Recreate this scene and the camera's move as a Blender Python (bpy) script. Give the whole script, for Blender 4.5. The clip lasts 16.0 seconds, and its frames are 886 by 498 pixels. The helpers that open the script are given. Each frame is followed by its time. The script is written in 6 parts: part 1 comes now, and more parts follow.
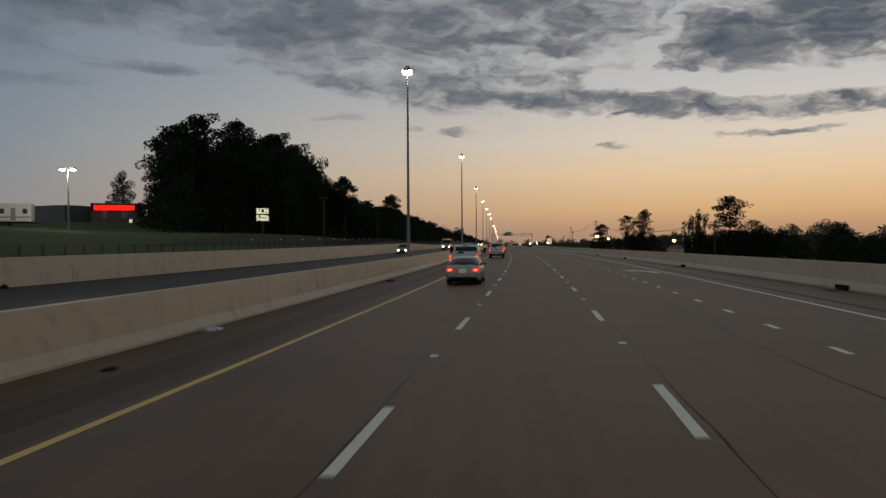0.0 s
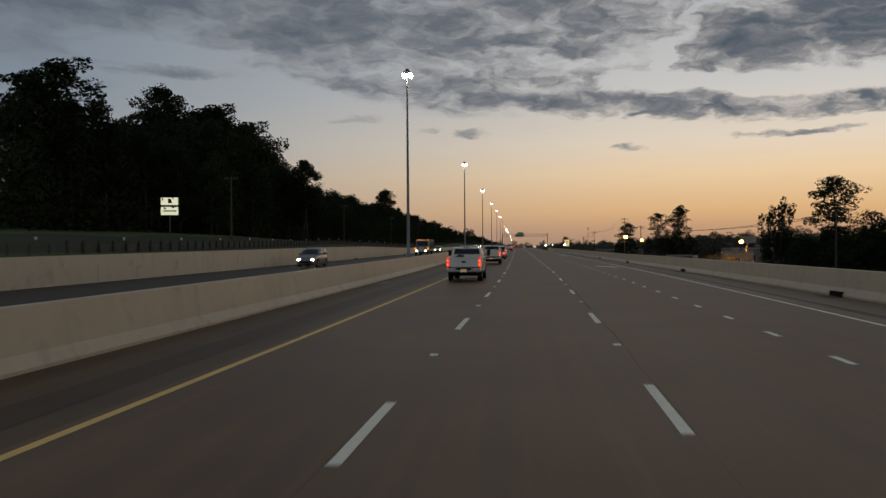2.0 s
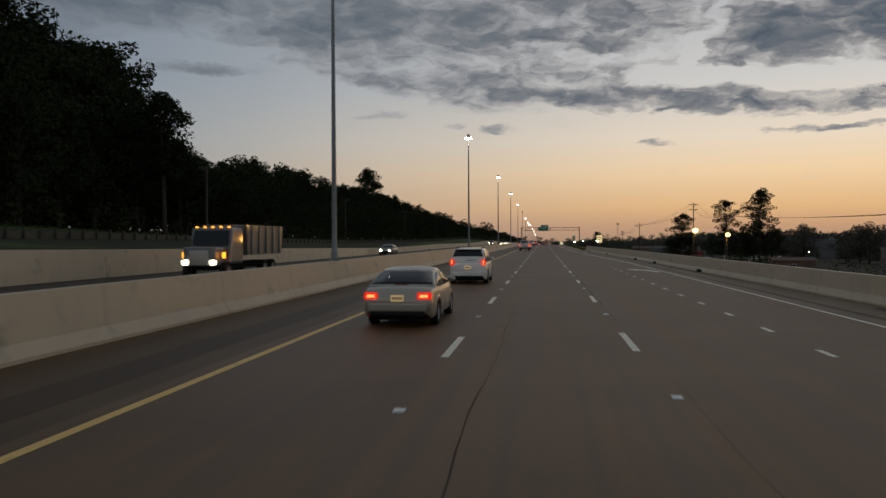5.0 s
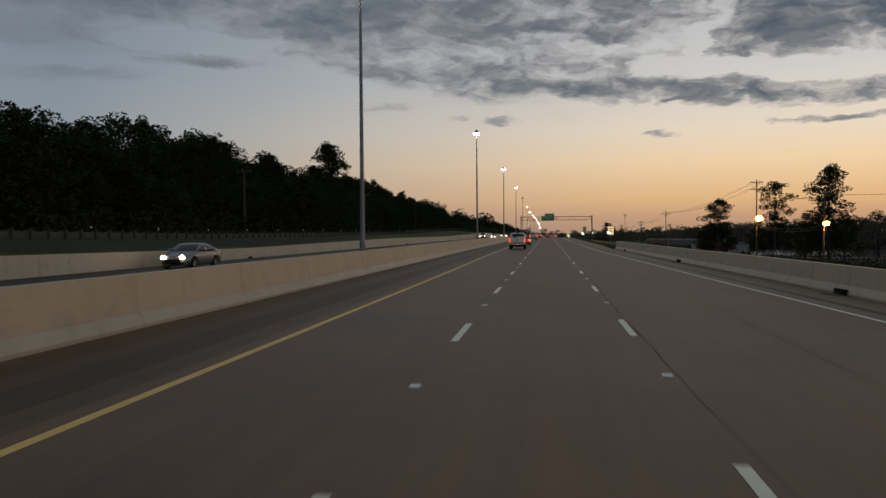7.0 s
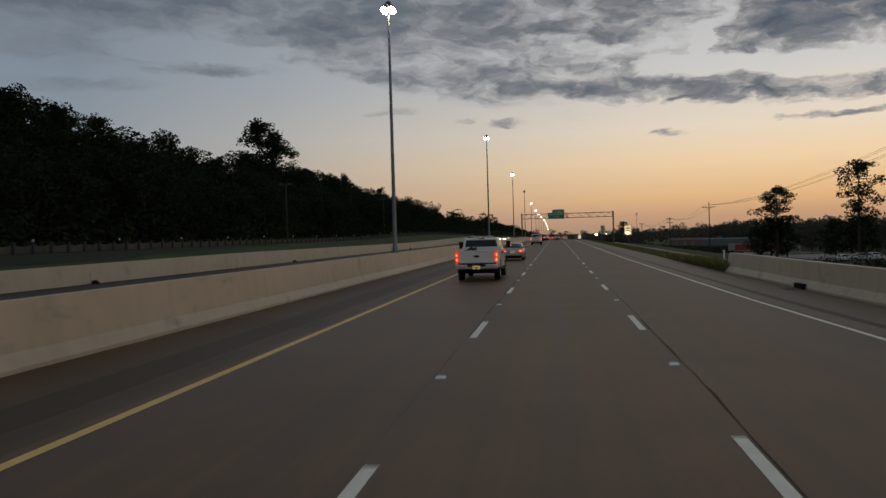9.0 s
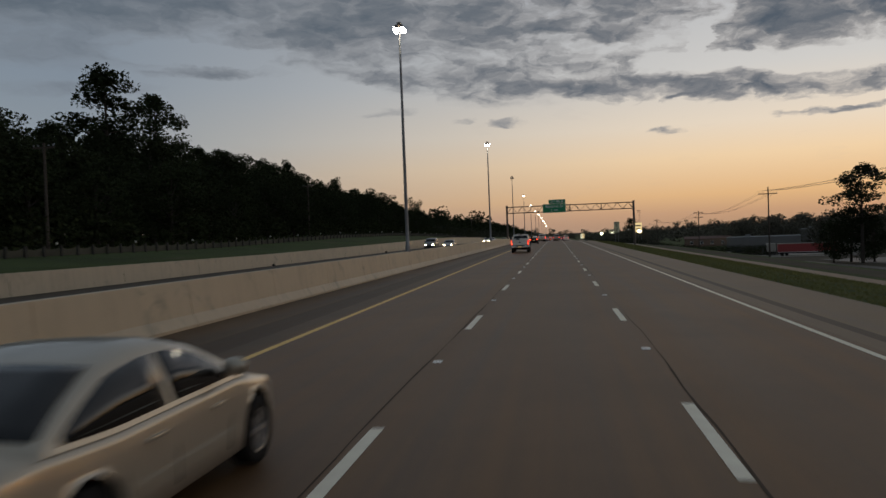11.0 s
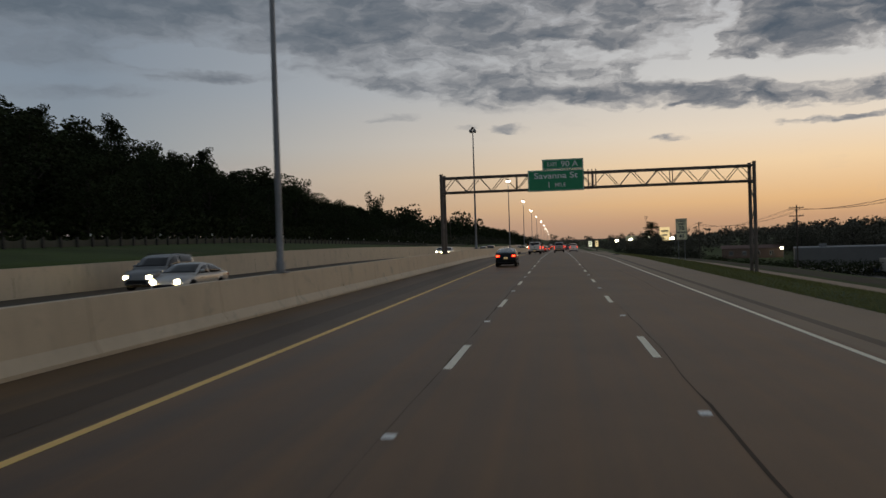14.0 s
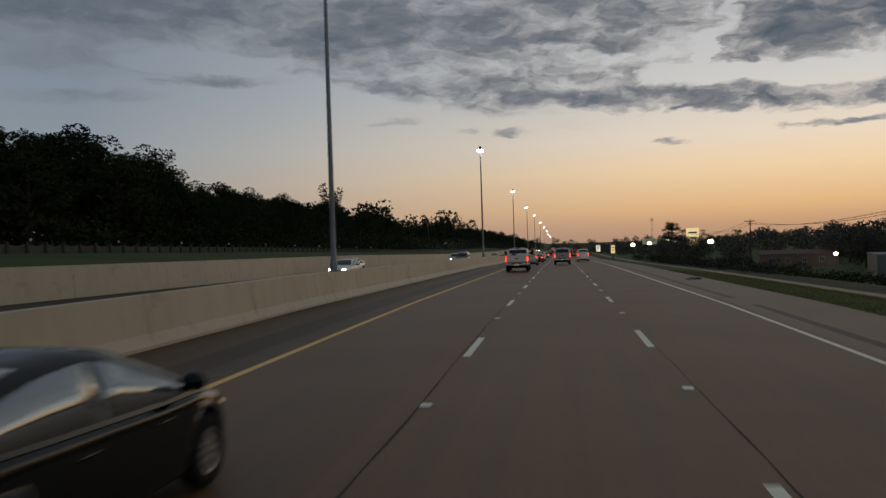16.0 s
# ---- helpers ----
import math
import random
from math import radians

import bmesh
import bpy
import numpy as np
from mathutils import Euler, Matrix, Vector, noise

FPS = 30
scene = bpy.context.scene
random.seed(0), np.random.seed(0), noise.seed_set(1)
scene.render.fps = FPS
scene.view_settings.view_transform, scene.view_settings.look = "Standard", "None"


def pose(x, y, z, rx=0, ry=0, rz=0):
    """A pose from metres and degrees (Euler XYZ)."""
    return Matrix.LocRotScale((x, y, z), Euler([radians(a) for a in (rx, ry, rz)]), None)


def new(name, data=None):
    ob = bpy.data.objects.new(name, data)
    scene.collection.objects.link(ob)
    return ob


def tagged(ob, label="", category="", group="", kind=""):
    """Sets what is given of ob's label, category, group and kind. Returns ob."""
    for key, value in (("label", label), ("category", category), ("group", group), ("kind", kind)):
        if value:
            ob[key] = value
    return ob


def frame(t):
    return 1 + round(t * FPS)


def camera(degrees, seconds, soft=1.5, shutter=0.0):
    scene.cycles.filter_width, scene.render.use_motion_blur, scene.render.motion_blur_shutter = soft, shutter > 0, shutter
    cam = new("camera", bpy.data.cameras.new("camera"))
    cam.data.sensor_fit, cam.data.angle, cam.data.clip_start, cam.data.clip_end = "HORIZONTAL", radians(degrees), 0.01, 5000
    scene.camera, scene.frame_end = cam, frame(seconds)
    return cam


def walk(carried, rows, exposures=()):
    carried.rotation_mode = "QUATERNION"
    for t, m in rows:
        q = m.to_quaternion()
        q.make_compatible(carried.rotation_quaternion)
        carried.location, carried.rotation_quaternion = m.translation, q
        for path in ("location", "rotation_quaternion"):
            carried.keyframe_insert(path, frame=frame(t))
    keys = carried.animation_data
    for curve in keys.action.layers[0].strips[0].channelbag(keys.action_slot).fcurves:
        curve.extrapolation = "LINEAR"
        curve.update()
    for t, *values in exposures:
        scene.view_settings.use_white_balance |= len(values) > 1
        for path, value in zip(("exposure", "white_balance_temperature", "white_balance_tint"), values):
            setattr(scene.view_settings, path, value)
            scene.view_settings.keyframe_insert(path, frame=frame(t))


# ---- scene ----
# ---- camera and its drive ----
cam = camera(59.6, 16.0, soft=1.5, shutter=0.2)
ROWS = (
    (0.0, -1.492, -7.033, 2.178, 89.504, 0.32, 4.359),
    (0.5, -0.789, 7.856, 2.178, 89.634, 0.404, 4.592),
    (1.0, -0.182, 23.328, 2.178, 89.376, 0.445, 5.119),
    (1.5, 0.323, 38.251, 2.178, 89.649, 0.355, 5.352),
    (2.0, 0.86, 53.473, 2.178, 89.662, 0.436, 5.504),
    (2.5, 1.297, 68.492, 2.178, 89.414, 0.695, 5.805),
    (3.0, 1.588, 83.807, 2.178, 89.77, 0.626, 6.056),
    (3.5, 1.766, 99.073, 2.178, 89.424, 0.696, 6.499),
    (4.0, 1.782, 114.026, 2.178, 89.392, 0.53, 6.879),
    (6.5, 1.891, 189.321, 2.178, 89.092, 0.272, 7.624),
    (7.0, 1.864, 204.136, 2.178, 88.778, 0.425, 7.707),
    (7.5, 1.895, 219.486, 2.178, 88.709, 1.412, 8.02),
    (8.0, 1.828, 234.309, 2.178, 88.878, 1.414, 8.109),
    (8.5, 1.78, 249.311, 2.178, 88.679, 1.377, 8.354),
    (9.0, 1.804, 264.135, 2.178, 89.043, 1.603, 8.328),
    (11.5, 2.136, 338.822, 2.178, 89.068, 2.228, 8.34),
    (12.0, 2.071, 354.099, 2.178, 89.147, 2.042, 8.414),
    (12.5, 2.023, 368.839, 2.178, 89.181, 1.785, 8.396),
    (13.0, 1.992, 383.741, 2.178, 89.387, 1.607, 8.404),
    (13.5, 1.986, 398.487, 2.178, 89.318, 1.778, 8.477),
    (14.0, 1.941, 413.655, 2.178, 89.485, 1.775, 8.464),
    (14.5, 1.916, 428.365, 2.178, 89.486, 2.021, 8.639),
    (15.0, 1.84, 443.016, 2.178, 89.744, 1.697, 8.528),
    (15.5, 1.844, 457.814, 2.178, 89.676, 1.826, 8.619),
    (16.0, 1.872, 472.725, 2.178, 89.757, 1.804, 8.607),
)
walk(cam, [(r[0], pose(*r[1:])) for r in ROWS], exposures=((0.0, -0.12, 7050.0, 12.5), (2.0, -0.04, 7050.0, 12.5), (4.0, 0.04, 7050.0, 12.5), (16.0, 0.04, 7050.0, 12.5)))

# ---- sky and light ----
world = bpy.data.worlds.new("dusk_sky")
scene.world = world
world.use_nodes = True
scene.view_settings.exposure = 0.0


class Nodes:
    """Short way to write node trees."""

    def __init__(self, tree):
        self.tree = tree
        tree.nodes.clear()

    def add(self, kind, *sources, **settings):
        n = self.tree.nodes.new(kind)
        for k, v in settings.items():
            setattr(n, k, v)
        for i, s in enumerate(sources):
            if s is not None:
                self.put(n.inputs[i], s)
        return n

    def put(self, socket, s):
        if isinstance(s, bpy.types.NodeSocket):
            self.tree.links.new(s, socket)
        elif isinstance(s, bpy.types.Node):
            self.tree.links.new(s.outputs[0], socket)
        else:
            socket.default_value = s

    def math(self, op, a, b=0.0, clamp=False):
        return self.add("ShaderNodeMath", a, b, operation=op, use_clamp=clamp).outputs[0]

    def ramp(self, fac, stops, interpolation="LINEAR"):
        n = self.add("ShaderNodeValToRGB", fac)
        n.color_ramp.interpolation = interpolation
        els = n.color_ramp.elements
        while len(els) < len(stops):
            els.new(0.5)
        for e, (p, c) in zip(els, stops):
            e.position = p
            e.color = (*c, 1) if len(c) == 3 else c
        return n.outputs[0]

    def mix(self, fac, a, b, blend="MIX"):
        n = self.tree.nodes.new("ShaderNodeMix")
        n.data_type, n.blend_type = "RGBA", blend
        self.put(n.inputs[0], fac)
        self.put(n.inputs[6], a if not isinstance(a, tuple) else (*a, 1))
        self.put(n.inputs[7], b if not isinstance(b, tuple) else (*b, 1))
        return n.outputs[2]

    def noise(self, vec, scale, detail=4.0, rough=0.55, distort=0.0):
        n = self.tree.nodes.new("ShaderNodeTexNoise")
        if vec is not None:
            self.tree.links.new(vec, n.inputs["Vector"])
        n.inputs["Scale"].default_value = scale
        n.inputs["Detail"].default_value = detail
        n.inputs["Roughness"].default_value = rough
        n.inputs["Distortion"].default_value = distort
        return n.outputs[0]


def build_sky():
    n = Nodes(world.node_tree)
    d = n.add("ShaderNodeTexCoord").outputs["Generated"]
    xyz = n.add("ShaderNodeSeparateXYZ", d)
    x, y, z = xyz.outputs
    up = n.math("MAXIMUM", z, 0.0)
    # after sunset: warm glow low over one side, cool blue-grey opposite
    glow = n.add("ShaderNodeVectorMath", d, (math.sin(radians(30)), math.cos(radians(30)), 0.0), operation="DOT_PRODUCT").outputs["Value"]
    warm = n.ramp(up, [(0.0, (0.42, 0.27, 0.18)), (0.018, (0.54, 0.33, 0.20)), (0.04, (0.72, 0.46, 0.235)), (0.085, (0.82, 0.63, 0.41)),
                       (0.125, (0.76, 0.68, 0.57)), (0.19, (0.59, 0.61, 0.62)), (0.30, (0.45, 0.49, 0.545)), (0.7, (0.29, 0.32, 0.38)), (1.0, (0.23, 0.26, 0.32))])
    cool = n.ramp(up, [(0.0, (0.31, 0.26, 0.26)), (0.05, (0.26, 0.28, 0.31)), (0.12, (0.212, 0.275, 0.335)),
                       (0.2, (0.178, 0.24, 0.315)), (0.35, (0.162, 0.216, 0.288)), (1.0, (0.16, 0.195, 0.25))])
    side = n.ramp(n.math("ADD", n.math("MULTIPLY", glow, 0.5), 0.5),
                  [(0.0, (0, 0, 0)), (0.72, (0.05,) * 3), (0.81, (0.30,) * 3), (0.90, (0.63,) * 3), (0.96, (0.91,) * 3), (0.99, (1, 1, 1))])
    clear = n.mix(side, cool, warm)
    # where the cloud banks lie, in degrees round from straight ahead and up
    az = n.math("MULTIPLY", n.math("ARCTAN2", x, y), 57.2958)
    el = n.math("MULTIPLY", n.math("ARCSINE", z), 57.2958)

    def bank_of(a0, e0, wa, we, tilt, weight):
        da = n.math("SUBTRACT", az, a0)
        de = n.math("SUBTRACT", n.math("SUBTRACT", el, e0), n.math("MULTIPLY", da, tilt))
        q = n.math("ADD", n.math("POWER", n.math("ABSOLUTE", n.math("DIVIDE", da, wa)), 2.0), n.math("POWER", n.math("ABSOLUTE", n.math("DIVIDE", de, we)), 2.0))
        return n.math("MULTIPLY", n.math("SUBTRACT", 1.0, q, True), weight)
    # ragged outlines: the banks' edges wander at two scales
    at = n.add("ShaderNodeCombineXYZ", n.math("MULTIPLY", az, 0.10), n.math("MULTIPLY", el, 0.24), 1.3).outputs[0]
    for scale, da, de in ((2.2, 6.0, 1.6), (6.5, 1.8, 0.7)):
        w = n.tree.nodes.new("ShaderNodeTexNoise")
        n.put(w.inputs["Vector"], at)
        w.inputs["Scale"].default_value, w.inputs["Detail"].default_value, w.inputs["Roughness"].default_value = scale, 4.0, 0.55
        wx, wy, wz = n.add("ShaderNodeSeparateColor", w.outputs["Color"]).outputs
        az = n.math("ADD", az, n.math("MULTIPLY", n.math("SUBTRACT", wx, 0.5), da))
        el = n.math("ADD", el, n.math("MULTIPLY", n.math("SUBTRACT", wy, 0.5), de))
    banks = None
    for b in CLOUD_BANKS + CLOUD_WISPS:
        v = bank_of(*b)
        banks = v if banks is None else n.math("MAXIMUM", banks, v)
    deck = n.ramp(n.math("DIVIDE", el, 90.0), [(0.0, (0, 0, 0)), (0.15, (0, 0, 0)), (0.185, (0.42,) * 3), (0.25, (0.6,) * 3), (1.0, (0.55,) * 3)])
    banks = n.math("MAXIMUM", banks, deck)
    for b in CLOUD_GAPS:
        banks = n.math("SUBTRACT", banks, bank_of(*b))
    # puffs wider than high, each with a ragged upper edge; smoother away from the glow
    puff = n.add("ShaderNodeCombineXYZ", n.math("MULTIPLY", az, 0.10), n.math("ADD", n.math("MULTIPLY", el, 0.26), n.math("MULTIPLY", az, 0.012)), 3.7).outputs[0]
    big = n.noise(puff, 1.5, 3.0, 0.5, 0.4)
    mid = n.noise(puff, 4.2, 5.0, 0.52, 0.25)
    fine = n.noise(puff, 11.0, 5.0, 0.55, 0.2)
    rough = n.math("ADD", n.math("ADD", n.math("MULTIPLY", n.math("SUBTRACT", big, 0.5), 1.0), n.math("MULTIPLY", n.math("SUBTRACT", mid, 0.5), 2.1)), n.math("MULTIPLY", n.math("SUBTRACT", fine, 0.5), 0.9))
    rough = n.math("MULTIPLY", rough, n.math("ADD", n.math("MULTIPLY", side, 0.75), 0.25))
    amount = n.math("ADD", banks, n.math("MULTIPLY", rough, n.ramp(banks, [(0.0, (0.05,) * 3), (0.25, (1, 1, 1))])))
    mask = n.ramp(amount, [(0.02, (0, 0, 0)), (0.2, (0.25,) * 3), (0.45, (0.78,) * 3), (0.7, (1, 1, 1))], "B_SPLINE")
    depth = n.math("ADD", n.math("MULTIPLY", amount, 0.62), n.math("SUBTRACT", n.math("MULTIPLY", n.math("SUBTRACT", mid, 0.5), 0.35), n.math("MULTIPLY", n.math("SUBTRACT", fine, 0.5), 0.3)))
    thick = n.ramp(depth, [(0.08, (1, 1, 1)), (0.30, (0.78,) * 3), (0.52, (0.40,) * 3), (0.72, (0.16,) * 3), (0.95, (0, 0, 0))])
    grey = n.mix(side, (0.074, 0.109, 0.150), (0.076, 0.104, 0.142))
    lit = n.mix(side, (0.165, 0.206, 0.258), (0.345, 0.35, 0.365))
    cloud = n.mix(thick, grey, lit)
    sky = n.mix(mask, clear, cloud)
    ground = n.mix(n.math("LESS_THAN", z, -0.002), sky, (0.03, 0.028, 0.026))
    bg = n.add("ShaderNodeBackground", ground, 1.0)
    n.add("ShaderNodeOutputWorld", bg)


# azimuth, elevation, half width, half height, tilt, weight
CLOUD_BANKS = ((-36, 17.6, 30, 4.2, 0.0, 1.0), (-36, 13.6, 13, 1.8, 0.0, 0.42), (-14, 15.6, 12, 3.6, 0.0, 0.95), (-5, 15.4, 9, 3.0, 0.0, 0.8), (0.2, 14.7, 4.2, 1.0, 0.02, 1.0), (4.2, 14.0, 3.6, 0.85, 0.03, 1.05), (3, 17.2, 10, 1.8, 0.0, 0.9),
               (-5, 11.5, 9, 1.9, -0.04, 0.70), (-2, 13.4, 13, 4.4, -0.03, 0.52), (6.4, 15.4, 5.2, 2.6, -0.05, 0.72), (4, 10.3, 9, 1.25, -0.075, 0.86), (13, 9.4, 9, 1.15, -0.075, 0.9), (17, 14.1, 8.5, 2.6, -0.06, 1.25), (24, 14.6, 8, 3.4, -0.05, 1.25), (13, 12.5, 4, 0.9, 0.05, 0.9))
CLOUD_WISPS = ((-24.5, 12.0, 6.2, 0.6, 0.0, 0.58), (-33, 10.7, 6.5, 0.6, 0.02, 0.36), (-13, 11.9, 5, 0.9, -0.05, 0.5), (22, 9.0, 6, 0.9, 0.0, 0.85), (19, 7.3, 4.2, 0.32, 0.0, 0.6), (7.4, 6.8, 1.6, 0.3, 0.0, 0.42), (-3, 8.2, 2.0, 0.32, 0.0, 0.42), (-6.6, 8.3, 1.3, 0.28, 0.0, 0.34), (-12, 9.2, 2.2, 0.3, 0.0, 0.26))
CLOUD_GAPS = ((10.6, 13.6, 2.6, 1.3, 1.2, 0.7), (10.0, 11.7, 4.8, 0.8, -0.05, 0.7), (-26, 13.3, 6.5, 0.75, 0.0, 0.62), (-3, 12.9, 5, 0.5, 0.0, 0.25), (18, 10.7, 5.5, 0.6, -0.08, 0.6))
build_sky()

# ---- plan of the road: u metres across from the lane line on the camera's left, s metres along ----
BEND, BEND_END = 0.000330, 137.63
DASH, PITCH = 3.048, 12.192


def P(u, s, z=0.0):
    """The place of (u, s, z): straight along y past the bend's end, a gentle arc before it."""
    a = BEND * max(BEND_END - s, 0.0)
    if a == 0.0:
        return Vector((u, s, z))
    r = 1 / BEND + u
    return Vector((r * math.cos(a) - 1 / BEND, BEND_END - r * math.sin(a), z))


def heading(s):
    return -BEND * max(BEND_END - s, 0.0)


def lerp(v, table):
    """Straight lines between the rows of a small table."""
    if v <= table[0][0]:
        return table[0][1]
    for (a, x), (b, y) in zip(table, table[1:]):
        if v <= b:
            return x + (y - x) * (v - a) / (b - a)
    return table[-1][1]


def crossfall(s):
    return lerp(s, ((0, 0.031), (160, -0.0094)))


def oncoming_z(u, s):
    """The oncoming carriageway rises a little away from the median."""
    return grade(s) + 0.02 * max(0.0, -7.9 - u)


def grade(s):
    """The road dips a little far ahead."""
    return lerp(s, ((500, 0.0), (560, -0.5), (640, -1.6), (760, -2.4), (900, -2.8), (1100, -5.5), (1400, -11.0), (1700, -13.0)))


def road_z(u, s):
    return grade(s) + crossfall(s) * max(min(u, 14.0), -7.6)


def wall_top(s):
    return grade(s) + lerp(s, ((20, 1.6), (60, 1.65), (145, 1.95), (165, 1.95), (262, 1.05), (320, 1.35), (385, 1.25), (430, 1.5), (480, 1.85), (600, 1.9)))


def bank(s):
    return grade(s) + lerp(s, ((60, 1.9), (160, 2.2), (185, 2.5), (280, 1.7), (400, 1.85), (443, 2.5), (490, 2.75), (560, 2.6)))


def ground_z(u, s):
    if u > 10.3:
        low = lerp(s, ((0, -4.2), (300, -4.8), (440, -5.6), (490, -6.2), (580, -7.3), (680, -6.6), (900, -5.5)))
        edge = road_z(10.5, s)
        return lerp(u, ((10.5, edge), (13.2, edge - 0.2), (17, -0.9 + grade(s)), (28, -1.9 + grade(s)), (44, 0.6 * low - 1.9 + grade(s)), (58, low + grade(s)), (70, low + grade(s)), (300, low - 1), (4000, -6)))
    if u > -21.45:
        return lerp(u, ((-21.45, grade(s) - 0.05), (-8.2, grade(s) - 0.05), (-7.2, road_z(-7.2, s) - 0.06), (10.3, road_z(10.3, s) - 0.06)))
    far = lerp(s, ((100, 5.6), (150, 6.2), (230, 6.8), (300, 3.8), (600, 4.6), (900, 3.0)))
    return lerp(u, ((-4000, 2.0), (-400, far + 3), (-110, far + 1.5), (-66, bank(s) + 0.5 * (far - bank(s)) + 0.3), (-50, bank(s) + lerp(s, ((180, 1.6), (300, 0.5), (420, 0.5), (470, 0.9)))),
                    (-33, bank(s)), (-21.9, wall_top(s) - 0.08), (-21.45, grade(s) - 0.05)))


# ---- helpers for meshes ----
def finish(name, bm, mat, smooth=False):
    me = bpy.data.meshes.new(name)
    bm.normal_update()
    bm.to_mesh(me)
    bm.free()
    if mat is not None:
        me.materials.append(mat)
    if smooth:
        for f in me.polygons:
            f.use_smooth = True
    return me


def part(name, bm, material, parent, label="", smooth=False):
    ob = new(name, finish(name, bm, material, smooth))
    ob.parent = parent
    if label:
        tagged(ob, label=label)
    return ob


def thing(name, label, category, m=None, group="", kind=""):
    ob = new(name)
    ob.empty_display_size = 0.3
    if m is not None:
        ob.matrix_basis = m
    return tagged(ob, label, category, group, kind)


def strip(rows):
    """A bmesh sheet through rows of points, all rows of the same length."""
    bm = bmesh.new()
    vs = [[bm.verts.new(p) for p in row] for row in rows]
    for a, b in zip(vs, vs[1:]):
        for i in range(len(a) - 1):
            bm.faces.new((a[i], a[i + 1], b[i + 1], b[i]))
    bmesh.ops.recalc_face_normals(bm, faces=bm.faces)
    return bm


def box(bm, x0, x1, y0, y1, z0, z1, bevel=0.0, m=None):
    r = bmesh.ops.create_cube(bm, size=1.0)
    vs = r["verts"]
    for v in vs:
        v.co = Vector(((x0 + x1) / 2 + v.co.x * (x1 - x0), (y0 + y1) / 2 + v.co.y * (y1 - y0), (z0 + z1) / 2 + v.co.z * (z1 - z0)))
    es = {e for v in vs for e in v.link_edges}
    if bevel:
        q = bmesh.ops.bevel(bm, geom=list(es), offset=bevel, segments=2, affect="EDGES", profile=0.6)
        vs = {v for f in q["faces"] for v in f.verts} | {v for v in vs if v.is_valid}
    if m is not None:
        bmesh.ops.transform(bm, matrix=m, verts=list(vs))
    return bm


def rod(bm, a, b, r0, r1=None, sides=8, caps=True):
    """A tapered round bar from a to b."""
    a, b = Vector(a), Vector(b)
    r1 = r0 if r1 is None else r1
    q = (b - a).to_track_quat("Z", "X")
    ends = []
    for c, r in ((a, r0), (b, r1)):
        ends.append([bm.verts.new(c + q @ Vector((r * math.cos(i * math.tau / sides), r * math.sin(i * math.tau / sides), 0))) for i in range(sides)])
    for i in range(sides):
        j = (i + 1) % sides
        bm.faces.new((ends[0][i], ends[0][j], ends[1][j], ends[1][i]))
    if caps:
        bm.faces.new(ends[0][::-1])
        bm.faces.new(ends[1])
    return bm


def lathe(bm, profile, sides=16, m=None):
    """Turn (radius, height) rows round z."""
    rings = []
    for r, z in profile:
        rings.append([bm.verts.new((r * math.cos(i * math.tau / sides), r * math.sin(i * math.tau / sides), z)) for i in range(sides)])
    for a, b in zip(rings, rings[1:]):
        for i in range(sides):
            j = (i + 1) % sides
            bm.faces.new((a[i], a[j], b[j], b[i]))
    if m is not None:
        bmesh.ops.transform(bm, matrix=m, verts=[v for r in rings for v in r])
    return bm


# ---- materials ----
def material(name, colour, rough=0.7, metal=0.0, vary=0.15, scale=3.0, fine=40.0, bump=0.0, bump_scale=60.0, second=None, coat=0.0, spec=0.5, island=False):
    """Base colour broken up at two scales, with fine relief."""
    mat = bpy.data.materials.new(name)
    mat.use_nodes = True
    n = Nodes(mat.node_tree)
    at = n.add("ShaderNodeNewGeometry").outputs["Position"]
    big = n.noise(at, scale, 3.0, 0.6)
    small = n.noise(at, fine, 3.0, 0.65)
    f = n.math("ADD", n.math("MULTIPLY", big, 0.6), n.math("MULTIPLY", small, 0.4))
    dark = tuple(c * (1 - vary) for c in colour)
    light = tuple(min(c * (1 + vary), 1) for c in colour)
    c = n.ramp(f, [(0.3, dark), (0.7, light)])
    if second is not None:
        patch = n.ramp(n.noise(at, second[1], 4.0, 0.6), [(second[2], (0, 0, 0)), (second[2] + 0.12, (1, 1, 1))])
        c = n.mix(patch, c, second[0])
    b = n.add("ShaderNodeBsdfPrincipled")
    n.put(b.inputs["Base Color"], c)
    n.put(b.inputs["Roughness"], n.math("ADD", n.math("MULTIPLY", small, 0.16), rough - 0.08))
    b.inputs["Metallic"].default_value = metal
    b.inputs["Specular IOR Level"].default_value = spec
    if coat:
        b.inputs["Coat Weight"].default_value = coat
        b.inputs["Coat Roughness"].default_value = 0.06
    if bump:
        bp = n.add("ShaderNodeBump")
        bp.inputs["Strength"].default_value = bump
        bp.inputs["Distance"].default_value = 0.02
        n.put(bp.inputs["Height"], n.noise(at, bump_scale, 3.0, 0.6))
        n.put(b.inputs["Normal"], bp)
    n.add("ShaderNodeOutputMaterial", b)
    return mat


def glowing(name, colour, strength):
    mat = bpy.data.materials.new(name)
    mat.use_nodes = True
    n = Nodes(mat.node_tree)
    e = n.add("ShaderNodeEmission", (*colour, 1), strength)
    n.add("ShaderNodeOutputMaterial", e)
    return mat


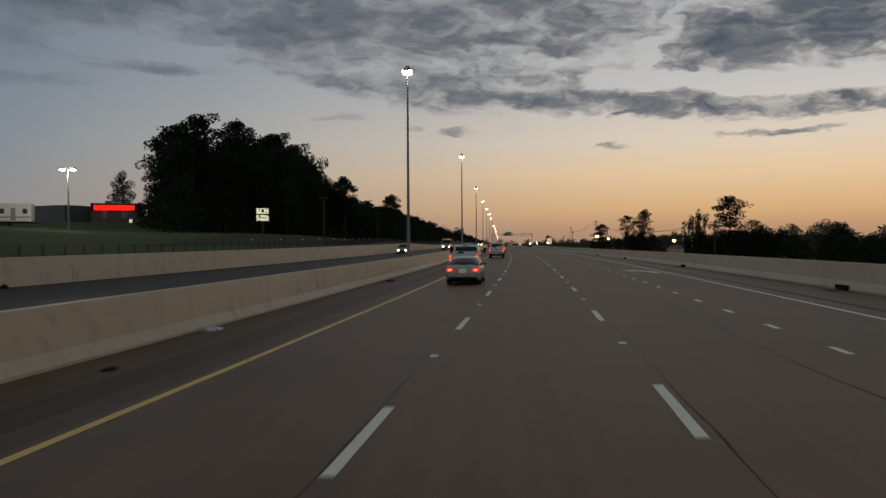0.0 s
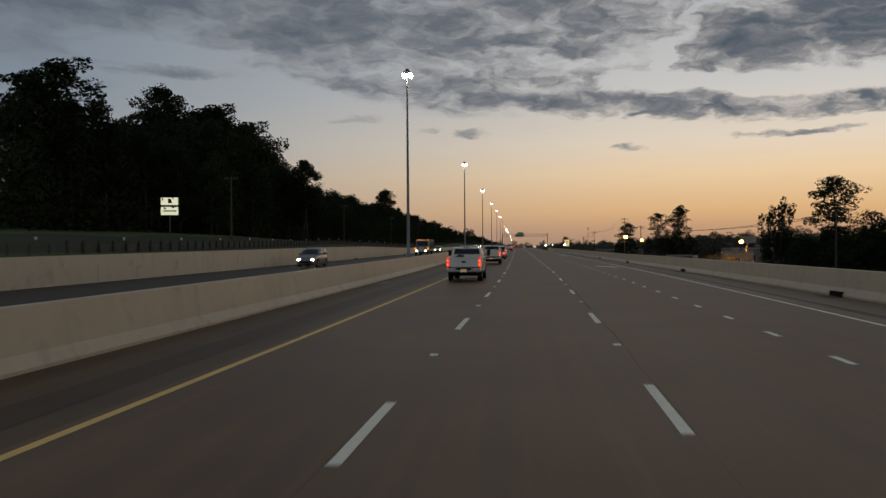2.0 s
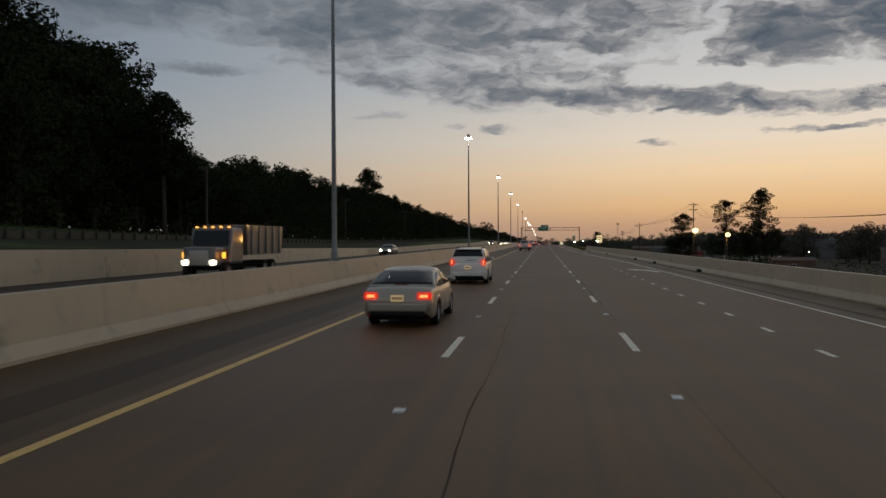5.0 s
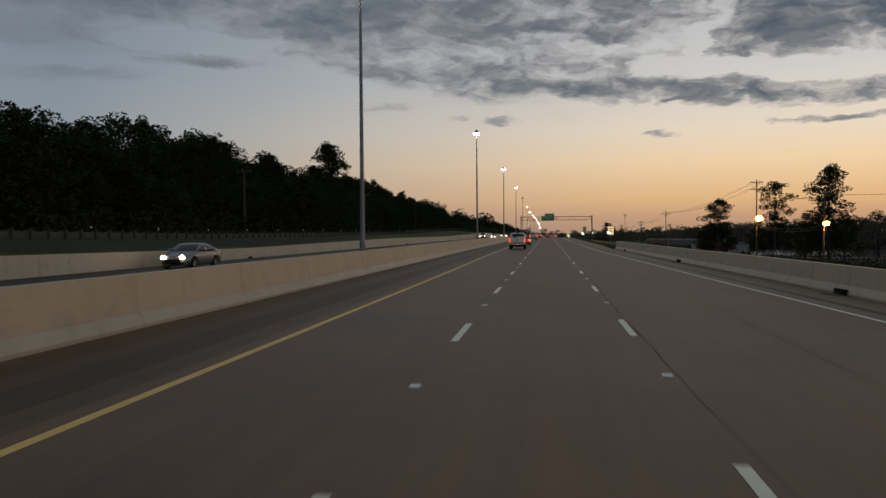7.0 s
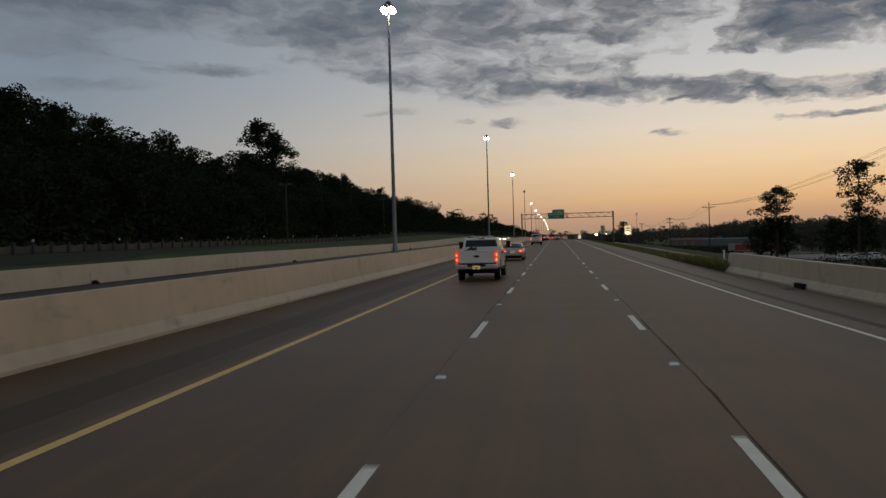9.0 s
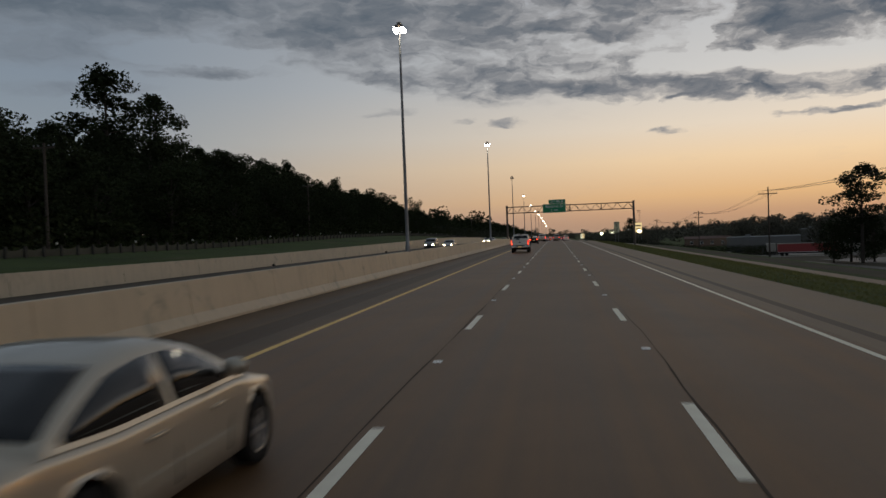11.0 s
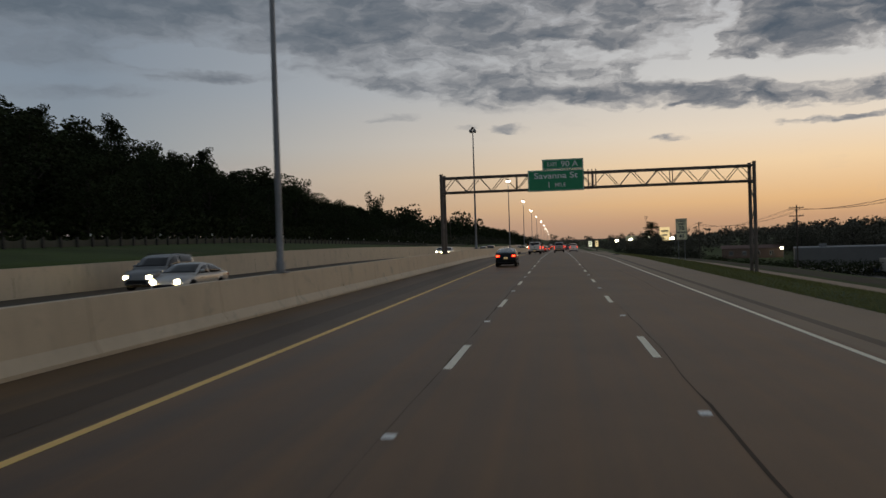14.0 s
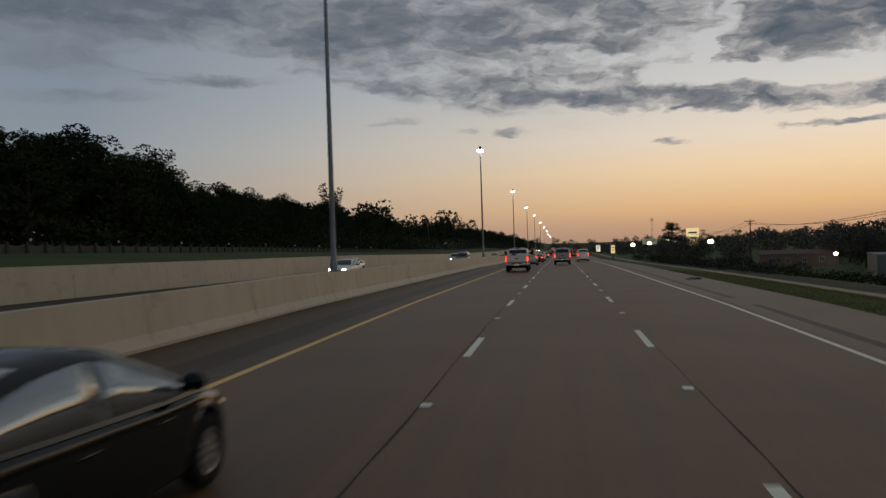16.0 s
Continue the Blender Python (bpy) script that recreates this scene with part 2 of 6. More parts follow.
def leafy(name, colour, vary=0.5):
    """Leaves: each spray its own shade."""
    mat = bpy.data.materials.new(name)
    mat.use_nodes = True
    n = Nodes(mat.node_tree)
    g = n.add("ShaderNodeNewGeometry")
    each = g.outputs["Random Per Island"]
    tree = n.add("ShaderNodeObjectInfo").outputs["Random"]
    f = n.math("ADD", n.math("MULTIPLY", each, 0.7), n.math("MULTIPLY", tree, 0.3))
    c = n.ramp(f, [(0.0, tuple(v * (1 - vary) for v in colour)), (1.0, tuple(v * (1 + vary) for v in colour))])
    b = n.add("ShaderNodeBsdfPrincipled")
    n.put(b.inputs["Base Color"], c)
    b.inputs["Roughness"].default_value = 0.7
    b.inputs["Specular IOR Level"].default_value = 0.03
    n.add("ShaderNodeOutputMaterial", b)
    return mat


def asphalt(name, colour, streak=0.12, spec=0.55):
    """Worn asphalt: wheel paths along the lanes, aggregate grain, sealed cracks."""
    mat = bpy.data.materials.new(name)
    mat.use_nodes = True
    n = Nodes(mat.node_tree)
    at = n.add("ShaderNodeNewGeometry").outputs["Position"]
    xyz = n.add("ShaderNodeSeparateXYZ", at)
    long = n.add("ShaderNodeCombineXYZ", n.math("MULTIPLY", xyz.outputs[0], 1.1), n.math("MULTIPLY", xyz.outputs[1], 0.012), 0.0).outputs[0]
    lane = n.noise(long, 1.6, 3.0, 0.6)
    patch = n.noise(at, 0.22, 4.0, 0.6)
    grain = n.noise(at, 55.0, 2.0, 0.7)
    f = n.math("ADD", n.math("ADD", n.math("MULTIPLY", lane, 0.5), n.math("MULTIPLY", patch, 0.3)), n.math("MULTIPLY", grain, 0.2))
    c = n.ramp(f, [(0.34, tuple(v * (1 - streak * 1.6) for v in colour)), (0.66, tuple(v * (1 + streak * 1.4) for v in colour))])
    b = n.add("ShaderNodeBsdfPrincipled")
    n.put(b.inputs["Base Color"], c)
    n.put(b.inputs["Roughness"], n.math("ADD", n.math("MULTIPLY", lane, 0.2), 0.45))
    b.inputs["Specular IOR Level"].default_value = spec
    bp = n.add("ShaderNodeBump")
    bp.inputs["Strength"].default_value = 0.25
    bp.inputs["Distance"].default_value = 0.01
    n.put(bp.inputs["Height"], grain)
    n.put(b.inputs["Normal"], bp)
    n.add("ShaderNodeOutputMaterial", b)
    return mat


def stained_concrete(name, colour):
    """Cast concrete: pour marks up and down, dirt along the foot of the wall, algae patches."""
    mat = bpy.data.materials.new(name)
    mat.use_nodes = True
    n = Nodes(mat.node_tree)
    at = n.add("ShaderNodeNewGeometry").outputs["Position"]
    xyz = n.add("ShaderNodeSeparateXYZ", at)
    runs = n.add("ShaderNodeCombineXYZ", xyz.outputs[0], n.math("MULTIPLY", xyz.outputs[1], 1.0), n.math("MULTIPLY", xyz.outputs[2], 0.15)).outputs[0]
    drip = n.noise(runs, 2.2, 4.0, 0.65)
    patch = n.noise(at, 0.35, 4.0, 0.6)
    grain = n.noise(at, 30.0, 3.0, 0.6)
    f = n.math("ADD", n.math("ADD", n.math("MULTIPLY", drip, 0.4), n.math("MULTIPLY", patch, 0.4)), n.math("MULTIPLY", grain, 0.2))
    c = n.ramp(f, [(0.3, tuple(v * 0.78 for v in colour)), (0.5, colour), (0.72, tuple(min(1, v * 1.1) for v in colour))])
    stain = n.ramp(n.noise(at, 0.9, 5.0, 0.7, 0.6), [(0.56, (0, 0, 0)), (0.74, (0.55,) * 3)])
    c = n.mix(stain, c, (0.16, 0.15, 0.11))
    b = n.add("ShaderNodeBsdfPrincipled")
    n.put(b.inputs["Base Color"], c)
    b.inputs["Roughness"].default_value = 0.55
    b.inputs["Specular IOR Level"].default_value = 0.7
    bp = n.add("ShaderNodeBump")
    bp.inputs["Strength"].default_value = 0.3
    bp.inputs["Distance"].default_value = 0.01
    n.put(bp.inputs["Height"], grain)
    n.put(b.inputs["Normal"], bp)
    n.add("ShaderNodeOutputMaterial", b)
    return mat


ASPHALT = asphalt("asphalt", (0.150, 0.076, 0.029), 0.30, 0.46)
ASPHALT_OLD = asphalt("shoulder_asphalt", (0.118, 0.068, 0.031), 0.36, 0.24)
ASPHALT_WORN = asphalt("pale_shoulder_asphalt", (0.185, 0.118, 0.062), 0.2, 0.4)
RUMBLE = asphalt("dark_shoulder_asphalt", (0.078, 0.046, 0.023), 0.24, 0.18)
ASPHALT_DARK = asphalt("oncoming_asphalt", (0.075, 0.062, 0.048), 0.14, 0.05)
CONCRETE = stained_concrete("cast_concrete", (0.58, 0.455, 0.305))
CONCRETE_PALE = stained_concrete("pale_concrete", (0.56, 0.457, 0.325))
GRASS = material("mown_grass", (0.047, 0.070, 0.016), 0.9, vary=0.4, scale=0.12, fine=2.5, bump=0.8, bump_scale=14.0, second=((0.078, 0.072, 0.03), 0.25, 0.57), spec=0.2)
WHITE_LINE = material("white_road_paint", (0.95, 0.85, 0.68), 0.6, vary=0.12, fine=18.0, second=((0.3, 0.26, 0.2), 7.0, 0.66))
YELLOW_LINE = material("yellow_road_paint", (0.95, 0.57, 0.17), 0.6, vary=0.12, fine=18.0, second=((0.28, 0.19, 0.08), 5.0, 0.62))
SEALANT = material("crack_sealant", (0.085, 0.062, 0.045), 0.8, vary=0.3, spec=0.1)
STEEL = material("galvanised_steel", (0.25, 0.255, 0.26), 0.5, 0.7, vary=0.12, fine=12.0)
DARK_STEEL = material("weathered_steel", (0.17, 0.138, 0.115), 0.6, 0.4, vary=0.25, fine=9.0)
WOOD_POLE = material("creosoted_wood", (0.075, 0.058, 0.045), 0.85, vary=0.25)
BARK = material("bark", (0.05, 0.04, 0.032), 0.9, vary=0.3, fine=8.0)
PINE = leafy("pine_needles", (0.026, 0.035, 0.016))
LEAF = leafy("broad_leaves", (0.031, 0.040, 0.018))
BUSH = leafy("brush_leaves", (0.03, 0.036, 0.015))
# BUSH lightened for scrub far off, the haze put into its colour
HAZED_BUSH = leafy("hazed_scrub_leaves", (0.06, 0.06, 0.042))
# bright amber: part of the yard lamp's light is in the leaf colour
LAMPLIT_LEAF = leafy("lamplit_shrub_leaves", (0.17, 0.13, 0.05))
GRASS_BLADE = leafy("grass_blades", (0.20, 0.195, 0.07), 0.35)
# distance haze is mixed into this leaf colour: paler and greyer than LEAF
HAZED_LEAF = leafy("hazed_far_leaves", (0.12, 0.112, 0.086))
YARD_WHITE = glowing("white_yard_lamp", (1.0, 0.93, 0.66), 14.0)
LAMP_ON = glowing("lit_lamp", (1.0, 0.93, 0.78), 16.0)
SODIUM = glowing("sodium_lamp", (1.0, 0.52, 0.08), 34.0)
HEADLAMP = glowing("headlamp", (1.0, 0.84, 0.52), 24.0)
TAILLAMP = glowing("tail_lamp", (1.0, 0.075, 0.022), 7.5)
TAIL_GLOW = glowing("lit_red_lens", (1.0, 0.022, 0.016), 0.85)
# the plate itself glows, in place of light falling from plate lamps
PLATE_GLOW = glowing("glowing_number_plate", (1.0, 0.74, 0.38), 0.3)
MARKER_AMBER = glowing("amber_marker", (1.0, 0.30, 0.02), 3.0)
RED_SIGN = glowing("red_neon", (1.0, 0.015, 0.012), 1.6)
GLOW_CREAM = glowing("glowing_cream_face", (1.0, 0.80, 0.42), 0.75)
WHITE_SIGN = glowing("lit_sign_face", (0.9, 0.95, 0.72), 0.75)

# ---- ground ----
S_STEPS = [-160, -120, -90] + list(range(-60, 900, 12)) + [920, 960, 1000, 1100, 1200, 1400, 1700, 2000, 2600, 3400, 4500]
U_STEPS = [-4000, -2200, -1200, -700, -450, -300, -220, -170, -140, -125, -110, -98, -86, -75, -66, -58, -50, -44, -38, -33, -29, -25, -21.9, -21.45, -15, -8.2, -7.2, 0, 6, 10.3, 10.5, 11.5, 13.2, 15, 17, 20, 24, 28, 33, 38, 44, 52, 60, 70, 85, 100, 130, 170, 230, 300, 450, 800, 1500, 2600, 4000]
tagged(part("ground", strip([[P(u, s, ground_z(u, s)) for u in U_STEPS] for s in S_STEPS]), GRASS, None, smooth=True), "mown grass verges rising to a wooded bank", "ground", kind="structure")


def band(name, u0, u1, s0, s1, mat, lift=0.0, step=6.0, label="", category="", z=road_z, cols=1):
    """A sheet along the road between two edges, which may be numbers or functions of s."""
    f0 = u0 if callable(u0) else (lambda s: u0)
    f1 = u1 if callable(u1) else (lambda s: u1)
    n = max(1, math.ceil((s1 - s0) / step))
    rows = []
    for i in range(n + 1):
        s = s0 + (s1 - s0) * i / n
        rows.append([P(f0(s) + (f1(s) - f0(s)) * k / cols, s, z(f0(s) + (f1(s) - f0(s)) * k / cols, s) + lift) for k in range(cols + 1)])
    ob = part(name, strip(rows), mat, None)
    return tagged(ob, label, category, kind="structure") if label else ob


def white_edge(s):
    return lerp(s, ((0, 10.15), (60, 10.3), (115, 10.62), (150, 10.62), (224, 10.05), (238, 9.5), (262, 8.7), (290, 7.75), (330, 7.3)))


def barrier_line(s):
    """Foot of the wall along the outer shoulder."""
    return lerp(s, ((0, 13.2), (170, 13.1), (235, 12.1), (262, 11.3), (290, 10.6), (306, 10.4)))


def outer_edge(s):
    return barrier_line(s) + 0.1 if s < 306 else 10.5


road = band("road", -3.9, lambda s: white_edge(s) + 0.25, -160, 2600, ASPHALT, 0.0, 8.0, "brown-grey worn asphalt carriageway of the motorway", "road", cols=4)
band("shoulder", -7.3, -3.9, -160, 2600, ASPHALT_OLD, 0.0, 8.0, "worn grey asphalt inner shoulder beside the median wall", "road shoulder")
band("shoulder", lambda s: white_edge(s) + 0.25, outer_edge, -160, 2600, ASPHALT_WORN, 0.0, 6.0, "grey asphalt outer shoulder", "road shoulder")
band("rumble_strip", -5.5, -4.55, -160, 1200, RUMBLE, 0.003, 8.0, "dark tyre-polished strip along the inner shoulder", "road shoulder")
band("dark_strip", lambda s: white_edge(s) + 0.7, lambda s: white_edge(s) + 1.0, -160, 1200, RUMBLE, 0.003, 6.0, "dark strip along the outer shoulder", "road shoulder")
flat = oncoming_z
band("oncoming_road", -21.4, -7.9, -160, 2600, ASPHALT_DARK, 0.0, 8.0, "dark asphalt of the oncoming carriageway", "road", z=flat)

def yellow_edge(s):
    return lerp(s, ((60, -3.65), (105, -3.5), (245, -3.47), (275, -3.65), (380, -3.76)))


band("edge_line", lambda s: yellow_edge(s) - 0.085, lambda s: yellow_edge(s) + 0.085, -160, 1500, YELLOW_LINE, 0.004, 8.0, "worn yellow edge line", "road marking")
band("edge_line", lambda s: white_edge(s) - 0.07, lambda s: white_edge(s) + 0.07, -160, 1500, WHITE_LINE, 0.004, 6.0, "white edge line along the outer shoulder", "road marking")


def quad_on_road(name, u0, u1, s0, s1, mat, lift=0.004, z=road_z):
    rows = [[P(u, s, z(u, s) + lift) for u in (u0, u1)] for s in (s0, (s0 + s1) / 2, s1)]
    return part(name, strip(rows), mat, road)


# lane dashes, and a raised reflector half way between them
REFLECTOR = material("reflector", (0.92, 0.90, 0.84), 0.25, vary=0.05)
def reflector_mesh():
    bm = bmesh.new()
    box(bm, -0.075, 0.075, -0.075, 0.075, 0.0, 0.028)
    for v in bm.verts:
        if v.co.z > 0.01:
            v.co.y *= 0.5
    return finish("road_reflector", bm, REFLECTOR)
reflector = reflector_mesh()
for u, shift in ((0.0, 0.0), (3.66, 1.356)):
    for k in range(-6, 62):
        s = k * PITCH + shift
        quad_on_road("lane_dash", u - 0.075, u + 0.075, s, s + DASH, WHITE_LINE)
        o = new("road_reflector", reflector)
        o.parent = road
        so = s + 0.625 * PITCH
        o.location = P(u, so, road_z(u, so) + 0.002)
    # beyond, too small to pick apart
    bm = bmesh.new()
    for k in range(62, 140):
        s = k * PITCH + shift
        q = [bm.verts.new(P(a, b, road_z(a, b) + 0.006)) for a, b in ((u - 0.075, s), (u + 0.075, s), (u + 0.075, s + DASH), (u - 0.075, s + DASH))]
        bm.faces.new(q)
    tagged(part("far_lane_dashes", bm, WHITE_LINE, road), kind="stuff")


def sealed_crack(u0, s0, s1, width, wander, seed, name="sealed_crack"):
    """A wandering line of tar along a joint."""
    rng = random.Random(seed)
    rows, s, off = [], s0, 0.0
    while s < s1:
        off = off * 0.9 + rng.uniform(-wander, wander)
        w = width * rng.uniform(0.15, 1.0) * (0.55 + 0.45 * math.sin(s * 0.13 + seed))
        rows.append([P(u0 + off - w / 2, s, road_z(u0 + off, s) + 0.003), P(u0 + off + w / 2, s, road_z(u0 + off, s) + 0.003)])
        s += rng.uniform(0.5, 1.3)
    part(name, strip(rows), SEALANT, road)


sealed_crack(-0.13, 215, 760, 0.05, 0.02, 1)
sealed_crack(-0.12, -20, 120, 0.025, 0.012, 2)
sealed_crack(3.80, -20, 760, 0.055, 0.024, 3)
for j, (uu, sa, sb) in enumerate(((6.2, -4, 20), (5.6, 28, 60), (6.6, 205, 232), (6.3, 236, 262), (5.9, 440, 470), (1.0, 150, 175), (8.4, 60, 96))):
    sealed_crack(uu, sa, sb, 0.03, 0.05, 20 + j)
for i in range(-12, 60):
    s = 7.0 + i * 4.018
    if s < 208:
        quad_on_road("dotted_lane_dash", 7.24, 7.38, s, s + 0.95, WHITE_LINE)


def lane_arrow(s0):
    """Lane-drop arrow: a bent shaft and a head that points across to the next lane."""
    shape = ((9.95, 0.0), (9.75, 2.6), (9.35, 3.6), (9.75, 3.9), (8.1, 5.7), (8.45, 3.1), (8.85, 3.3), (9.25, 2.3), (9.55, 0.0))
    bm = bmesh.new()
    bm.faces.new([bm.verts.new(P(u, s0 + d, road_z(u, s0 + d) + 0.005)) for u, d in shape])
    bmesh.ops.triangulate(bm, faces=bm.faces)
    part("lane_arrow", bm, WHITE_LINE, road)


for s0 in (42.6, 124.0, 199.0):
    lane_arrow(s0)

# ---- concrete walls ----
def jersey(name, centre, s0, s1, height, label, base=road_z, half=0.41, length=6.1, mat=None, both=True):
    """A run of cast barrier segments with open joints, each a piece of its own."""
    wall = thing(name, label, "concrete barrier", kind="structure")
    prof = [(-half, 0.0), (-half, 0.08), (-half * 0.62, 0.33), (-0.15, height), (0.15, height), (half * 0.62, 0.33), (half, 0.08), (half, 0.0)]
    s = s0
    while s < s1:
        e = min(s + length, s1)
        rows = []
        for q in (s + 0.012, (s + e) / 2, e - 0.012):
            c = centre(q) if callable(centre) else centre
            b = base(c, q)
            rows.append([P(c + du, q, b + dz) for du, dz in prof])
        bm = bmesh.new()
        vs = [[bm.verts.new(p) for p in r] for r in rows]
        for a, c2 in zip(vs, vs[1:]):
            for i in range(len(prof) - 1):
                bm.faces.new((a[i], a[i + 1], c2[i + 1], c2[i]))
        bm.faces.new(vs[0])
        bm.faces.new(vs[-1][::-1])
        bmesh.ops.recalc_face_normals(bm, faces=bm.faces)
        part("barrier_segment", bm, mat or CONCRETE, wall)
        s = e
    return wall


jersey("median_barrier", -7.62, -60, 760, 1.2, "long cast concrete median barrier with dirty streaks", half=0.42)
jersey("outer_barrier", lambda s: barrier_line(s) + 0.4, -60, 306, 1.0, "pale cast concrete barrier along the outer shoulder", half=0.4)


def retaining_wall():
    wall = thing("retaining_wall", "pale concrete retaining wall along the oncoming carriageway", "retaining wall", kind="structure")
    s = -60.0
    while s < 900:
        e = s + 9.0
        rows = [[P(-21.35, q, grade(q) - 0.02), P(-21.35, q, grade(q) + 0.08), P(-21.45, q, wall_top(q)), P(-21.8, q, wall_top(q)), P(-21.8, q, grade(q) - 0.02)] for q in (s + 0.015, (s + e) / 2, e - 0.015)]
        part("wall_panel", strip(rows), CONCRETE_PALE, wall)
        s = e


retaining_wall()

# rough olive grass, its colour also darkened for the shade of the wood
SHADED_GRASS = material("shaded_bank_grass", (0.036, 0.037, 0.018), 0.9, vary=0.35, scale=0.2, fine=3.0, bump=0.8, bump_scale=14.0, spec=0.15)
def fade(s):
    """Narrows the rough grass towards its two ends."""
    return max(0.02, min(1.0, (s - 60) / 60, (366 - s) / 70) * (0.86 + 0.14 * math.sin(s * 0.21)))


band("shaded_bank", -33, lambda s: -33 + 11.0 * fade(s), 60, 366, SHADED_GRASS, 0.012, 12.0, "rough grass of the bank behind the wall, darkened as shade below the trees", "grass", z=ground_z)
band("shaded_bank", lambda s: -33 - 17.0 * fade(s), -33, 60, 366, SHADED_GRASS, 0.012, 12.0, "rough grass of the bank behind the wall, darkened as shade below the trees", "grass", z=ground_z)

# ---- street lamps on the median ----
POLES = [53.0, 113.9, 178.6, 243.2, 308.9, 373.8, 439.4, 504.4, 568.9, 635.8, 704.7, 772.7]
POLE_TOPS = [15.93, 15.97, 15.48, 15.71, 15.98, 16.3, 16.03, 15.55, 14.36, 13.54, 13.24, 13.12]


def street_lamp(s, top, lit):
    foot = P(-7.62, s, road_z(-7.62, s) + 1.2)
    lamp = thing("street_lamp", "tall steel lamp post on the median barrier, " + ("lit" if lit else "unlit"), "street lamp", Matrix.Translation(foot), group="median lamps")
    h = top - foot.z
    bm = bmesh.new()
    box(bm, -0.24, 0.24, -0.24, 0.24, 0.0, 0.05, 0.01)
    part("base_plate", bm, STEEL, lamp)
    for dx, dy in ((0.18, 0.18), (-0.18, 0.18), (0.18, -0.18), (-0.18, -0.18)):
        bm = bmesh.new()
        rod(bm, (dx, dy, 0.05), (dx, dy, 0.12), 0.025, sides=6)
        part("anchor_bolt", bm, STEEL, lamp)
    bm = bmesh.new()
    lathe(bm, [(0.16, 0.05), (0.16, 0.35), (0.125, 0.45), (0.118, 2.2), (0.098, h * 0.45), (0.075, h * 0.8), (0.055, h - 0.5), (0.0, h - 0.5)], 12)
    part("post", bm, STEEL, lamp, smooth=True)
    bm = bmesh.new()
    lathe(bm, [(0.0, h - 0.18), (0.16, h - 0.18), (0.16, h), (0.13, h + 0.05), (0.0, h + 0.05)], 10)
    part("top_box", bm, DARK_STEEL, lamp)
    # four floodlights round the head, tilted down and outwards
    for k in range(4):
        a = math.pi / 4 + k * math.pi / 2
        m = Matrix.Translation((0.27 * math.cos(a), 0.27 * math.sin(a), h - 0.32)) @ Matrix.Rotation(a, 4, "Z") @ Matrix.Rotation(radians(-16), 4, "Y")
        bm = bmesh.new()
        lathe(bm, [(0.0, 0.16), (0.09, 0.15), (0.13, 0.05), (0.20, -0.16), (0.185, -0.16), (0.12, 0.02), (0.0, 0.04)], 12, m)
        head = part("floodlight", bm, DARK_STEEL, lamp, smooth=True)
        bm = bmesh.new()
        lathe(bm, [(0.0, -0.33), (0.11, -0.30), (0.18, -0.22), (0.20, -0.13), (0.17, -0.06), (0.0, -0.05)], 12, m)
        part("lens", bm, LAMP_ON if lit else GLASS_DULL, head)
    return lamp


GLASS_DULL = material("dull_glass", (0.25, 0.26, 0.27), 0.2, vary=0.05)
for i, (s, z) in enumerate(zip(POLES, POLE_TOPS)):
    street_lamp(s, z, i + 1 != 8)
for i in range(1, 6):
    s = POLES[-1] + 90.0 * i
    street_lamp(s, grade(s) + 15.4, True)

# ---- sign gantry ----
GREEN = material("green_sign_sheeting", (0.010, 0.31, 0.135), 0.45, vary=0.08, scale=1.0)
SIGN_WHITE = material("white_sign_sheeting", (0.85, 0.87, 0.85), 0.5, vary=0.05)
SIGN_CREAM = material("sign_face", (0.98, 0.88, 0.58), 0.55, vary=0.06)
SIGN_BLACK = material("sign_black", (0.02, 0.02, 0.02), 0.5)


def lettering(text, size, m, mat, parent, width=None):
    cu = bpy.data.curves.new("lettering", "FONT")
    cu.body, cu.size, cu.align_x, cu.align_y = text, size, "CENTER", "CENTER"
    cu.extrude = 0.002
    cu.offset = size * 0.012
    tmp = bpy.data.objects.new("lettering", cu)
    scene.collection.objects.link(tmp)
    dg = bpy.context.evaluated_depsgraph_get()
    me = bpy.data.meshes.new_from_object(tmp.evaluated_get(dg))
    bpy.data.objects.remove(tmp)
    if width:
        xs = [v.co.x for v in me.vertices]
        k = width / (max(xs) - min(xs))
        for v in me.vertices:
            v.co.x *= k
    # one object a letter
    bm = bmesh.new()
    bm.from_mesh(me)
    left = set(bm.verts)
    while left:
        start = left.pop()
        island, stack = {start}, [start]
        while stack:
            for e in stack.pop().link_edges:
                for v in e.verts:
                    if v in left:
                        left.discard(v)
                        island.add(v)
                        stack.append(v)
        lb = bmesh.new()
        at = {v: lb.verts.new(m @ v.co) for v in island}
        for f in bm.faces:
            if f.verts[0] in island:
                lb.faces.new([at[v] for v in f.verts])
        part("letter", lb, mat, parent)
    bm.free()


def sign_panel(parent, x0, x1, z0, z1, y, mat, border, name="sign_panel", label=""):
    bm = bmesh.new()
    box(bm, x0, x1, y, y + 0.06, z0, z1, 0.015)
    panel = part(name, bm, mat, parent, label)
    bm = bmesh.new()
    t = 0.035
    for a in ((x0 + 0.05, x1 - 0.05, z1 - 0.05 - t, z1 - 0.05), (x0 + 0.05, x1 - 0.05, z0 + 0.05, z0 + 0.05 + t), (x0 + 0.05, x0 + 0.05 + t, z0 + 0.05 + t, z1 - 0.05 - t), (x1 - 0.05 - t, x1 - 0.05, z0 + 0.05 + t, z1 - 0.05 - t)):
        box(bm, a[0], a[1], y - 0.004, y + 0.01, a[2], a[3])
    part("border", bm, border, panel)
    return panel


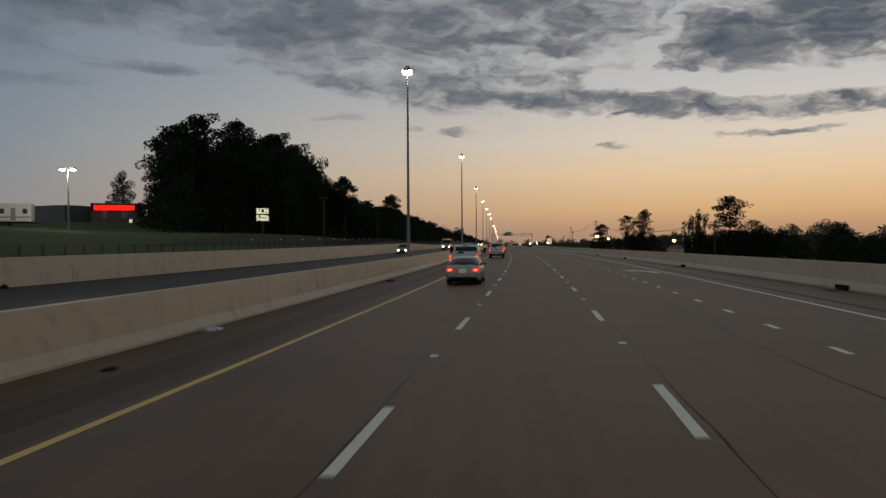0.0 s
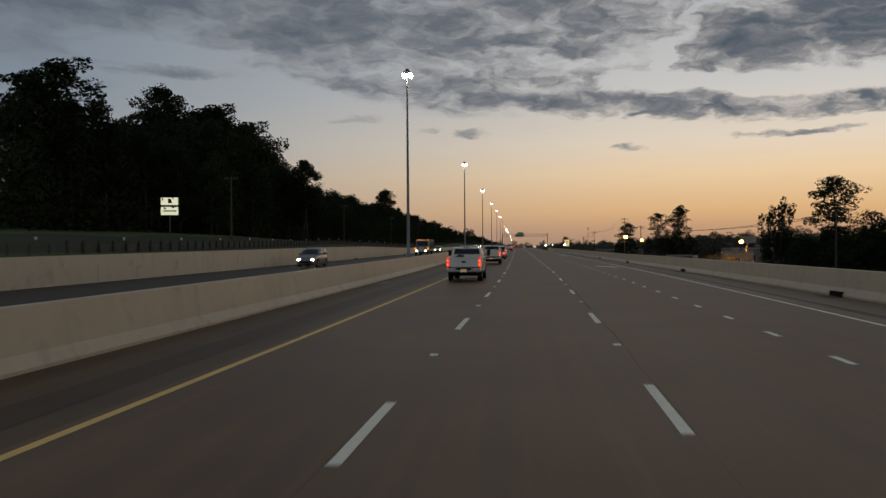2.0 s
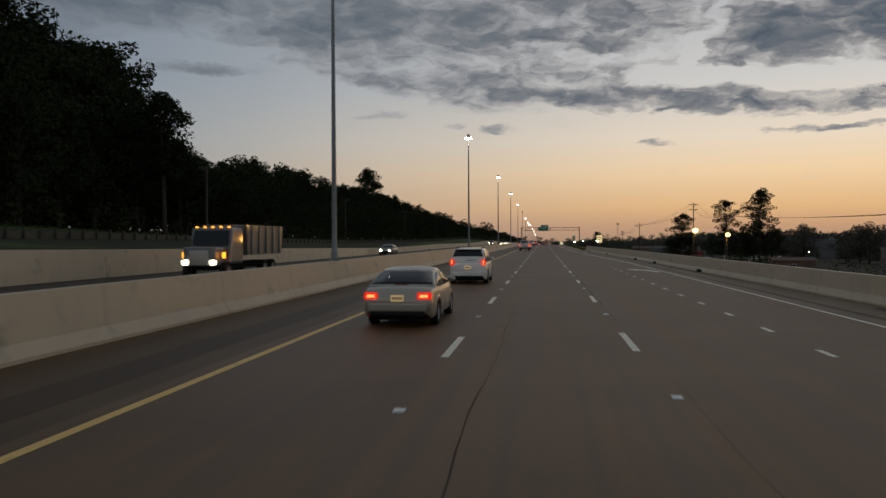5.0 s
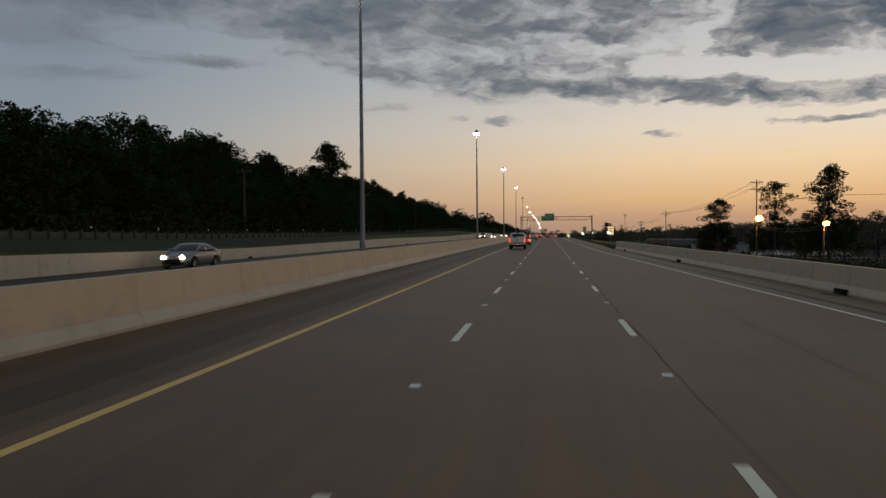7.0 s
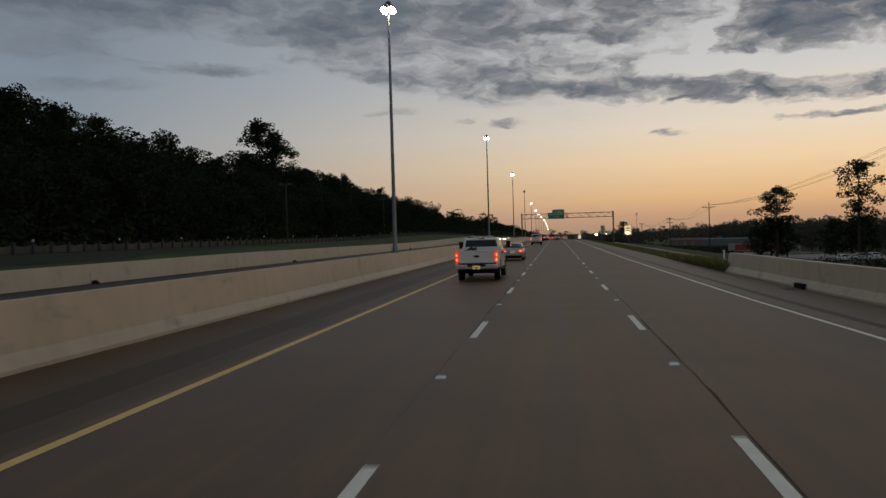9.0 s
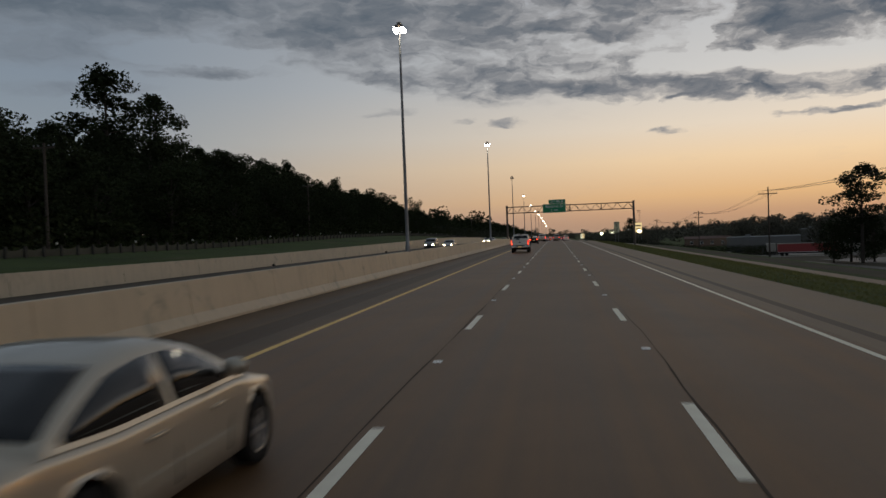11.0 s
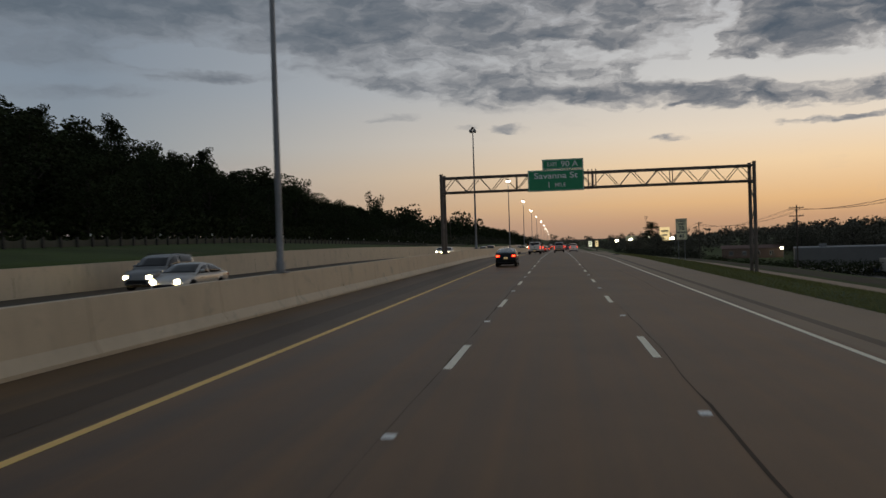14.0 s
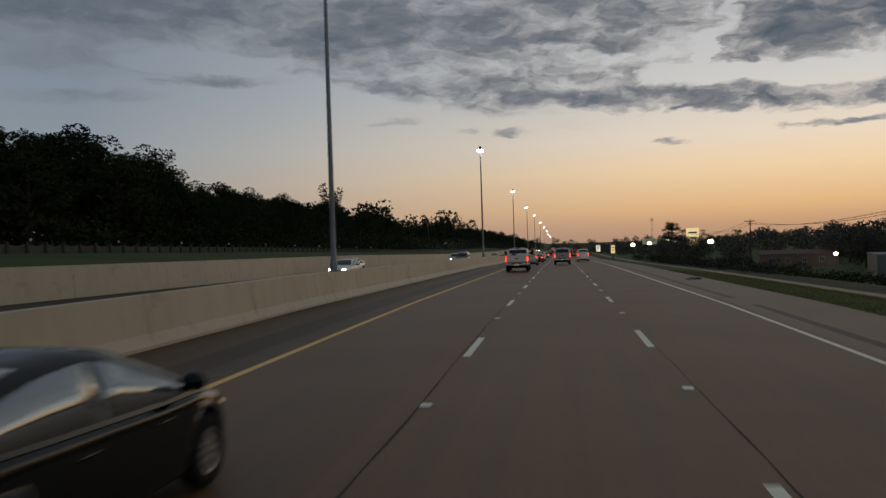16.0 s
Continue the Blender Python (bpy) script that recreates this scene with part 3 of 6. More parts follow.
def gantry():
    s, ul, ur, top, low = 476.5, -7.4, 17.1, 7.42, 6.22
    g = thing("sign_gantry", "brown steel truss gantry over the road with green exit sign", "sign gantry", Matrix.Translation((0, s, 0)))
    y0, y1 = 0.0, 1.5
    for u, foot in ((ul, 1.2), (ur, -0.95)):
        for y in (y0, y1):
            bm = bmesh.new()
            rod(bm, (u, y, foot), (u, y, top + 0.25), 0.14, sides=12)
            rod(bm, (u, y, top + 0.25), (u, y, top + 0.29), 0.16, sides=12)
            box(bm, u - 0.25, u + 0.25, y - 0.25, y + 0.25, foot - 0.02, foot + 0.06, 0.01)
            part("post", bm, DARK_STEEL, g, smooth=False)
        bm = bmesh.new()
        n = 4
        for k in range(n):
            za, zb = foot + 0.4 + (low - foot - 0.6) * k / n, foot + 0.4 + (low - foot - 0.6) * (k + 1) / n
            a, b = (y0, y1) if k % 2 else (y1, y0)
            rod(bm, (u, a, za), (u, b, zb), 0.045, sides=6)
        rod(bm, (u, y0, low - 0.1), (u, y1, low - 0.1), 0.08, sides=8)
        rod(bm, (u, y0, top), (u, y1, top), 0.08, sides=8)
        part("brace", bm, DARK_STEEL, g)
    for y in (y0, y1):
        for z in (top, low):
            bm = bmesh.new()
            rod(bm, (ul - 0.1, y, z), (ur + 0.1, y, z), 0.066, sides=10)
            part("chord", bm, DARK_STEEL, g, smooth=False)
    n = 24
    for y in (y0, y1):
        for k in range(n):
            a, b = ul + (ur - ul) * k / n, ul + (ur - ul) * (k + 1) / n
            bm = bmesh.new()
            if k % 2:
                rod(bm, (a, y, top), (b, y, low), 0.028, sides=6)
            else:
                rod(bm, (a, y, low), (b, y, top), 0.028, sides=6)
            if k % 6 == 0:
                rod(bm, (a, y, low), (a, y, top), 0.036, sides=6)
            part("diagonal", bm, DARK_STEEL, g)
    for k in range(n // 2 + 1):
        a = ul + (ur - ul) * k / (n // 2)
        b = ul + (ur - ul) * min(k + 1, n // 2) / (n // 2)
        for z in (top, low):
            bm = bmesh.new()
            rod(bm, (a, y0, z), (b, y1, z), 0.03, sides=6)
            part("cross_brace", bm, DARK_STEEL, g)
    # hangers behind the panel, then the two panels
    for x in (0.2, 1.3, 2.6, 3.8, 4.45, 4.75, 5.05):
        bm = bmesh.new()
        box(bm, x - 0.04, x + 0.04, -0.2, -0.09, low - 0.2, top + 0.2)
        part("hanger", bm, DARK_STEEL, g)
    main = sign_panel(g, -0.32, 4.12, 5.98, 7.68, -0.30, GREEN, SIGN_WHITE, label="green exit direction panel with white lettering")
    tab = sign_panel(g, 0.86, 4.10, 7.70, 8.52, -0.30, GREEN, SIGN_WHITE, label="green exit number panel with white lettering")
    face = lambda x, z: Matrix.Translation((x, -0.308, z)) @ Matrix.Rotation(radians(90), 4, "X")
    lettering("Savanna St", 0.66, face(1.9, 7.2), SIGN_WHITE, main, width=3.45)
    lettering("1", 0.62, face(1.35, 6.46), SIGN_WHITE, main)
    lettering("MILE", 0.42, face(2.25, 6.46), SIGN_WHITE, main, width=0.85)
    lettering("EXIT", 0.42, face(1.65, 8.1), SIGN_WHITE, tab, width=0.8)
    lettering("90 A", 0.62, face(3.0, 8.1), SIGN_WHITE, tab, width=1.35)


gantry()


def speed_sign():
    g = thing("speed_limit_sign", "tall white speed limit sign with black lettering on two posts", "road sign", pose(15.85, 504.8, 0))
    zb = ground_z(15.85, 504.8)
    for x in (-0.35, 0.35):
        bm = bmesh.new()
        rod(bm, (x, 0.05, zb - 0.1), (x, 0.05, 3.9), 0.04, sides=8)
        part("post", bm, STEEL, g)
    p = sign_panel(g, -0.62, 0.62, 1.6, 4.02, -0.06, SIGN_CREAM, SIGN_BLACK)
    face = lambda z: Matrix.Translation((0, -0.068, z)) @ Matrix.Rotation(radians(90), 4, "X")
    for text, size, z, w in (("SPEED", 0.34, 3.72, 0.9), ("LIMIT", 0.34, 3.38, 0.75), ("70", 0.62, 2.9, 0.62), ("MINIMUM", 0.28, 2.42, 0.95), ("40", 0.56, 2.0, 0.58)):
        lettering(text, size, face(z), SIGN_BLACK, p, width=w)


speed_sign()

# ---- trees ----
def leaf_cloud(bm, centre, radii, count, size, rng, flat=0.0):
    """Loose sprays of leaves through an ellipsoid."""
    c = Vector(centre)
    for _ in range(count):
        while True:
            d = Vector((rng.uniform(-1, 1), rng.uniform(-1, 1), rng.uniform(-1, 1)))
            if 0.15 < d.length < 1:
                break
        d = d.normalized() * d.length ** 0.5
        p = c + Vector((d.x * radii[0], d.y * radii[1], d.z * radii[2]))
        n = Vector((rng.gauss(0, 1), rng.gauss(0, 1), rng.gauss(0, 1) + flat)).normalized()
        t = n.orthogonal().normalized()
        t = Matrix.Rotation(rng.uniform(0, math.tau), 3, n) @ t
        b = n.cross(t)
        r = size * rng.uniform(0.6, 1.4)
        w = r * rng.uniform(0.35, 0.7)
        q = [bm.verts.new(p + t * r * x + b * w * y + n * r * z) for x, y, z in ((-1, 0, 0), (0, -1, 0.12), (1, 0, -0.1), (0.1, 1, 0.12))]
        bm.faces.new(q)


def tree_meshes(kind, seed):
    """Trunk with limbs, and a crown of many sprays, for a tree about 20 m (pine) or 14 m (broadleaf) high."""
    rng = random.Random(seed)
    tb, cb = bmesh.new(), bmesh.new()
    if kind == "pine":
        h = 20.0
        lean = Vector((rng.uniform(-0.5, 0.5), rng.uniform(-0.5, 0.5), 0))
        pts = [Vector((0, 0, 0)), lean * 0.3 + Vector((0, 0, h * 0.45)), lean + Vector((0, 0, h * 0.95))]
        rod(tb, pts[0], pts[1], 0.28, 0.2, 8)
        rod(tb, pts[1], pts[2], 0.2, 0.05, 8)
        n = rng.randint(20, 26)
        for i in range(n):
            f = 0.42 + 0.58 * i / n
            z = h * (f + rng.uniform(-0.02, 0.02))
            reach = (3.6 * math.sin(math.pi * min(1, (f - 0.30) / 0.72)) ** 0.8 + 0.5) * rng.uniform(0.35, 1.1)
            a = i * 2.4 + rng.uniform(-0.5, 0.5)
            base = pts[1].lerp(pts[2], max(0, min(1, (f - 0.45) / 0.5)))
            tip = Vector((base.x + reach * math.cos(a), base.y + reach * math.sin(a), z + reach * 0.22))
            rod(tb, (base.x, base.y, z - 0.3), tip, 0.07, 0.02, 5)
            for k in range(rng.randint(3, 4)):
                c = base.lerp(tip, rng.uniform(0.5, 1.05))
                c.z = tip.z - (1 - rng.uniform(0.6, 1)) * 0.6
                leaf_cloud(cb, c + Vector((rng.uniform(-.9, .9), rng.uniform(-.9, .9), rng.uniform(-0.7, 0.7))), (rng.uniform(0.8, 1.4), rng.uniform(0.8, 1.4), rng.uniform(0.5, 0.95)), 52, 0.21, rng, 0.3)
        leaf_cloud(cb, pts[2] + Vector((0, 0, 0.4)), (1.0, 1.0, 0.9), 70, 0.3, rng)
        for k in range(5):
            a = rng.uniform(0, math.tau)
            z = h * rng.uniform(0.28, 0.48)
            rod(tb, (0, 0, z), (1.2 * math.cos(a), 1.2 * math.sin(a), z + 0.2), 0.04, 0.015, 5)
    elif kind == "broad":
        h = 14.0
        rod(tb, (0, 0, 0), (0.1, 0.1, h * 0.35), 0.3, 0.22, 8)
        n = rng.randint(15, 19)
        for i in range(n):
            a = i * 2.4 + rng.uniform(-0.4, 0.4)
            f = i / n
            z = h * (0.14 + 0.78 * f)
            reach = 4.0 * math.sin(math.pi * (0.3 + 0.62 * f)) * rng.uniform(0.6, 1.1)
            tip = Vector((reach * math.cos(a), reach * math.sin(a), z))
            rod(tb, (0.1, 0.1, h * (0.1 + 0.5 * f)), tip, 0.11, 0.03, 5)
            for k in range(3):
                c = tip + Vector((rng.uniform(-1, 1), rng.uniform(-1, 1), rng.uniform(-0.6, 0.9)))
                leaf_cloud(cb, c, (rng.uniform(1.0, 1.7), rng.uniform(1.0, 1.7), rng.uniform(0.7, 1.3)), 92, 0.19, rng)
        rod(tb, (0.1, 0.1, h * 0.35), (0.0, 0.2, h * 0.92), 0.2, 0.03, 6)
        leaf_cloud(cb, (0, 0, h * 0.52), (2.9, 2.9, 5.0), 520, 0.32, rng)
        leaf_cloud(cb, (0, 0.2, h * 0.95), (1.2, 1.2, 1.0), 130, 0.19, rng)
    else:  # slender, steep-limbed
        h = 13.0
        for j in range(3):
            a = j * 2.1 + rng.uniform(0, 1)
            topx, topy = 1.3 * math.cos(a), 1.3 * math.sin(a)
            hh = h * rng.uniform(0.8, 1.0)
            rod(tb, (0.1 * math.cos(a), 0.1 * math.sin(a), 0), (topx, topy, hh), 0.16, 0.03, 6)
            for i in range(13):
                f = rng.uniform(0.3, 1.0)
                c = Vector((topx * f + rng.uniform(-.6, .6), topy * f + rng.uniform(-.6, .6), hh * f))
                leaf_cloud(cb, c, (0.7, 0.7, 1.0), 34, 0.22, rng)
    return finish("trunk", tb, BARK), finish("crown", cb, PINE if kind == "pine" else LEAF)


TREES = {(k, i): tree_meshes(k, 10 * i + len(k)) for k, c in (("pine", 5), ("broad", 5), ("slender", 2)) for i in range(c)}
tree_rng = random.Random(7)


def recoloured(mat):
    """The broadleaf crowns again, in a leaf colour paled to stand for haze."""
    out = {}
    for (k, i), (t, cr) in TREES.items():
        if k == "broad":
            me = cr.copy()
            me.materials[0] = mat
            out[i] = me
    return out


HAZED_CROWNS = recoloured(HAZED_LEAF)


def plant(kind, u, s, height, label="", spread=1.0, variant=None, group="", leaf=None):
    """A tree of that height standing on the ground at (u, s)."""
    v = tree_rng.randrange(2 if kind == "slender" else 5) if variant is None else variant
    trunk, crown = TREES[(kind, v)]
    if leaf:
        crown = leaf[v]
    base = {"pine": 20.0, "broad": 14.0, "slender": 13.0}[kind]
    k = height / base
    name = {"pine": "pine_tree", "broad": "broadleaf_tree", "slender": "slender_tree"}[kind]
    label = label or {"pine": "tall dark pine with a clumped crown on a bare trunk", "broad": "dark leafy broadleaf tree at the edge of the wood", "slender": "slender upright tree with thin leafy limbs"}[kind]
    t = thing(name, label, "tree", Matrix.Translation(P(u, s, ground_z(u, s) - 0.1)) @ Matrix.Rotation(tree_rng.uniform(0, math.tau), 4, "Z") @ Matrix.Diagonal((k * spread, k * spread, k, 1)), group)
    for nm, me in (("trunk", trunk), ("crown", crown)):
        o = new(nm, me)
        o.parent = t
    return t


def skyline(s):
    """Height above the road of the tops of the wood's front edge."""
    return lerp(s, ((110, 22.5), (145, 25), (190, 25.5), (235, 25), (254, 20), (268, 17), (285, 16.5), (300, 15.8), (330, 16.8), (346, 18.6), (385, 18), (440, 18.5), (505, 17.8), (535, 18.7), (562, 18.7), (590, 14.5), (610, 13.5), (700, 13.5), (900, 12)))


# the wood on the bank beside the oncoming carriageway: tall first, lower further on
def tall_top(s):
    return lerp(s, ((130, 19), (150, 23), (175, 24), (200, 25), (222, 28.5), (244, 32.5), (266, 34), (288, 32.5), (300, 24), (327, 22)))


s = 122.0
while s < 288:
    for row, u0 in enumerate((-63, -70, -78, -88)):
        u = u0 + tree_rng.uniform(-2.5, 2.5)
        ss = s + tree_rng.uniform(-3, 3)
        if ss < 2.05 * (abs(u) - 1.5) + 5 or (ss < 206 and u > -70) or ss > 180 + (abs(u) + 2) / 0.765:
            continue
        hgt = tall_top(ss) * (abs(u) + 2) / 67.0 * (tree_rng.uniform(0.62, 0.85) if row == 0 else tree_rng.uniform(0.82, 1.0)) - ground_z(u, ss)
        kind = "pine" if row and tree_rng.random() < 0.3 else "broad"
        plant(kind, u, ss, hgt, spread=0.86 if kind == "broad" else 1.25, group="wood on the bank")
    s += 6.4
s = 254.0
while s < 705:
    for row, u0 in enumerate((-46, -54, -63, -75)):
        u = u0 + tree_rng.uniform(-3, 3) - lerp(s, ((262, 4), (300, 0)))
        ss = s + tree_rng.uniform(-3, 3) + row * 2
        if s < 262 and row < 1:
            continue
        want = skyline(ss) * (abs(u) + 2) / 57.0
        hgt = (want - ground_z(u, ss)) * (tree_rng.uniform(0.6, 0.85) if row == 0 else tree_rng.uniform(0.76, 1.02))
        kind = "pine" if row and tree_rng.random() < 0.3 else "broad"
        plant(kind, u, ss, hgt, spread=1.3 if kind == "broad" else 1.05, group="wood on the bank")
    s += 7.2
# single trees that stand above the wood
plant("pine", -74.5, 175, 28.0, "tall spreading pine above the edge of the wood", 1.35, 1)
plant("broad", -127, 241, 18.5, "lower leafy tree behind the store on the hill", 0.8, 1)
plant("broad", -118, 247, 16.0, "lower leafy tree behind the store on the hill", 1.0, 3)
plant("pine", -77, 171, 24.5, "tall spreading pine above the edge of the wood", 1.4, 2)
plant("pine", -55, 255, 21.5, "tall open pine rising over the wood", 1.15, 1)
plant("pine", -57, 259, 21.0, "tall open pine rising over the wood", 1.1, 4)
plant("pine", -64, 431.5, 25.5, "pair of tall pines rising over the wood", 1.2, 4)
plant("pine", -69, 456, 26.0, "pair of tall pines rising over the wood", 1.15, 1)
plant("slender", -66, 699, 19.5, "bare-limbed tree with thin twigs over the wood", 1.3, 0)

# ---- vehicles: x to the right, y forward from the rear bumper, z up from the road ----
def paint(name, colour, metal=0.0, rough=0.32, coat=0.6):
    return material(name, colour, rough, metal, vary=0.05, scale=0.8, fine=6.0, coat=coat, second=(tuple(c * 0.62 + 0.004 for c in colour), 1.6, 0.66))


RUBBER = material("tyre_rubber", (0.016, 0.015, 0.015), 0.9, vary=0.2, spec=0.2)
RIM = material("alloy_rim", (0.42, 0.42, 0.42), 0.35, 0.8, vary=0.1)
CHROME = material("chrome", (0.6, 0.6, 0.6), 0.18, 1.0, vary=0.05)
BLACK_TRIM = material("black_trim", (0.011, 0.011, 0.012), 0.6, vary=0.15, spec=0.25)
CAR_GLASS = material("tinted_glass", (0.006, 0.007, 0.008), 0.06, vary=0.05, spec=0.5)
FILM_GLASS = material("reflective_window_film", (0.34, 0.37, 0.37), 0.09, 0.75, vary=0.05)
HEADLAMP_DIM = glowing("dimmed_headlamp", (1.0, 0.78, 0.34), 0.7)
PLATE = material("number_plate", (0.9, 0.74, 0.40), 0.5, vary=0.05)
PLATE_BAR = material("plate_bar", (0.10, 0.10, 0.16), 0.5)
RED_LENS = material("red_lens", (0.25, 0.012, 0.01), 0.2, vary=0.1)
AMBER_LENS = material("amber_lens", (0.42, 0.20, 0.06), 0.25, vary=0.1)
CLEAR_LENS = material("clear_lens", (0.55, 0.55, 0.52), 0.12, vary=0.05)
UNDER = material("underbody", (0.012, 0.011, 0.01), 0.9, spec=0.15)


def arch(yc, r, z0, n=9):
    """Points of a wheel opening, rear to front."""
    return [(yc - r * math.cos(math.pi * i / (n - 1)), max(z0, z0 + r * 0.98 * math.sin(math.pi * i / (n - 1)))) for i in range(n)]


def hull(outline, half, z0, z1, tuck=0.0, flare=None, bevel=0.04, nose=None):
    """Extrude a side outline (y, z) across the car; narrower by tuck towards the top, and at the ends by nose."""
    bm = bmesh.new()
    y_lo, y_hi = min(p[0] for p in outline), max(p[0] for p in outline)

    def wide(y, z):
        w = half * (1 - tuck * max(0.0, min(1.0, (z - z0) / (z1 - z0))))
        if nose:
            for end, depth, amount in nose:
                d = abs(y - (y_lo if end < 0 else y_hi)) / depth
                if d < 1:
                    w -= amount * (1 - d) ** 2
        return w
    left = [bm.verts.new((-wide(y, z), y, z)) for y, z in outline]
    right = [bm.verts.new((wide(y, z), y, z)) for y, z in outline]
    fl = bm.faces.new(left)
    fr = bm.faces.new(right[::-1])
    n = len(outline)
    for i in range(n):
        j = (i + 1) % n
        bm.faces.new((left[j], left[i], right[i], right[j]))
    rim = [e for e in fl.edges] + [e for e in fr.edges]
    bmesh.ops.recalc_face_normals(bm, faces=bm.faces)
    if bevel:
        bmesh.ops.bevel(bm, geom=rim, offset=bevel, segments=3, affect="EDGES", profile=0.6, clamp_overlap=True)
    bmesh.ops.triangulate(bm, faces=[f for f in bm.faces if len(f.verts) > 4])
    return bm


def plate_on(points, thick=0.012):
    """A thin pane through coplanar corners, given in turn."""
    bm = bmesh.new()
    pts = [Vector(p) for p in points]
    nrm = (pts[1] - pts[0]).cross(pts[2] - pts[0]).normalized()
    a = [bm.verts.new(p + nrm * thick) for p in pts]
    b = [bm.verts.new(p - nrm * thick) for p in pts]
    bm.faces.new(a)
    bm.faces.new(b[::-1])
    n = len(pts)
    for i in range(n):
        j = (i + 1) % n
        bm.faces.new((a[j], a[i], b[i], b[j]))
    bmesh.ops.recalc_face_normals(bm, faces=bm.faces)
    return bm


def wheel(car, x, y, r, width, spokes=6):
    side = 1 if x > 0 else -1
    m = Matrix.Translation((x, y, r)) @ Matrix.Rotation(radians(90) * side, 4, "Y")
    bm = bmesh.new()
    w = width / 2
    lathe(bm, [(r * 0.62, -w), (r * 0.94, -w), (r, -w * 0.72), (r, w * 0.72), (r * 0.94, w), (r * 0.64, w), (r * 0.62, w * 0.7), (r * 0.62, -w)], 28, m)
    tyre = part("wheel", bm, RUBBER, car, smooth=True)
    bm = bmesh.new()
    lathe(bm, [(r * 0.63, w * 0.55), (r * 0.63, w * 0.95), (r * 0.57, w * 0.9), (r * 0.54, w * 0.3), (r * 0.2, w * 0.2), (0.0, w * 0.2)], 28, m)
    for k in range(spokes):
        a = k * math.tau / spokes
        q = m @ Matrix.Rotation(a, 4, "Z")
        box(bm, -r * 0.075, r * 0.075, r * 0.1, r * 0.58, w * 0.25, w * 0.8, 0.0, q)
    lathe(bm, [(0.0, w * 0.95), (r * 0.13, w * 0.9), (r * 0.16, w * 0.3)], 12, m)
    part("rim", bm, RIM, tyre)


def seam(car, pts, name="door_seam"):
    bm = bmesh.new()
    for a, b in zip(pts, pts[1:]):
        rod(bm, a, b, 0.006, sides=4)
    part(name, bm, BLACK_TRIM, car)


def side_panes(car, cabin_w, zb, zt, tuck, panes, glass):
    """Side windows laid on the sloping cabin sides."""
    def xs(z):
        return cabin_w * (1 - tuck * (z - zb) / (zt - zb)) + 0.004
    for sgn in (-1, 1):
        for pane in panes:
            pts = [(sgn * xs(z), y, z) for y, z in pane]
            part("side_window", plate_on(pts, 0.006), glass, car)


def add_plate(car, y, z, w=0.32, h=0.16, facing=-1, lit=True):
    bm = bmesh.new()
    box(bm, -w / 2, w / 2, y - 0.012, y + 0.012, z - h / 2, z + h / 2, 0.006)
    pl = part("number_plate", bm, PLATE_GLOW if lit else PLATE, car)
    bm = bmesh.new()
    for k in range(5):
        x = -w * 0.32 + k * w * 0.16
        box(bm, x - w * 0.05, x + w * 0.05, y + facing * 0.014 - 0.002, y + facing * 0.014 + 0.002, z - h * 0.22, z + h * 0.18)
    part("plate_bar", bm, PLATE_BAR, pl)


CARS = {
    "sedan": dict(L=4.8, w=0.91, belt=0.93, r=0.33, ax=(1.03, 3.84), plate=(-0.03, 0.74), tail=(0.70, 0.88), glass=(0.62, 1.5, 2.55, 3.5),
                  deck=((0, 0.82), (0.10, 0.97), (0.5, 1.0), (1.4, 0.95), (3.4, 0.96), (4.3, 0.80), (4.66, 0.68), (4.8, 0.5)),
                  roof=((0.5, 0.96), (1.0, 1.2), (1.5, 1.38), (2.0, 1.44), (2.45, 1.43), (2.85, 1.32), (3.6, 0.94))),
    "liftback": dict(L=4.5, w=0.88, belt=0.93, r=0.33, ax=(0.92, 3.62), plate=(-0.03, 0.72), tail=(0.78, 0.98), glass=(0.3, 1.4, 2.15, 3.55),
                     deck=((0, 0.8), (0.08, 1.0), (0.5, 1.02), (1.4, 0.98), (2.9, 0.93), (3.5, 0.93), (4.1, 0.80), (4.36, 0.69), (4.5, 0.52)),
                     roof=((0.12, 1.0), (0.5, 1.2), (1.0, 1.37), (1.5, 1.46), (1.95, 1.49), (2.3, 1.45), (2.8, 1.26), (3.65, 0.90))),
    "suv": dict(L=4.75, w=0.95, belt=1.05, r=0.37, ax=(0.98, 3.80), plate=(-0.05, 0.82), tail=(0.92, 1.22), glass=(0.12, 0.55, 2.75, 3.45),
                deck=((0, 0.9), (0.05, 1.06), (0.6, 1.08), (3.4, 1.08), (4.2, 1.0), (4.6, 0.86), (4.75, 0.6)),
                roof=((0.06, 1.05), (0.2, 1.42), (0.36, 1.68), (0.7, 1.75), (1.7, 1.77), (2.5, 1.74), (2.9, 1.58), (3.55, 1.06))),
    "van": dict(L=5.1, w=0.99, belt=1.08, r=0.35, ax=(1.0, 4.05), plate=(-0.05, 0.8), tail=(0.95, 1.35), glass=(0.1, 0.34, 3.2, 4.1),
                deck=((0, 0.95), (0.05, 1.08), (0.6, 1.1), (4.0, 1.06), (4.6, 0.95), (4.95, 0.8), (5.1, 0.55)),
                roof=((0.05, 1.08), (0.12, 1.5), (0.24, 1.84), (0.5, 1.93), (1.7, 1.95), (2.9, 1.93), (3.3, 1.76), (4.2, 1.06))),
}


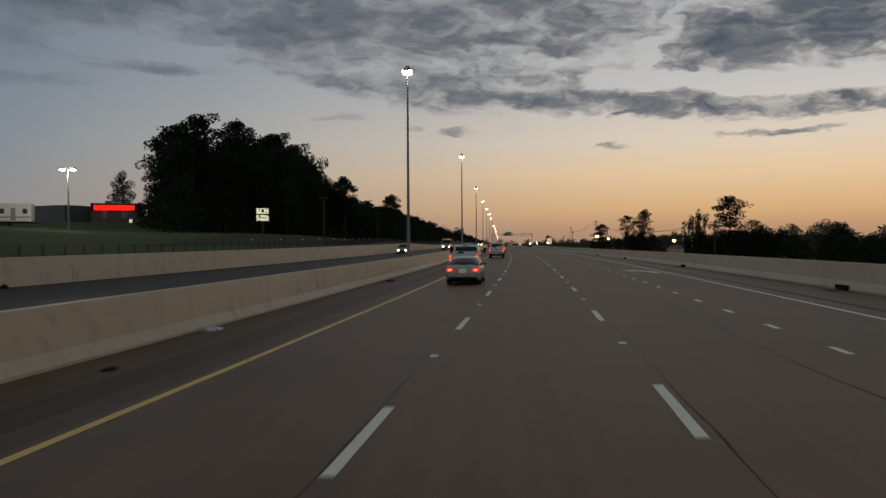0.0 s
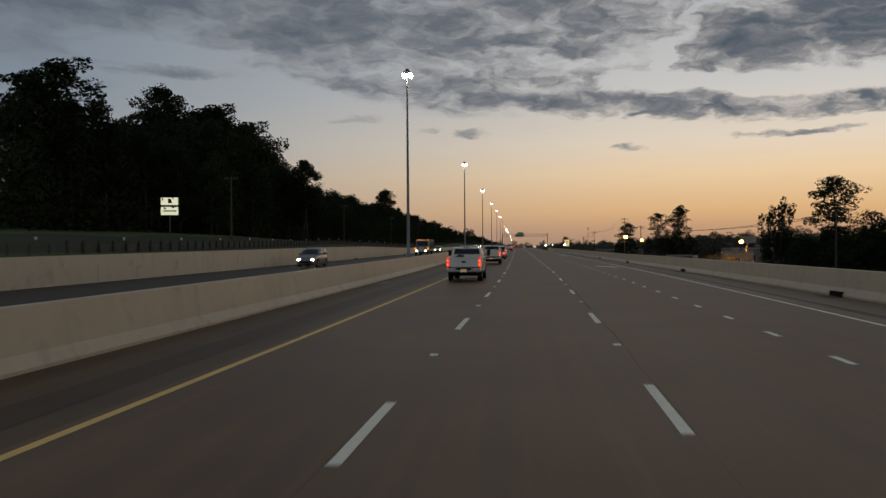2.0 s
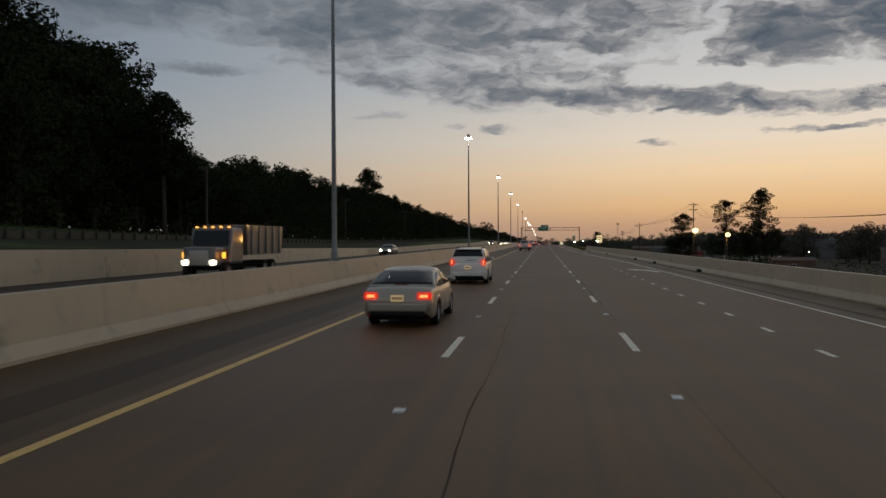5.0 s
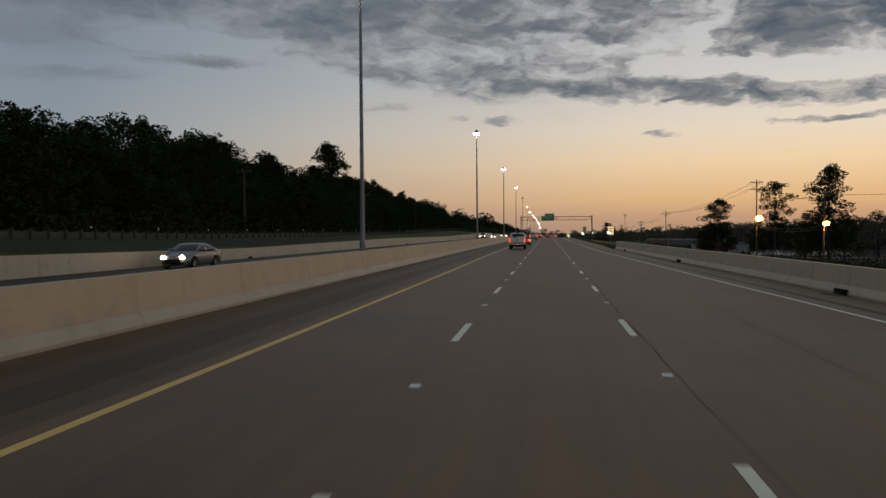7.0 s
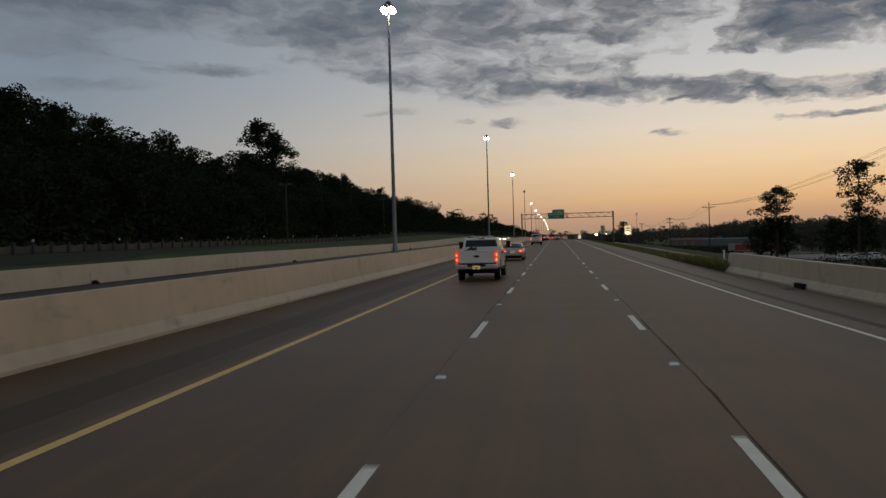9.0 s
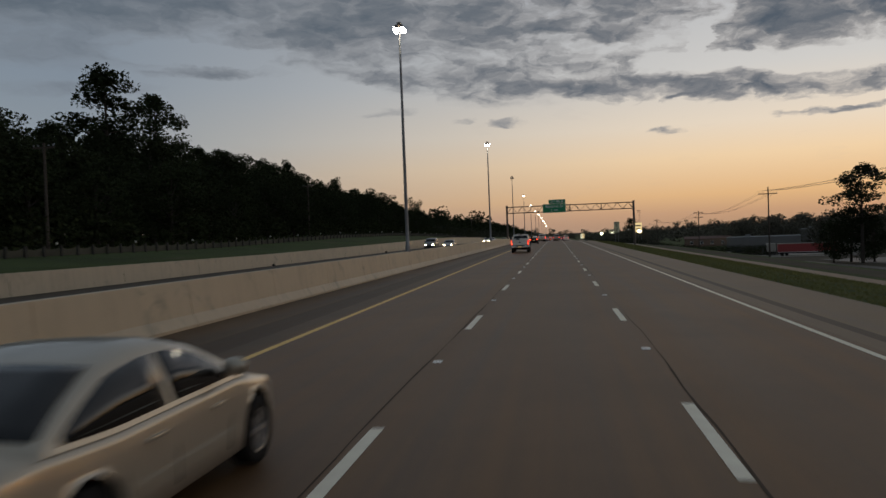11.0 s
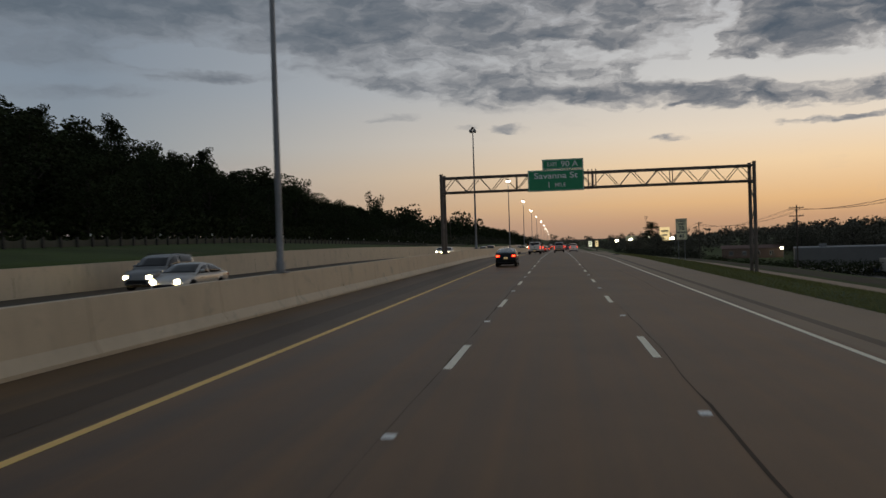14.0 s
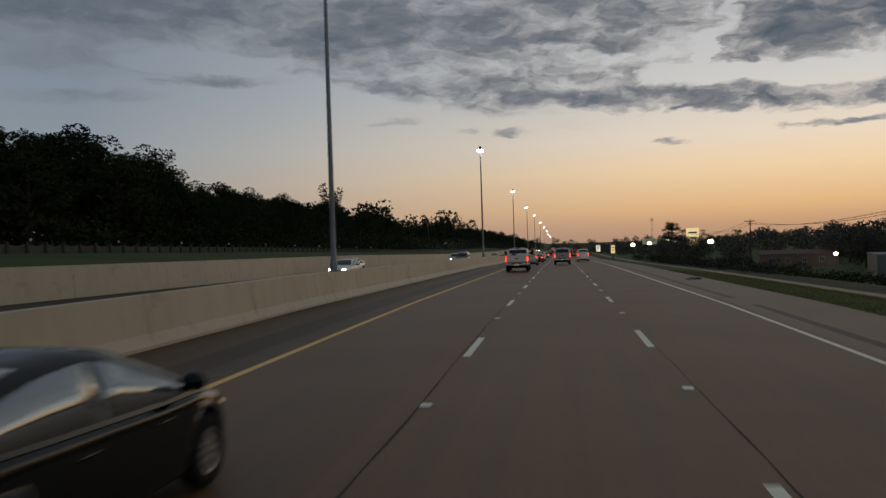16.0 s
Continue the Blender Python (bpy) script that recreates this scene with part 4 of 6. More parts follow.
def saloon(name, label, category, u, s, mat, oncoming=False, style="sedan", lights=True, group="traffic", yaw=0.0, z=None, glass=None):
    """A car with its rear bumper (or, oncoming, its front) nearest to the camera: rounded body and cabin lofted along y."""
    q = CARS[style]
    glass = glass or CAR_GLASS
    zr = (road_z(u, s) if not oncoming else oncoming_z(u, s)) if z is None else z
    L, w, r = q["L"], q["w"], q["r"]
    a0, a1 = q["ax"]
    m = Matrix.Translation(P(u, s, zr)) @ Matrix.Rotation(heading(s) + radians(yaw) + (math.pi if oncoming else 0.0), 4, "Z")
    car = thing(name, label, category, m @ Matrix.Translation((0, -L, 0)) if oncoming else m, group)
    ease = lambda tab, y, d: (lerp(y - d, tab) + lerp(y, tab) + lerp(y + d, tab)) / 3
    deck = lambda y: ease(q["deck"], y, 0.05)
    roof = lambda y: ease(q["roof"], y, 0.07)
    width = lambda y: ease(((0, w - 0.12), (0.10, w - 0.06), (0.45, w - 0.015), (1.0, w), (L - 1.1, w), (L - 0.55, w - 0.05), (L - 0.2, w - 0.16), (L, w - 0.34)), y, 0.04)

    def sill(y):
        """Underside of the body, raised over the wheels."""
        z0 = lerp(y, ((0, 0.36), (0.3, 0.22), (L - 0.4, 0.2), (L, 0.32)))
        for a in (a0, a1):
            d = abs(y - a) / (r + 0.07)
            if d < 1:
                z0 = max(z0, r + (r + 0.07) * math.sqrt(1 - d * d))
        return z0

    def loft(stations, section):
        rows = []
        for y in stations:
            half = section(y)
            rows.append([Vector((-x, y, zz)) for x, zz in half] + [Vector((x, y, zz)) for x, zz in half[-2::-1]])
        bm = strip(rows)
        bm.verts.ensure_lookup_table()
        k = len(rows[0])
        for first in (0, (len(rows) - 1) * k):
            bm.faces.new([bm.verts[first + i] for i in range(k)])
        bmesh.ops.recalc_face_normals(bm, faces=bm.faces)
        return bm

    def body_section(y):
        W, zt, zb = width(y), deck(y), sill(y)
        return [(x, max(zz, zb)) for x, zz in ((0.90 * W, zb), (0.975 * W, zb + 0.05), (W, 0.42), (W, 0.62 * zt + 0.05), (0.99 * W, zt - 0.2), (0.98 * W, zt - 0.10), (0.95 * W, zt - 0.02), (0.5 * W, zt + 0.02), (0.0, zt + 0.03))]
    fine = sorted({round(L * i / 44, 3) for i in range(45)} | {0.03, 0.08, L - 0.03, L - 0.08} | {round(a + (r + 0.075) * math.sin(radians(d)), 3) for a in (a0, a1) for d in range(-90, 91, 15)})
    part("body", loft(fine, body_section), mat, car, smooth=True)
    y_lo, y_hi = q["roof"][0][0], q["roof"][-1][0]
    top = max(v for _, v in q["roof"])

    def cabin_section(y):
        B, zb, zt = 0.965 * width(max(y, 0.3)), deck(y) - 0.03, roof(y)
        f = max(0.05, min(1.0, (zt - zb) / (top - q["belt"])))
        return [(B, zb), (B - 0.09 * f, zb + 0.5 * (zt - zb)), (B - 0.17 * f, zt - 0.08 * f), (B - 0.24 * f, zt - 0.02 * f), (0.5 * B, zt + 0.015 * f), (0.0, zt + 0.025 * f)]
    along = sorted({y_lo + (y_hi - y_lo) * i / 26 for i in range(27)} | {y for y, _ in q["roof"]})
    part("cabin", loft([y for y in along if roof(y) > deck(y) - 0.02], cabin_section), mat, car, smooth=True)
    # side windows follow the curve of the cabin
    g0, g1, g2, g3 = q["glass"]
    mid = (g0 + g3) / 2 + 0.12

    def flank(y, zz):
        sec = cabin_section(y)
        for (xa, za), (xb, zb) in zip(sec, sec[1:]):
            if za <= zz <= zb:
                return xa + (xb - xa) * (zz - za) / max(zb - za, 1e-6)
        return sec[2][0]
    for sgn in (-1, 1):
        for ya, yb in ((g0 + 0.22, mid - 0.04), (mid + 0.04, g3 - 0.2)):
            rows = []
            for i in range(9):
                y = ya + (yb - ya) * i / 8
                lo, hi = deck(y) + 0.008, roof(y) - 0.09
                hi = max(hi, lo + 0.012)
                rows.append([Vector((sgn * (flank(y, zz) + 0.006), y, zz)) for zz in (lo, (lo + hi) / 2, hi)])
            bm = strip(rows)
            bmesh.ops.solidify(bm, geom=list(bm.faces), thickness=0.008)
            part("side_window", bm, glass, car, smooth=True)
    for nm, ya, yb in (("rear_window", g0 + 0.06, g1 - 0.03), ("windscreen", g3 - 0.06, g2 + 0.05)):
        rows = []
        for i in range(8):
            y = ya + (yb - ya) * i / 7
            sec = cabin_section(y)
            xm, zz = sec[3][0] - 0.03, roof(y)
            rows.append([Vector((xm * k, y + (-0.008 if nm == "rear_window" else 0.008), zz + 0.022 - 0.018 * abs(k) ** 2)) for k in (-1, -0.5, 0, 0.5, 1)])
        bm = strip(rows)
        bmesh.ops.solidify(bm, geom=list(bm.faces), thickness=0.008)
        part(nm, bm, glass, car, smooth=True)
    for x in (-1, 1):
        for y in (a0, a1):
            wheel(car, x * (w - 0.12), y, r, 0.22, 10 if style == "liftback" else 6)
    bm = bmesh.new()
    box(bm, -w + 0.24, w - 0.24, 0.3, L - 0.3, 0.18, 0.45)
    for a in (a0, a1):
        box(bm, -w + 0.06, w - 0.06, a - r, a + r, 0.34, r * 2 - 0.02)
    part("underbody", bm, UNDER, car)
    bm = bmesh.new()
    box(bm, -w + 0.16, w - 0.16, -0.055, 0.16, 0.40, 0.62, 0.05)
    bumper = part("rear_bumper", bm, mat, car)
    bm = bmesh.new()
    box(bm, -w + 0.22, w - 0.22, -0.065, 0.10, 0.30, 0.42, 0.03)
    part("bumper_skirt", bm, BLACK_TRIM, bumper)
    if style in ("suv", "van"):
        bm = bmesh.new()
        box(bm, -w * 0.7, w * 0.7, g1 - 0.28, g1 + 0.1, top - 0.075, top - 0.03, 0.015)
        part("roof_spoiler", bm, mat, car)
        bm = bmesh.new()
        rod(bm, (-0.05, g0 - 0.04, q["belt"] + 0.1), (0.42, g0 - 0.02, q["belt"] + 0.16), 0.012, sides=5)
        part("rear_wiper", bm, BLACK_TRIM, car)
        for x in (-1, 1):
            xr = w * 0.68
            bm = bmesh.new()
            rod(bm, (x * xr, g1 + 0.3, top + 0.035), (x * xr, g2 - 0.3, top + 0.035), 0.018, sides=6)
            for yy in (g1 + 0.35, g2 - 0.35):
                rod(bm, (x * xr, yy, top - 0.05), (x * xr, yy, top + 0.035), 0.018, sides=6)
            part("roof_rail", bm, BLACK_TRIM, car)
    bm = bmesh.new()
    box(bm, -w + 0.4, w - 0.4, L - 0.1, L + 0.012, 0.36, 0.56, 0.03)
    part("grille", bm, BLACK_TRIM, car)
    on = lights and not oncoming
    za, zb = q["tail"]
    for x in (-1, 1):
        bm = bmesh.new()
        a, b = sorted((x * (w - (0.42 if style in ("sedan", "liftback") else 0.27)), x * (w - 0.07)))
        box(bm, a, b, -0.015, 0.22, za, zb, 0.04)
        lens = part("tail_light", bm, TAIL_GLOW if on else RED_LENS, car)
        bm = bmesh.new()
        box(bm, a + 0.07, b - 0.07, -0.026, 0.03, za + 0.05, zb - 0.05, 0.025)
        part("lit_bulb" if on else "reflector", bm, TAILLAMP if on else RED_LENS, lens, "lit red tail light" if on else "")
    if on and style != "van":
        bm = bmesh.new()
        box(bm, -0.17, 0.17, g0 + 0.02, g0 + 0.07, q["belt"] + 0.1, q["belt"] + 0.125)
        part("high_brake_light", bm, RED_LENS, car)
    for x in (-1, 1):
        yy = L - 0.28
        xx = width(yy) - 0.10
        bm = bmesh.new()
        bmesh.ops.create_uvsphere(bm, u_segments=16, v_segments=10, radius=1.0, matrix=Matrix.Translation((x * xx, yy, deck(yy) - 0.09)) @ Matrix.Rotation(radians(26 * x), 4, "Z") @ Matrix.Diagonal((0.08, 0.20, 0.05, 1)))
        eye = part("headlight", bm, HEADLAMP_DIM if lights and style == "liftback" else CLEAR_LENS, car, smooth=True)
        if lights and oncoming:
            bm = bmesh.new()
            bmesh.ops.create_uvsphere(bm, u_segments=14, v_segments=10, radius=0.125, matrix=Matrix.Translation((x * (w - 0.34), L - 0.08, 0.67)) @ Matrix.Diagonal((1.1, 0.8, 0.9, 1)))
            part("headlight_bulb", bm, HEADLAMP, eye, "lit headlight")
    add_plate(car, *q["plate"], lit=on)
    yd = g3 - 0.38
    for x in (-1, 1):
        bm = bmesh.new()
        bmesh.ops.create_uvsphere(bm, u_segments=12, v_segments=8, radius=1.0, matrix=Matrix.Translation((x * (w + 0.07), yd, deck(yd) + 0.12)) @ Matrix.Diagonal((0.12, 0.075, 0.085, 1)))
        rod(bm, (x * (w - 0.07), yd + 0.03, deck(yd) + 0.02), (x * (w + 0.04), yd + 0.01, deck(yd) + 0.10), 0.03, sides=6)
        part("wing_mirror", bm, mat, car, smooth=True)
        for y in (mid - 0.3, mid + 0.75):
            bm = bmesh.new()
            box(bm, x * w - 0.02, x * w + 0.02, y - 0.1, y + 0.1, q["belt"] - 0.17, q["belt"] - 0.135, 0.012)
            part("door_handle", bm, mat, car)
        for y, lean in ((mid, 0.0), (yd, 0.12), (a0 + 0.5, -0.2)):
            seam(car, [(x * (w - 0.002), y, 0.34), (x * (w - 0.001), y + lean * 0.4, 0.6), (x * 0.976 * w, y + lean, q["belt"] - 0.11)])
    return car


WHITE_PAINT = paint("white_paint", (0.90, 0.86, 0.78))
GOLD_PAINT = paint("champagne_silver_paint", (0.46, 0.41, 0.33), 0.55)
SILVER_PAINT = paint("silver_paint", (0.42, 0.41, 0.39), 0.5)
GREY_PAINT = paint("grey_paint", (0.16, 0.165, 0.17), 0.3)
DARK_PAINT = material("dark_green_paint", (0.002, 0.005, 0.006), 0.12, 0.0, vary=0.05, spec=0.3)
RED_PAINT = paint("dark_red_paint", (0.16, 0.02, 0.018), 0.2)
BLUE_PAINT = paint("blue_paint", (0.04, 0.06, 0.12), 0.3)


def pickup(u, s, mat, label, loaded=True, name="pickup_truck"):
    """Crew-cab work truck seen from behind: open bed, tailgate, tool box, cab lamps."""
    m = Matrix.Translation(P(u, s, road_z(u, s))) @ Matrix.Rotation(heading(s), 4, "Z")
    t = thing(name, label, "pickup truck", m, "traffic")
    w, g, r = 1.0, 0.42, 0.41
    L = 6.25
    a0, a1 = 1.32, 5.30
    # bed sides with wheel openings
    for x in (-1, 1):
        out = [(0.1, 0.62)] + arch(a0, r + 0.1, 0.62, 11) + [(2.28, 0.62), (2.28, 1.44), (0.1, 1.44)]
        bm = bmesh.new()
        inner, outer = x * (w - 0.10), x * w
        vs = [[bm.verts.new((xx, y, z)) for y, z in out] for xx in (inner, outer)]
        f0 = bm.faces.new(vs[0])
        f1 = bm.faces.new(vs[1][::-1])
        n = len(out)
        for i in range(n):
            j = (i + 1) % n
            bm.faces.new((vs[0][j], vs[0][i], vs[1][i], vs[1][j]))
        bmesh.ops.recalc_face_normals(bm, faces=bm.faces)
        bmesh.ops.bevel(bm, geom=list(f0.edges) + list(f1.edges), offset=0.025, segments=2, affect="EDGES", clamp_overlap=True)
        bmesh.ops.triangulate(bm, faces=[f for f in bm.faces if len(f.verts) > 4])
        part("bed_side", bm, mat, t)
        outer_pts, inner_pts = arch(a0, r + 0.15, 0.62, 13), arch(a0, r + 0.08, 0.62, 13)
        bm = strip([[Vector((x * (w + dx), p[0], p[1])) for dx, p in ((-0.02, a), (0.03, a), (0.03, b), (-0.02, b))] for a, b in zip(outer_pts, inner_pts)])
        bmesh.ops.recalc_face_normals(bm, faces=bm.faces)
        part("wheel_arch_lip", bm, mat, t)
    bm = bmesh.new()
    box(bm, -0.9, 0.9, 0.1, 2.28, 0.86, 0.92)
    part("bed_floor", bm, UNDER, t)
    # tailgate, pressed panel with a spoiler lip and an oval badge
    bm = bmesh.new()
    box(bm, -0.84, 0.84, 0.02, 0.1, 0.86, 1.44, 0.02)
    gate = part("tailgate", bm, mat, t)
    bm = bmesh.new()
    box(bm, -0.83, 0.83, -0.005, 0.08, 1.39, 1.45, 0.025)
    part("lip", bm, mat, gate)
    bm = bmesh.new()
    lathe(bm, [(0.0, 0.012), (0.075, 0.012), (0.09, 0.0)], 20, Matrix.Translation((0, 0.008, 1.17)) @ Matrix.Rotation(radians(90), 4, "X") @ Matrix.Diagonal((1.6, 0.62, 1, 1)))
    part("oval_badge", bm, BLACK_TRIM, gate)
    # lower rear and bumper
    bm = bmesh.new()
    box(bm, -0.98, 0.98, -0.16, 0.12, 0.56, 0.80, 0.05)
    for v in bm.verts:
        if abs(v.co.x) > 0.6:
            v.co.y += 0.05
    bumper = part("rear_bumper", bm, CHROME, t, "dull chrome step bumper")
    bm = bmesh.new()
    box(bm, -0.42, 0.42, -0.175, 0.0, 0.70, 0.812, 0.01)
    part("step_pad", bm, BLACK_TRIM, bumper)
    bm = bmesh.new()
    box(bm, -0.06, 0.06, -0.28, 0.1, 0.5, 0.6, 0.01)
    part("tow_hitch", bm, BLACK_TRIM, bumper)
    add_plate(t, -0.19, 0.66, 0.34, 0.17)
    for x in (-1, 1):
        bm = bmesh.new()
        box(bm, min(x * 0.845, x * 1.0), max(x * 0.845, x * 1.0), 0.02, 0.14, 0.88, 1.40, 0.025)
        lens = part("tail_light", bm, TAIL_GLOW, t, "tall red tail light, lit")
        for z in (1.24, 1.02):
            bm = bmesh.new()
            box(bm, min(x * 0.893, x * 0.965), max(x * 0.893, x * 0.965), 0.008, 0.06, z - 0.07, z + 0.06, 0.03)
            part("lit_bulb", bm, TAILLAMP, lens)
    # cab: lower body and glasshouse
    low = [(2.32, 0.56), (4.5, 0.56)] + arch(a1, r + 0.1, 0.56, 11)[0:] + [(L - 0.05, 0.56), (L, 0.75), (L - 0.02, 1.2), (L - 0.18, 1.34), (4.72, 1.45), (2.32, 1.43)]
    part("cab", hull(low, w, 0.6, 1.45, 0.03, bevel=0.05, nose=((1, 0.9, 0.12),)), mat, t)
    belt, h = 1.42, 2.02
    cabin = [(2.34, belt), (2.44, h - 0.05), (2.62, h), (3.75, h), (4.02, h - 0.06), (4.78, belt)]
    tuck, cw = 0.16, 0.95
    part("glasshouse", hull(cabin, cw, belt, h, tuck, bevel=0.06), mat, t)
    lo, top = belt + 0.05, h - 0.11
    side_panes(t, cw, belt, h, tuck, [[(2.56, lo), (3.34, lo), (3.34, top), (2.62, top)], [(3.44, lo), (4.5, lo), (3.92, top), (3.44, top)]], FILM_GLASS)
    part("rear_window", plate_on([(-0.82, 2.335, lo), (0.82, 2.335, lo), (0.74, 2.42, top), (-0.74, 2.42, top)], 0.012), CAR_GLASS, t)
    part("windscreen", plate_on([(-0.84, 4.72, lo), (0.84, 4.72, lo), (0.74, 4.1, top), (-0.74, 4.1, top)], 0.012), CAR_GLASS, t)
    for x in (-1, 1):
        for y in (a0, a1):
            wheel(t, x * (w - 0.13), y, r, 0.27, 8)
        # tow mirror on two arms, amber repeater
        bm = bmesh.new()
        box(bm, min(x * 1.12, x * 1.34), max(x * 1.12, x * 1.34), 4.28, 4.42, 1.46, 1.82, 0.04)
        mir = part("tow_mirror", bm, BLACK_TRIM, t)
        bm = bmesh.new()
        for z in (1.52, 1.62):
            rod(bm, (x * 0.93, 4.4, z - 0.03), (x * 1.16, 4.36, z), 0.022, sides=6)
        part("mirror_arm", bm, BLACK_TRIM, mir)
        bm = bmesh.new()
        box(bm, min(x * 1.325, x * 1.35), max(x * 1.325, x * 1.35), 4.3, 4.42, 1.56, 1.62)
        part("repeater", bm, MARKER_AMBER, mir, "lit amber repeater")
        for y in (2.62, 3.52):
            bm = bmesh.new()
            box(bm, x * w - 0.025, x * w + 0.025, y - 0.11, y + 0.11, 1.24, 1.29, 0.01)
            part("door_handle", bm, BLACK_TRIM, t)
        for y in (3.4, 4.5, 2.40):
            seam(t, [(x * 1.0, y, 0.62), (x * 0.982, y, 1.40)])
        bm = bmesh.new()
        box(bm, min(x * 0.86, x * 1.03), max(x * 0.86, x * 1.03), 2.35, 4.45, 0.44, 0.50, 0.015)
        part("running_board", bm, BLACK_TRIM, t)
        bm = bmesh.new()
        box(bm, min(x * 0.90, x * 0.93), max(x * 0.90, x * 0.93), a0 - 0.62, a0 - 0.58, 0.25, 0.6)
        part("mud_flap", bm, RUBBER, t)
        bm = bmesh.new()
        box(bm, min(x * 0.62, x * 0.94), max(x * 0.62, x * 0.94), L - 0.12, L, 0.95, 1.2, 0.03)
        part("headlight", bm, CLEAR_LENS, t)
    bm = bmesh.new()
    box(bm, -0.56, 0.56, L - 0.06, L + 0.03, 0.85, 1.22, 0.03)
    part("grille", bm, CHROME, t)
    bm = bmesh.new()
    box(bm, -0.96, 0.96, L - 0.1, L + 0.1, 0.52, 0.76, 0.05)
    part("front_bumper", bm, CHROME, t)
    bm = bmesh.new()
    box(bm, -0.8, 0.8, 0.2, 6.0, 0.4, 0.6)
    rod(bm, (-0.8, a0, 0.4), (0.8, a0, 0.4), 0.09)
    part("chassis", bm, UNDER, t)
    # roof: high brake light, clearance lamps, light bar brackets
    bm = bmesh.new()
    box(bm, -0.16, 0.16, 2.40, 2.46, 1.96, 2.0)
    part("high_brake_light", bm, RED_LENS, t)
    for x in (-0.55, -0.28, 0.0, 0.28, 0.55):
        bm = bmesh.new()
        box(bm, x - 0.05, x + 0.05, 3.72, 3.82, h - 0.005, h + 0.04, 0.012)
        part("clearance_lamp", bm, AMBER_LENS, t)
    for x in (-0.3, 0.36):
        bm = bmesh.new()
        box(bm, x - 0.2, x + 0.2, 2.72, 2.98, h + 0.03, h + 0.09, 0.02)
        for dx in (-0.16, 0.16):
            box(bm, x + dx - 0.02, x + dx + 0.02, 2.8, 2.9, h - 0.01, h + 0.05)
        part("roof_beacon", bm, CLEAR_LENS, t, "pale flat roof beacon")
    if loaded:
        # cross-bed tool box, and a black sack on the bed
        bm = bmesh.new()
        box(bm, -0.9, 0.9, 1.72, 2.24, 1.2, 1.56, 0.03)
        box(bm, -0.88, 0.88, 1.71, 2.25, 1.56, 1.585, 0.01)
        bx = tagged(part("tool_box", bm, mat, None), "white painted metal tool box across the truck bed", "tool box")
        bx.matrix_basis = m
        bm = bmesh.new()
        bmesh.ops.create_icosphere(bm, subdivisions=4, radius=1.0)
        for v in bm.verts:
            k = 1 + 0.38 * noise.noise(v.co * 1.9) + 0.16 * noise.noise(v.co * 5)
            v.co = Vector((v.co.x * 0.34 * k - 0.28, v.co.y * 0.34 * k + 0.62, max(v.co.z * 0.30 * k, -0.30) + 1.28))
        sack = tagged(part("sack", bm, BLACK_TRIM, None, smooth=True), "bulging black plastic sack lying on the truck bed", "sack")
        sack.matrix_basis = m
        bm = bmesh.new()
        box(bm, -0.72, 0.3, 0.3, 1.3, 0.93, 1.0, 0.02)
        cargo = tagged(part("tarpaulin", bm, BLACK_TRIM, None), "black folded tarpaulin on the floor of the truck bed", "tarpaulin")
        cargo.matrix_basis = m
    return t


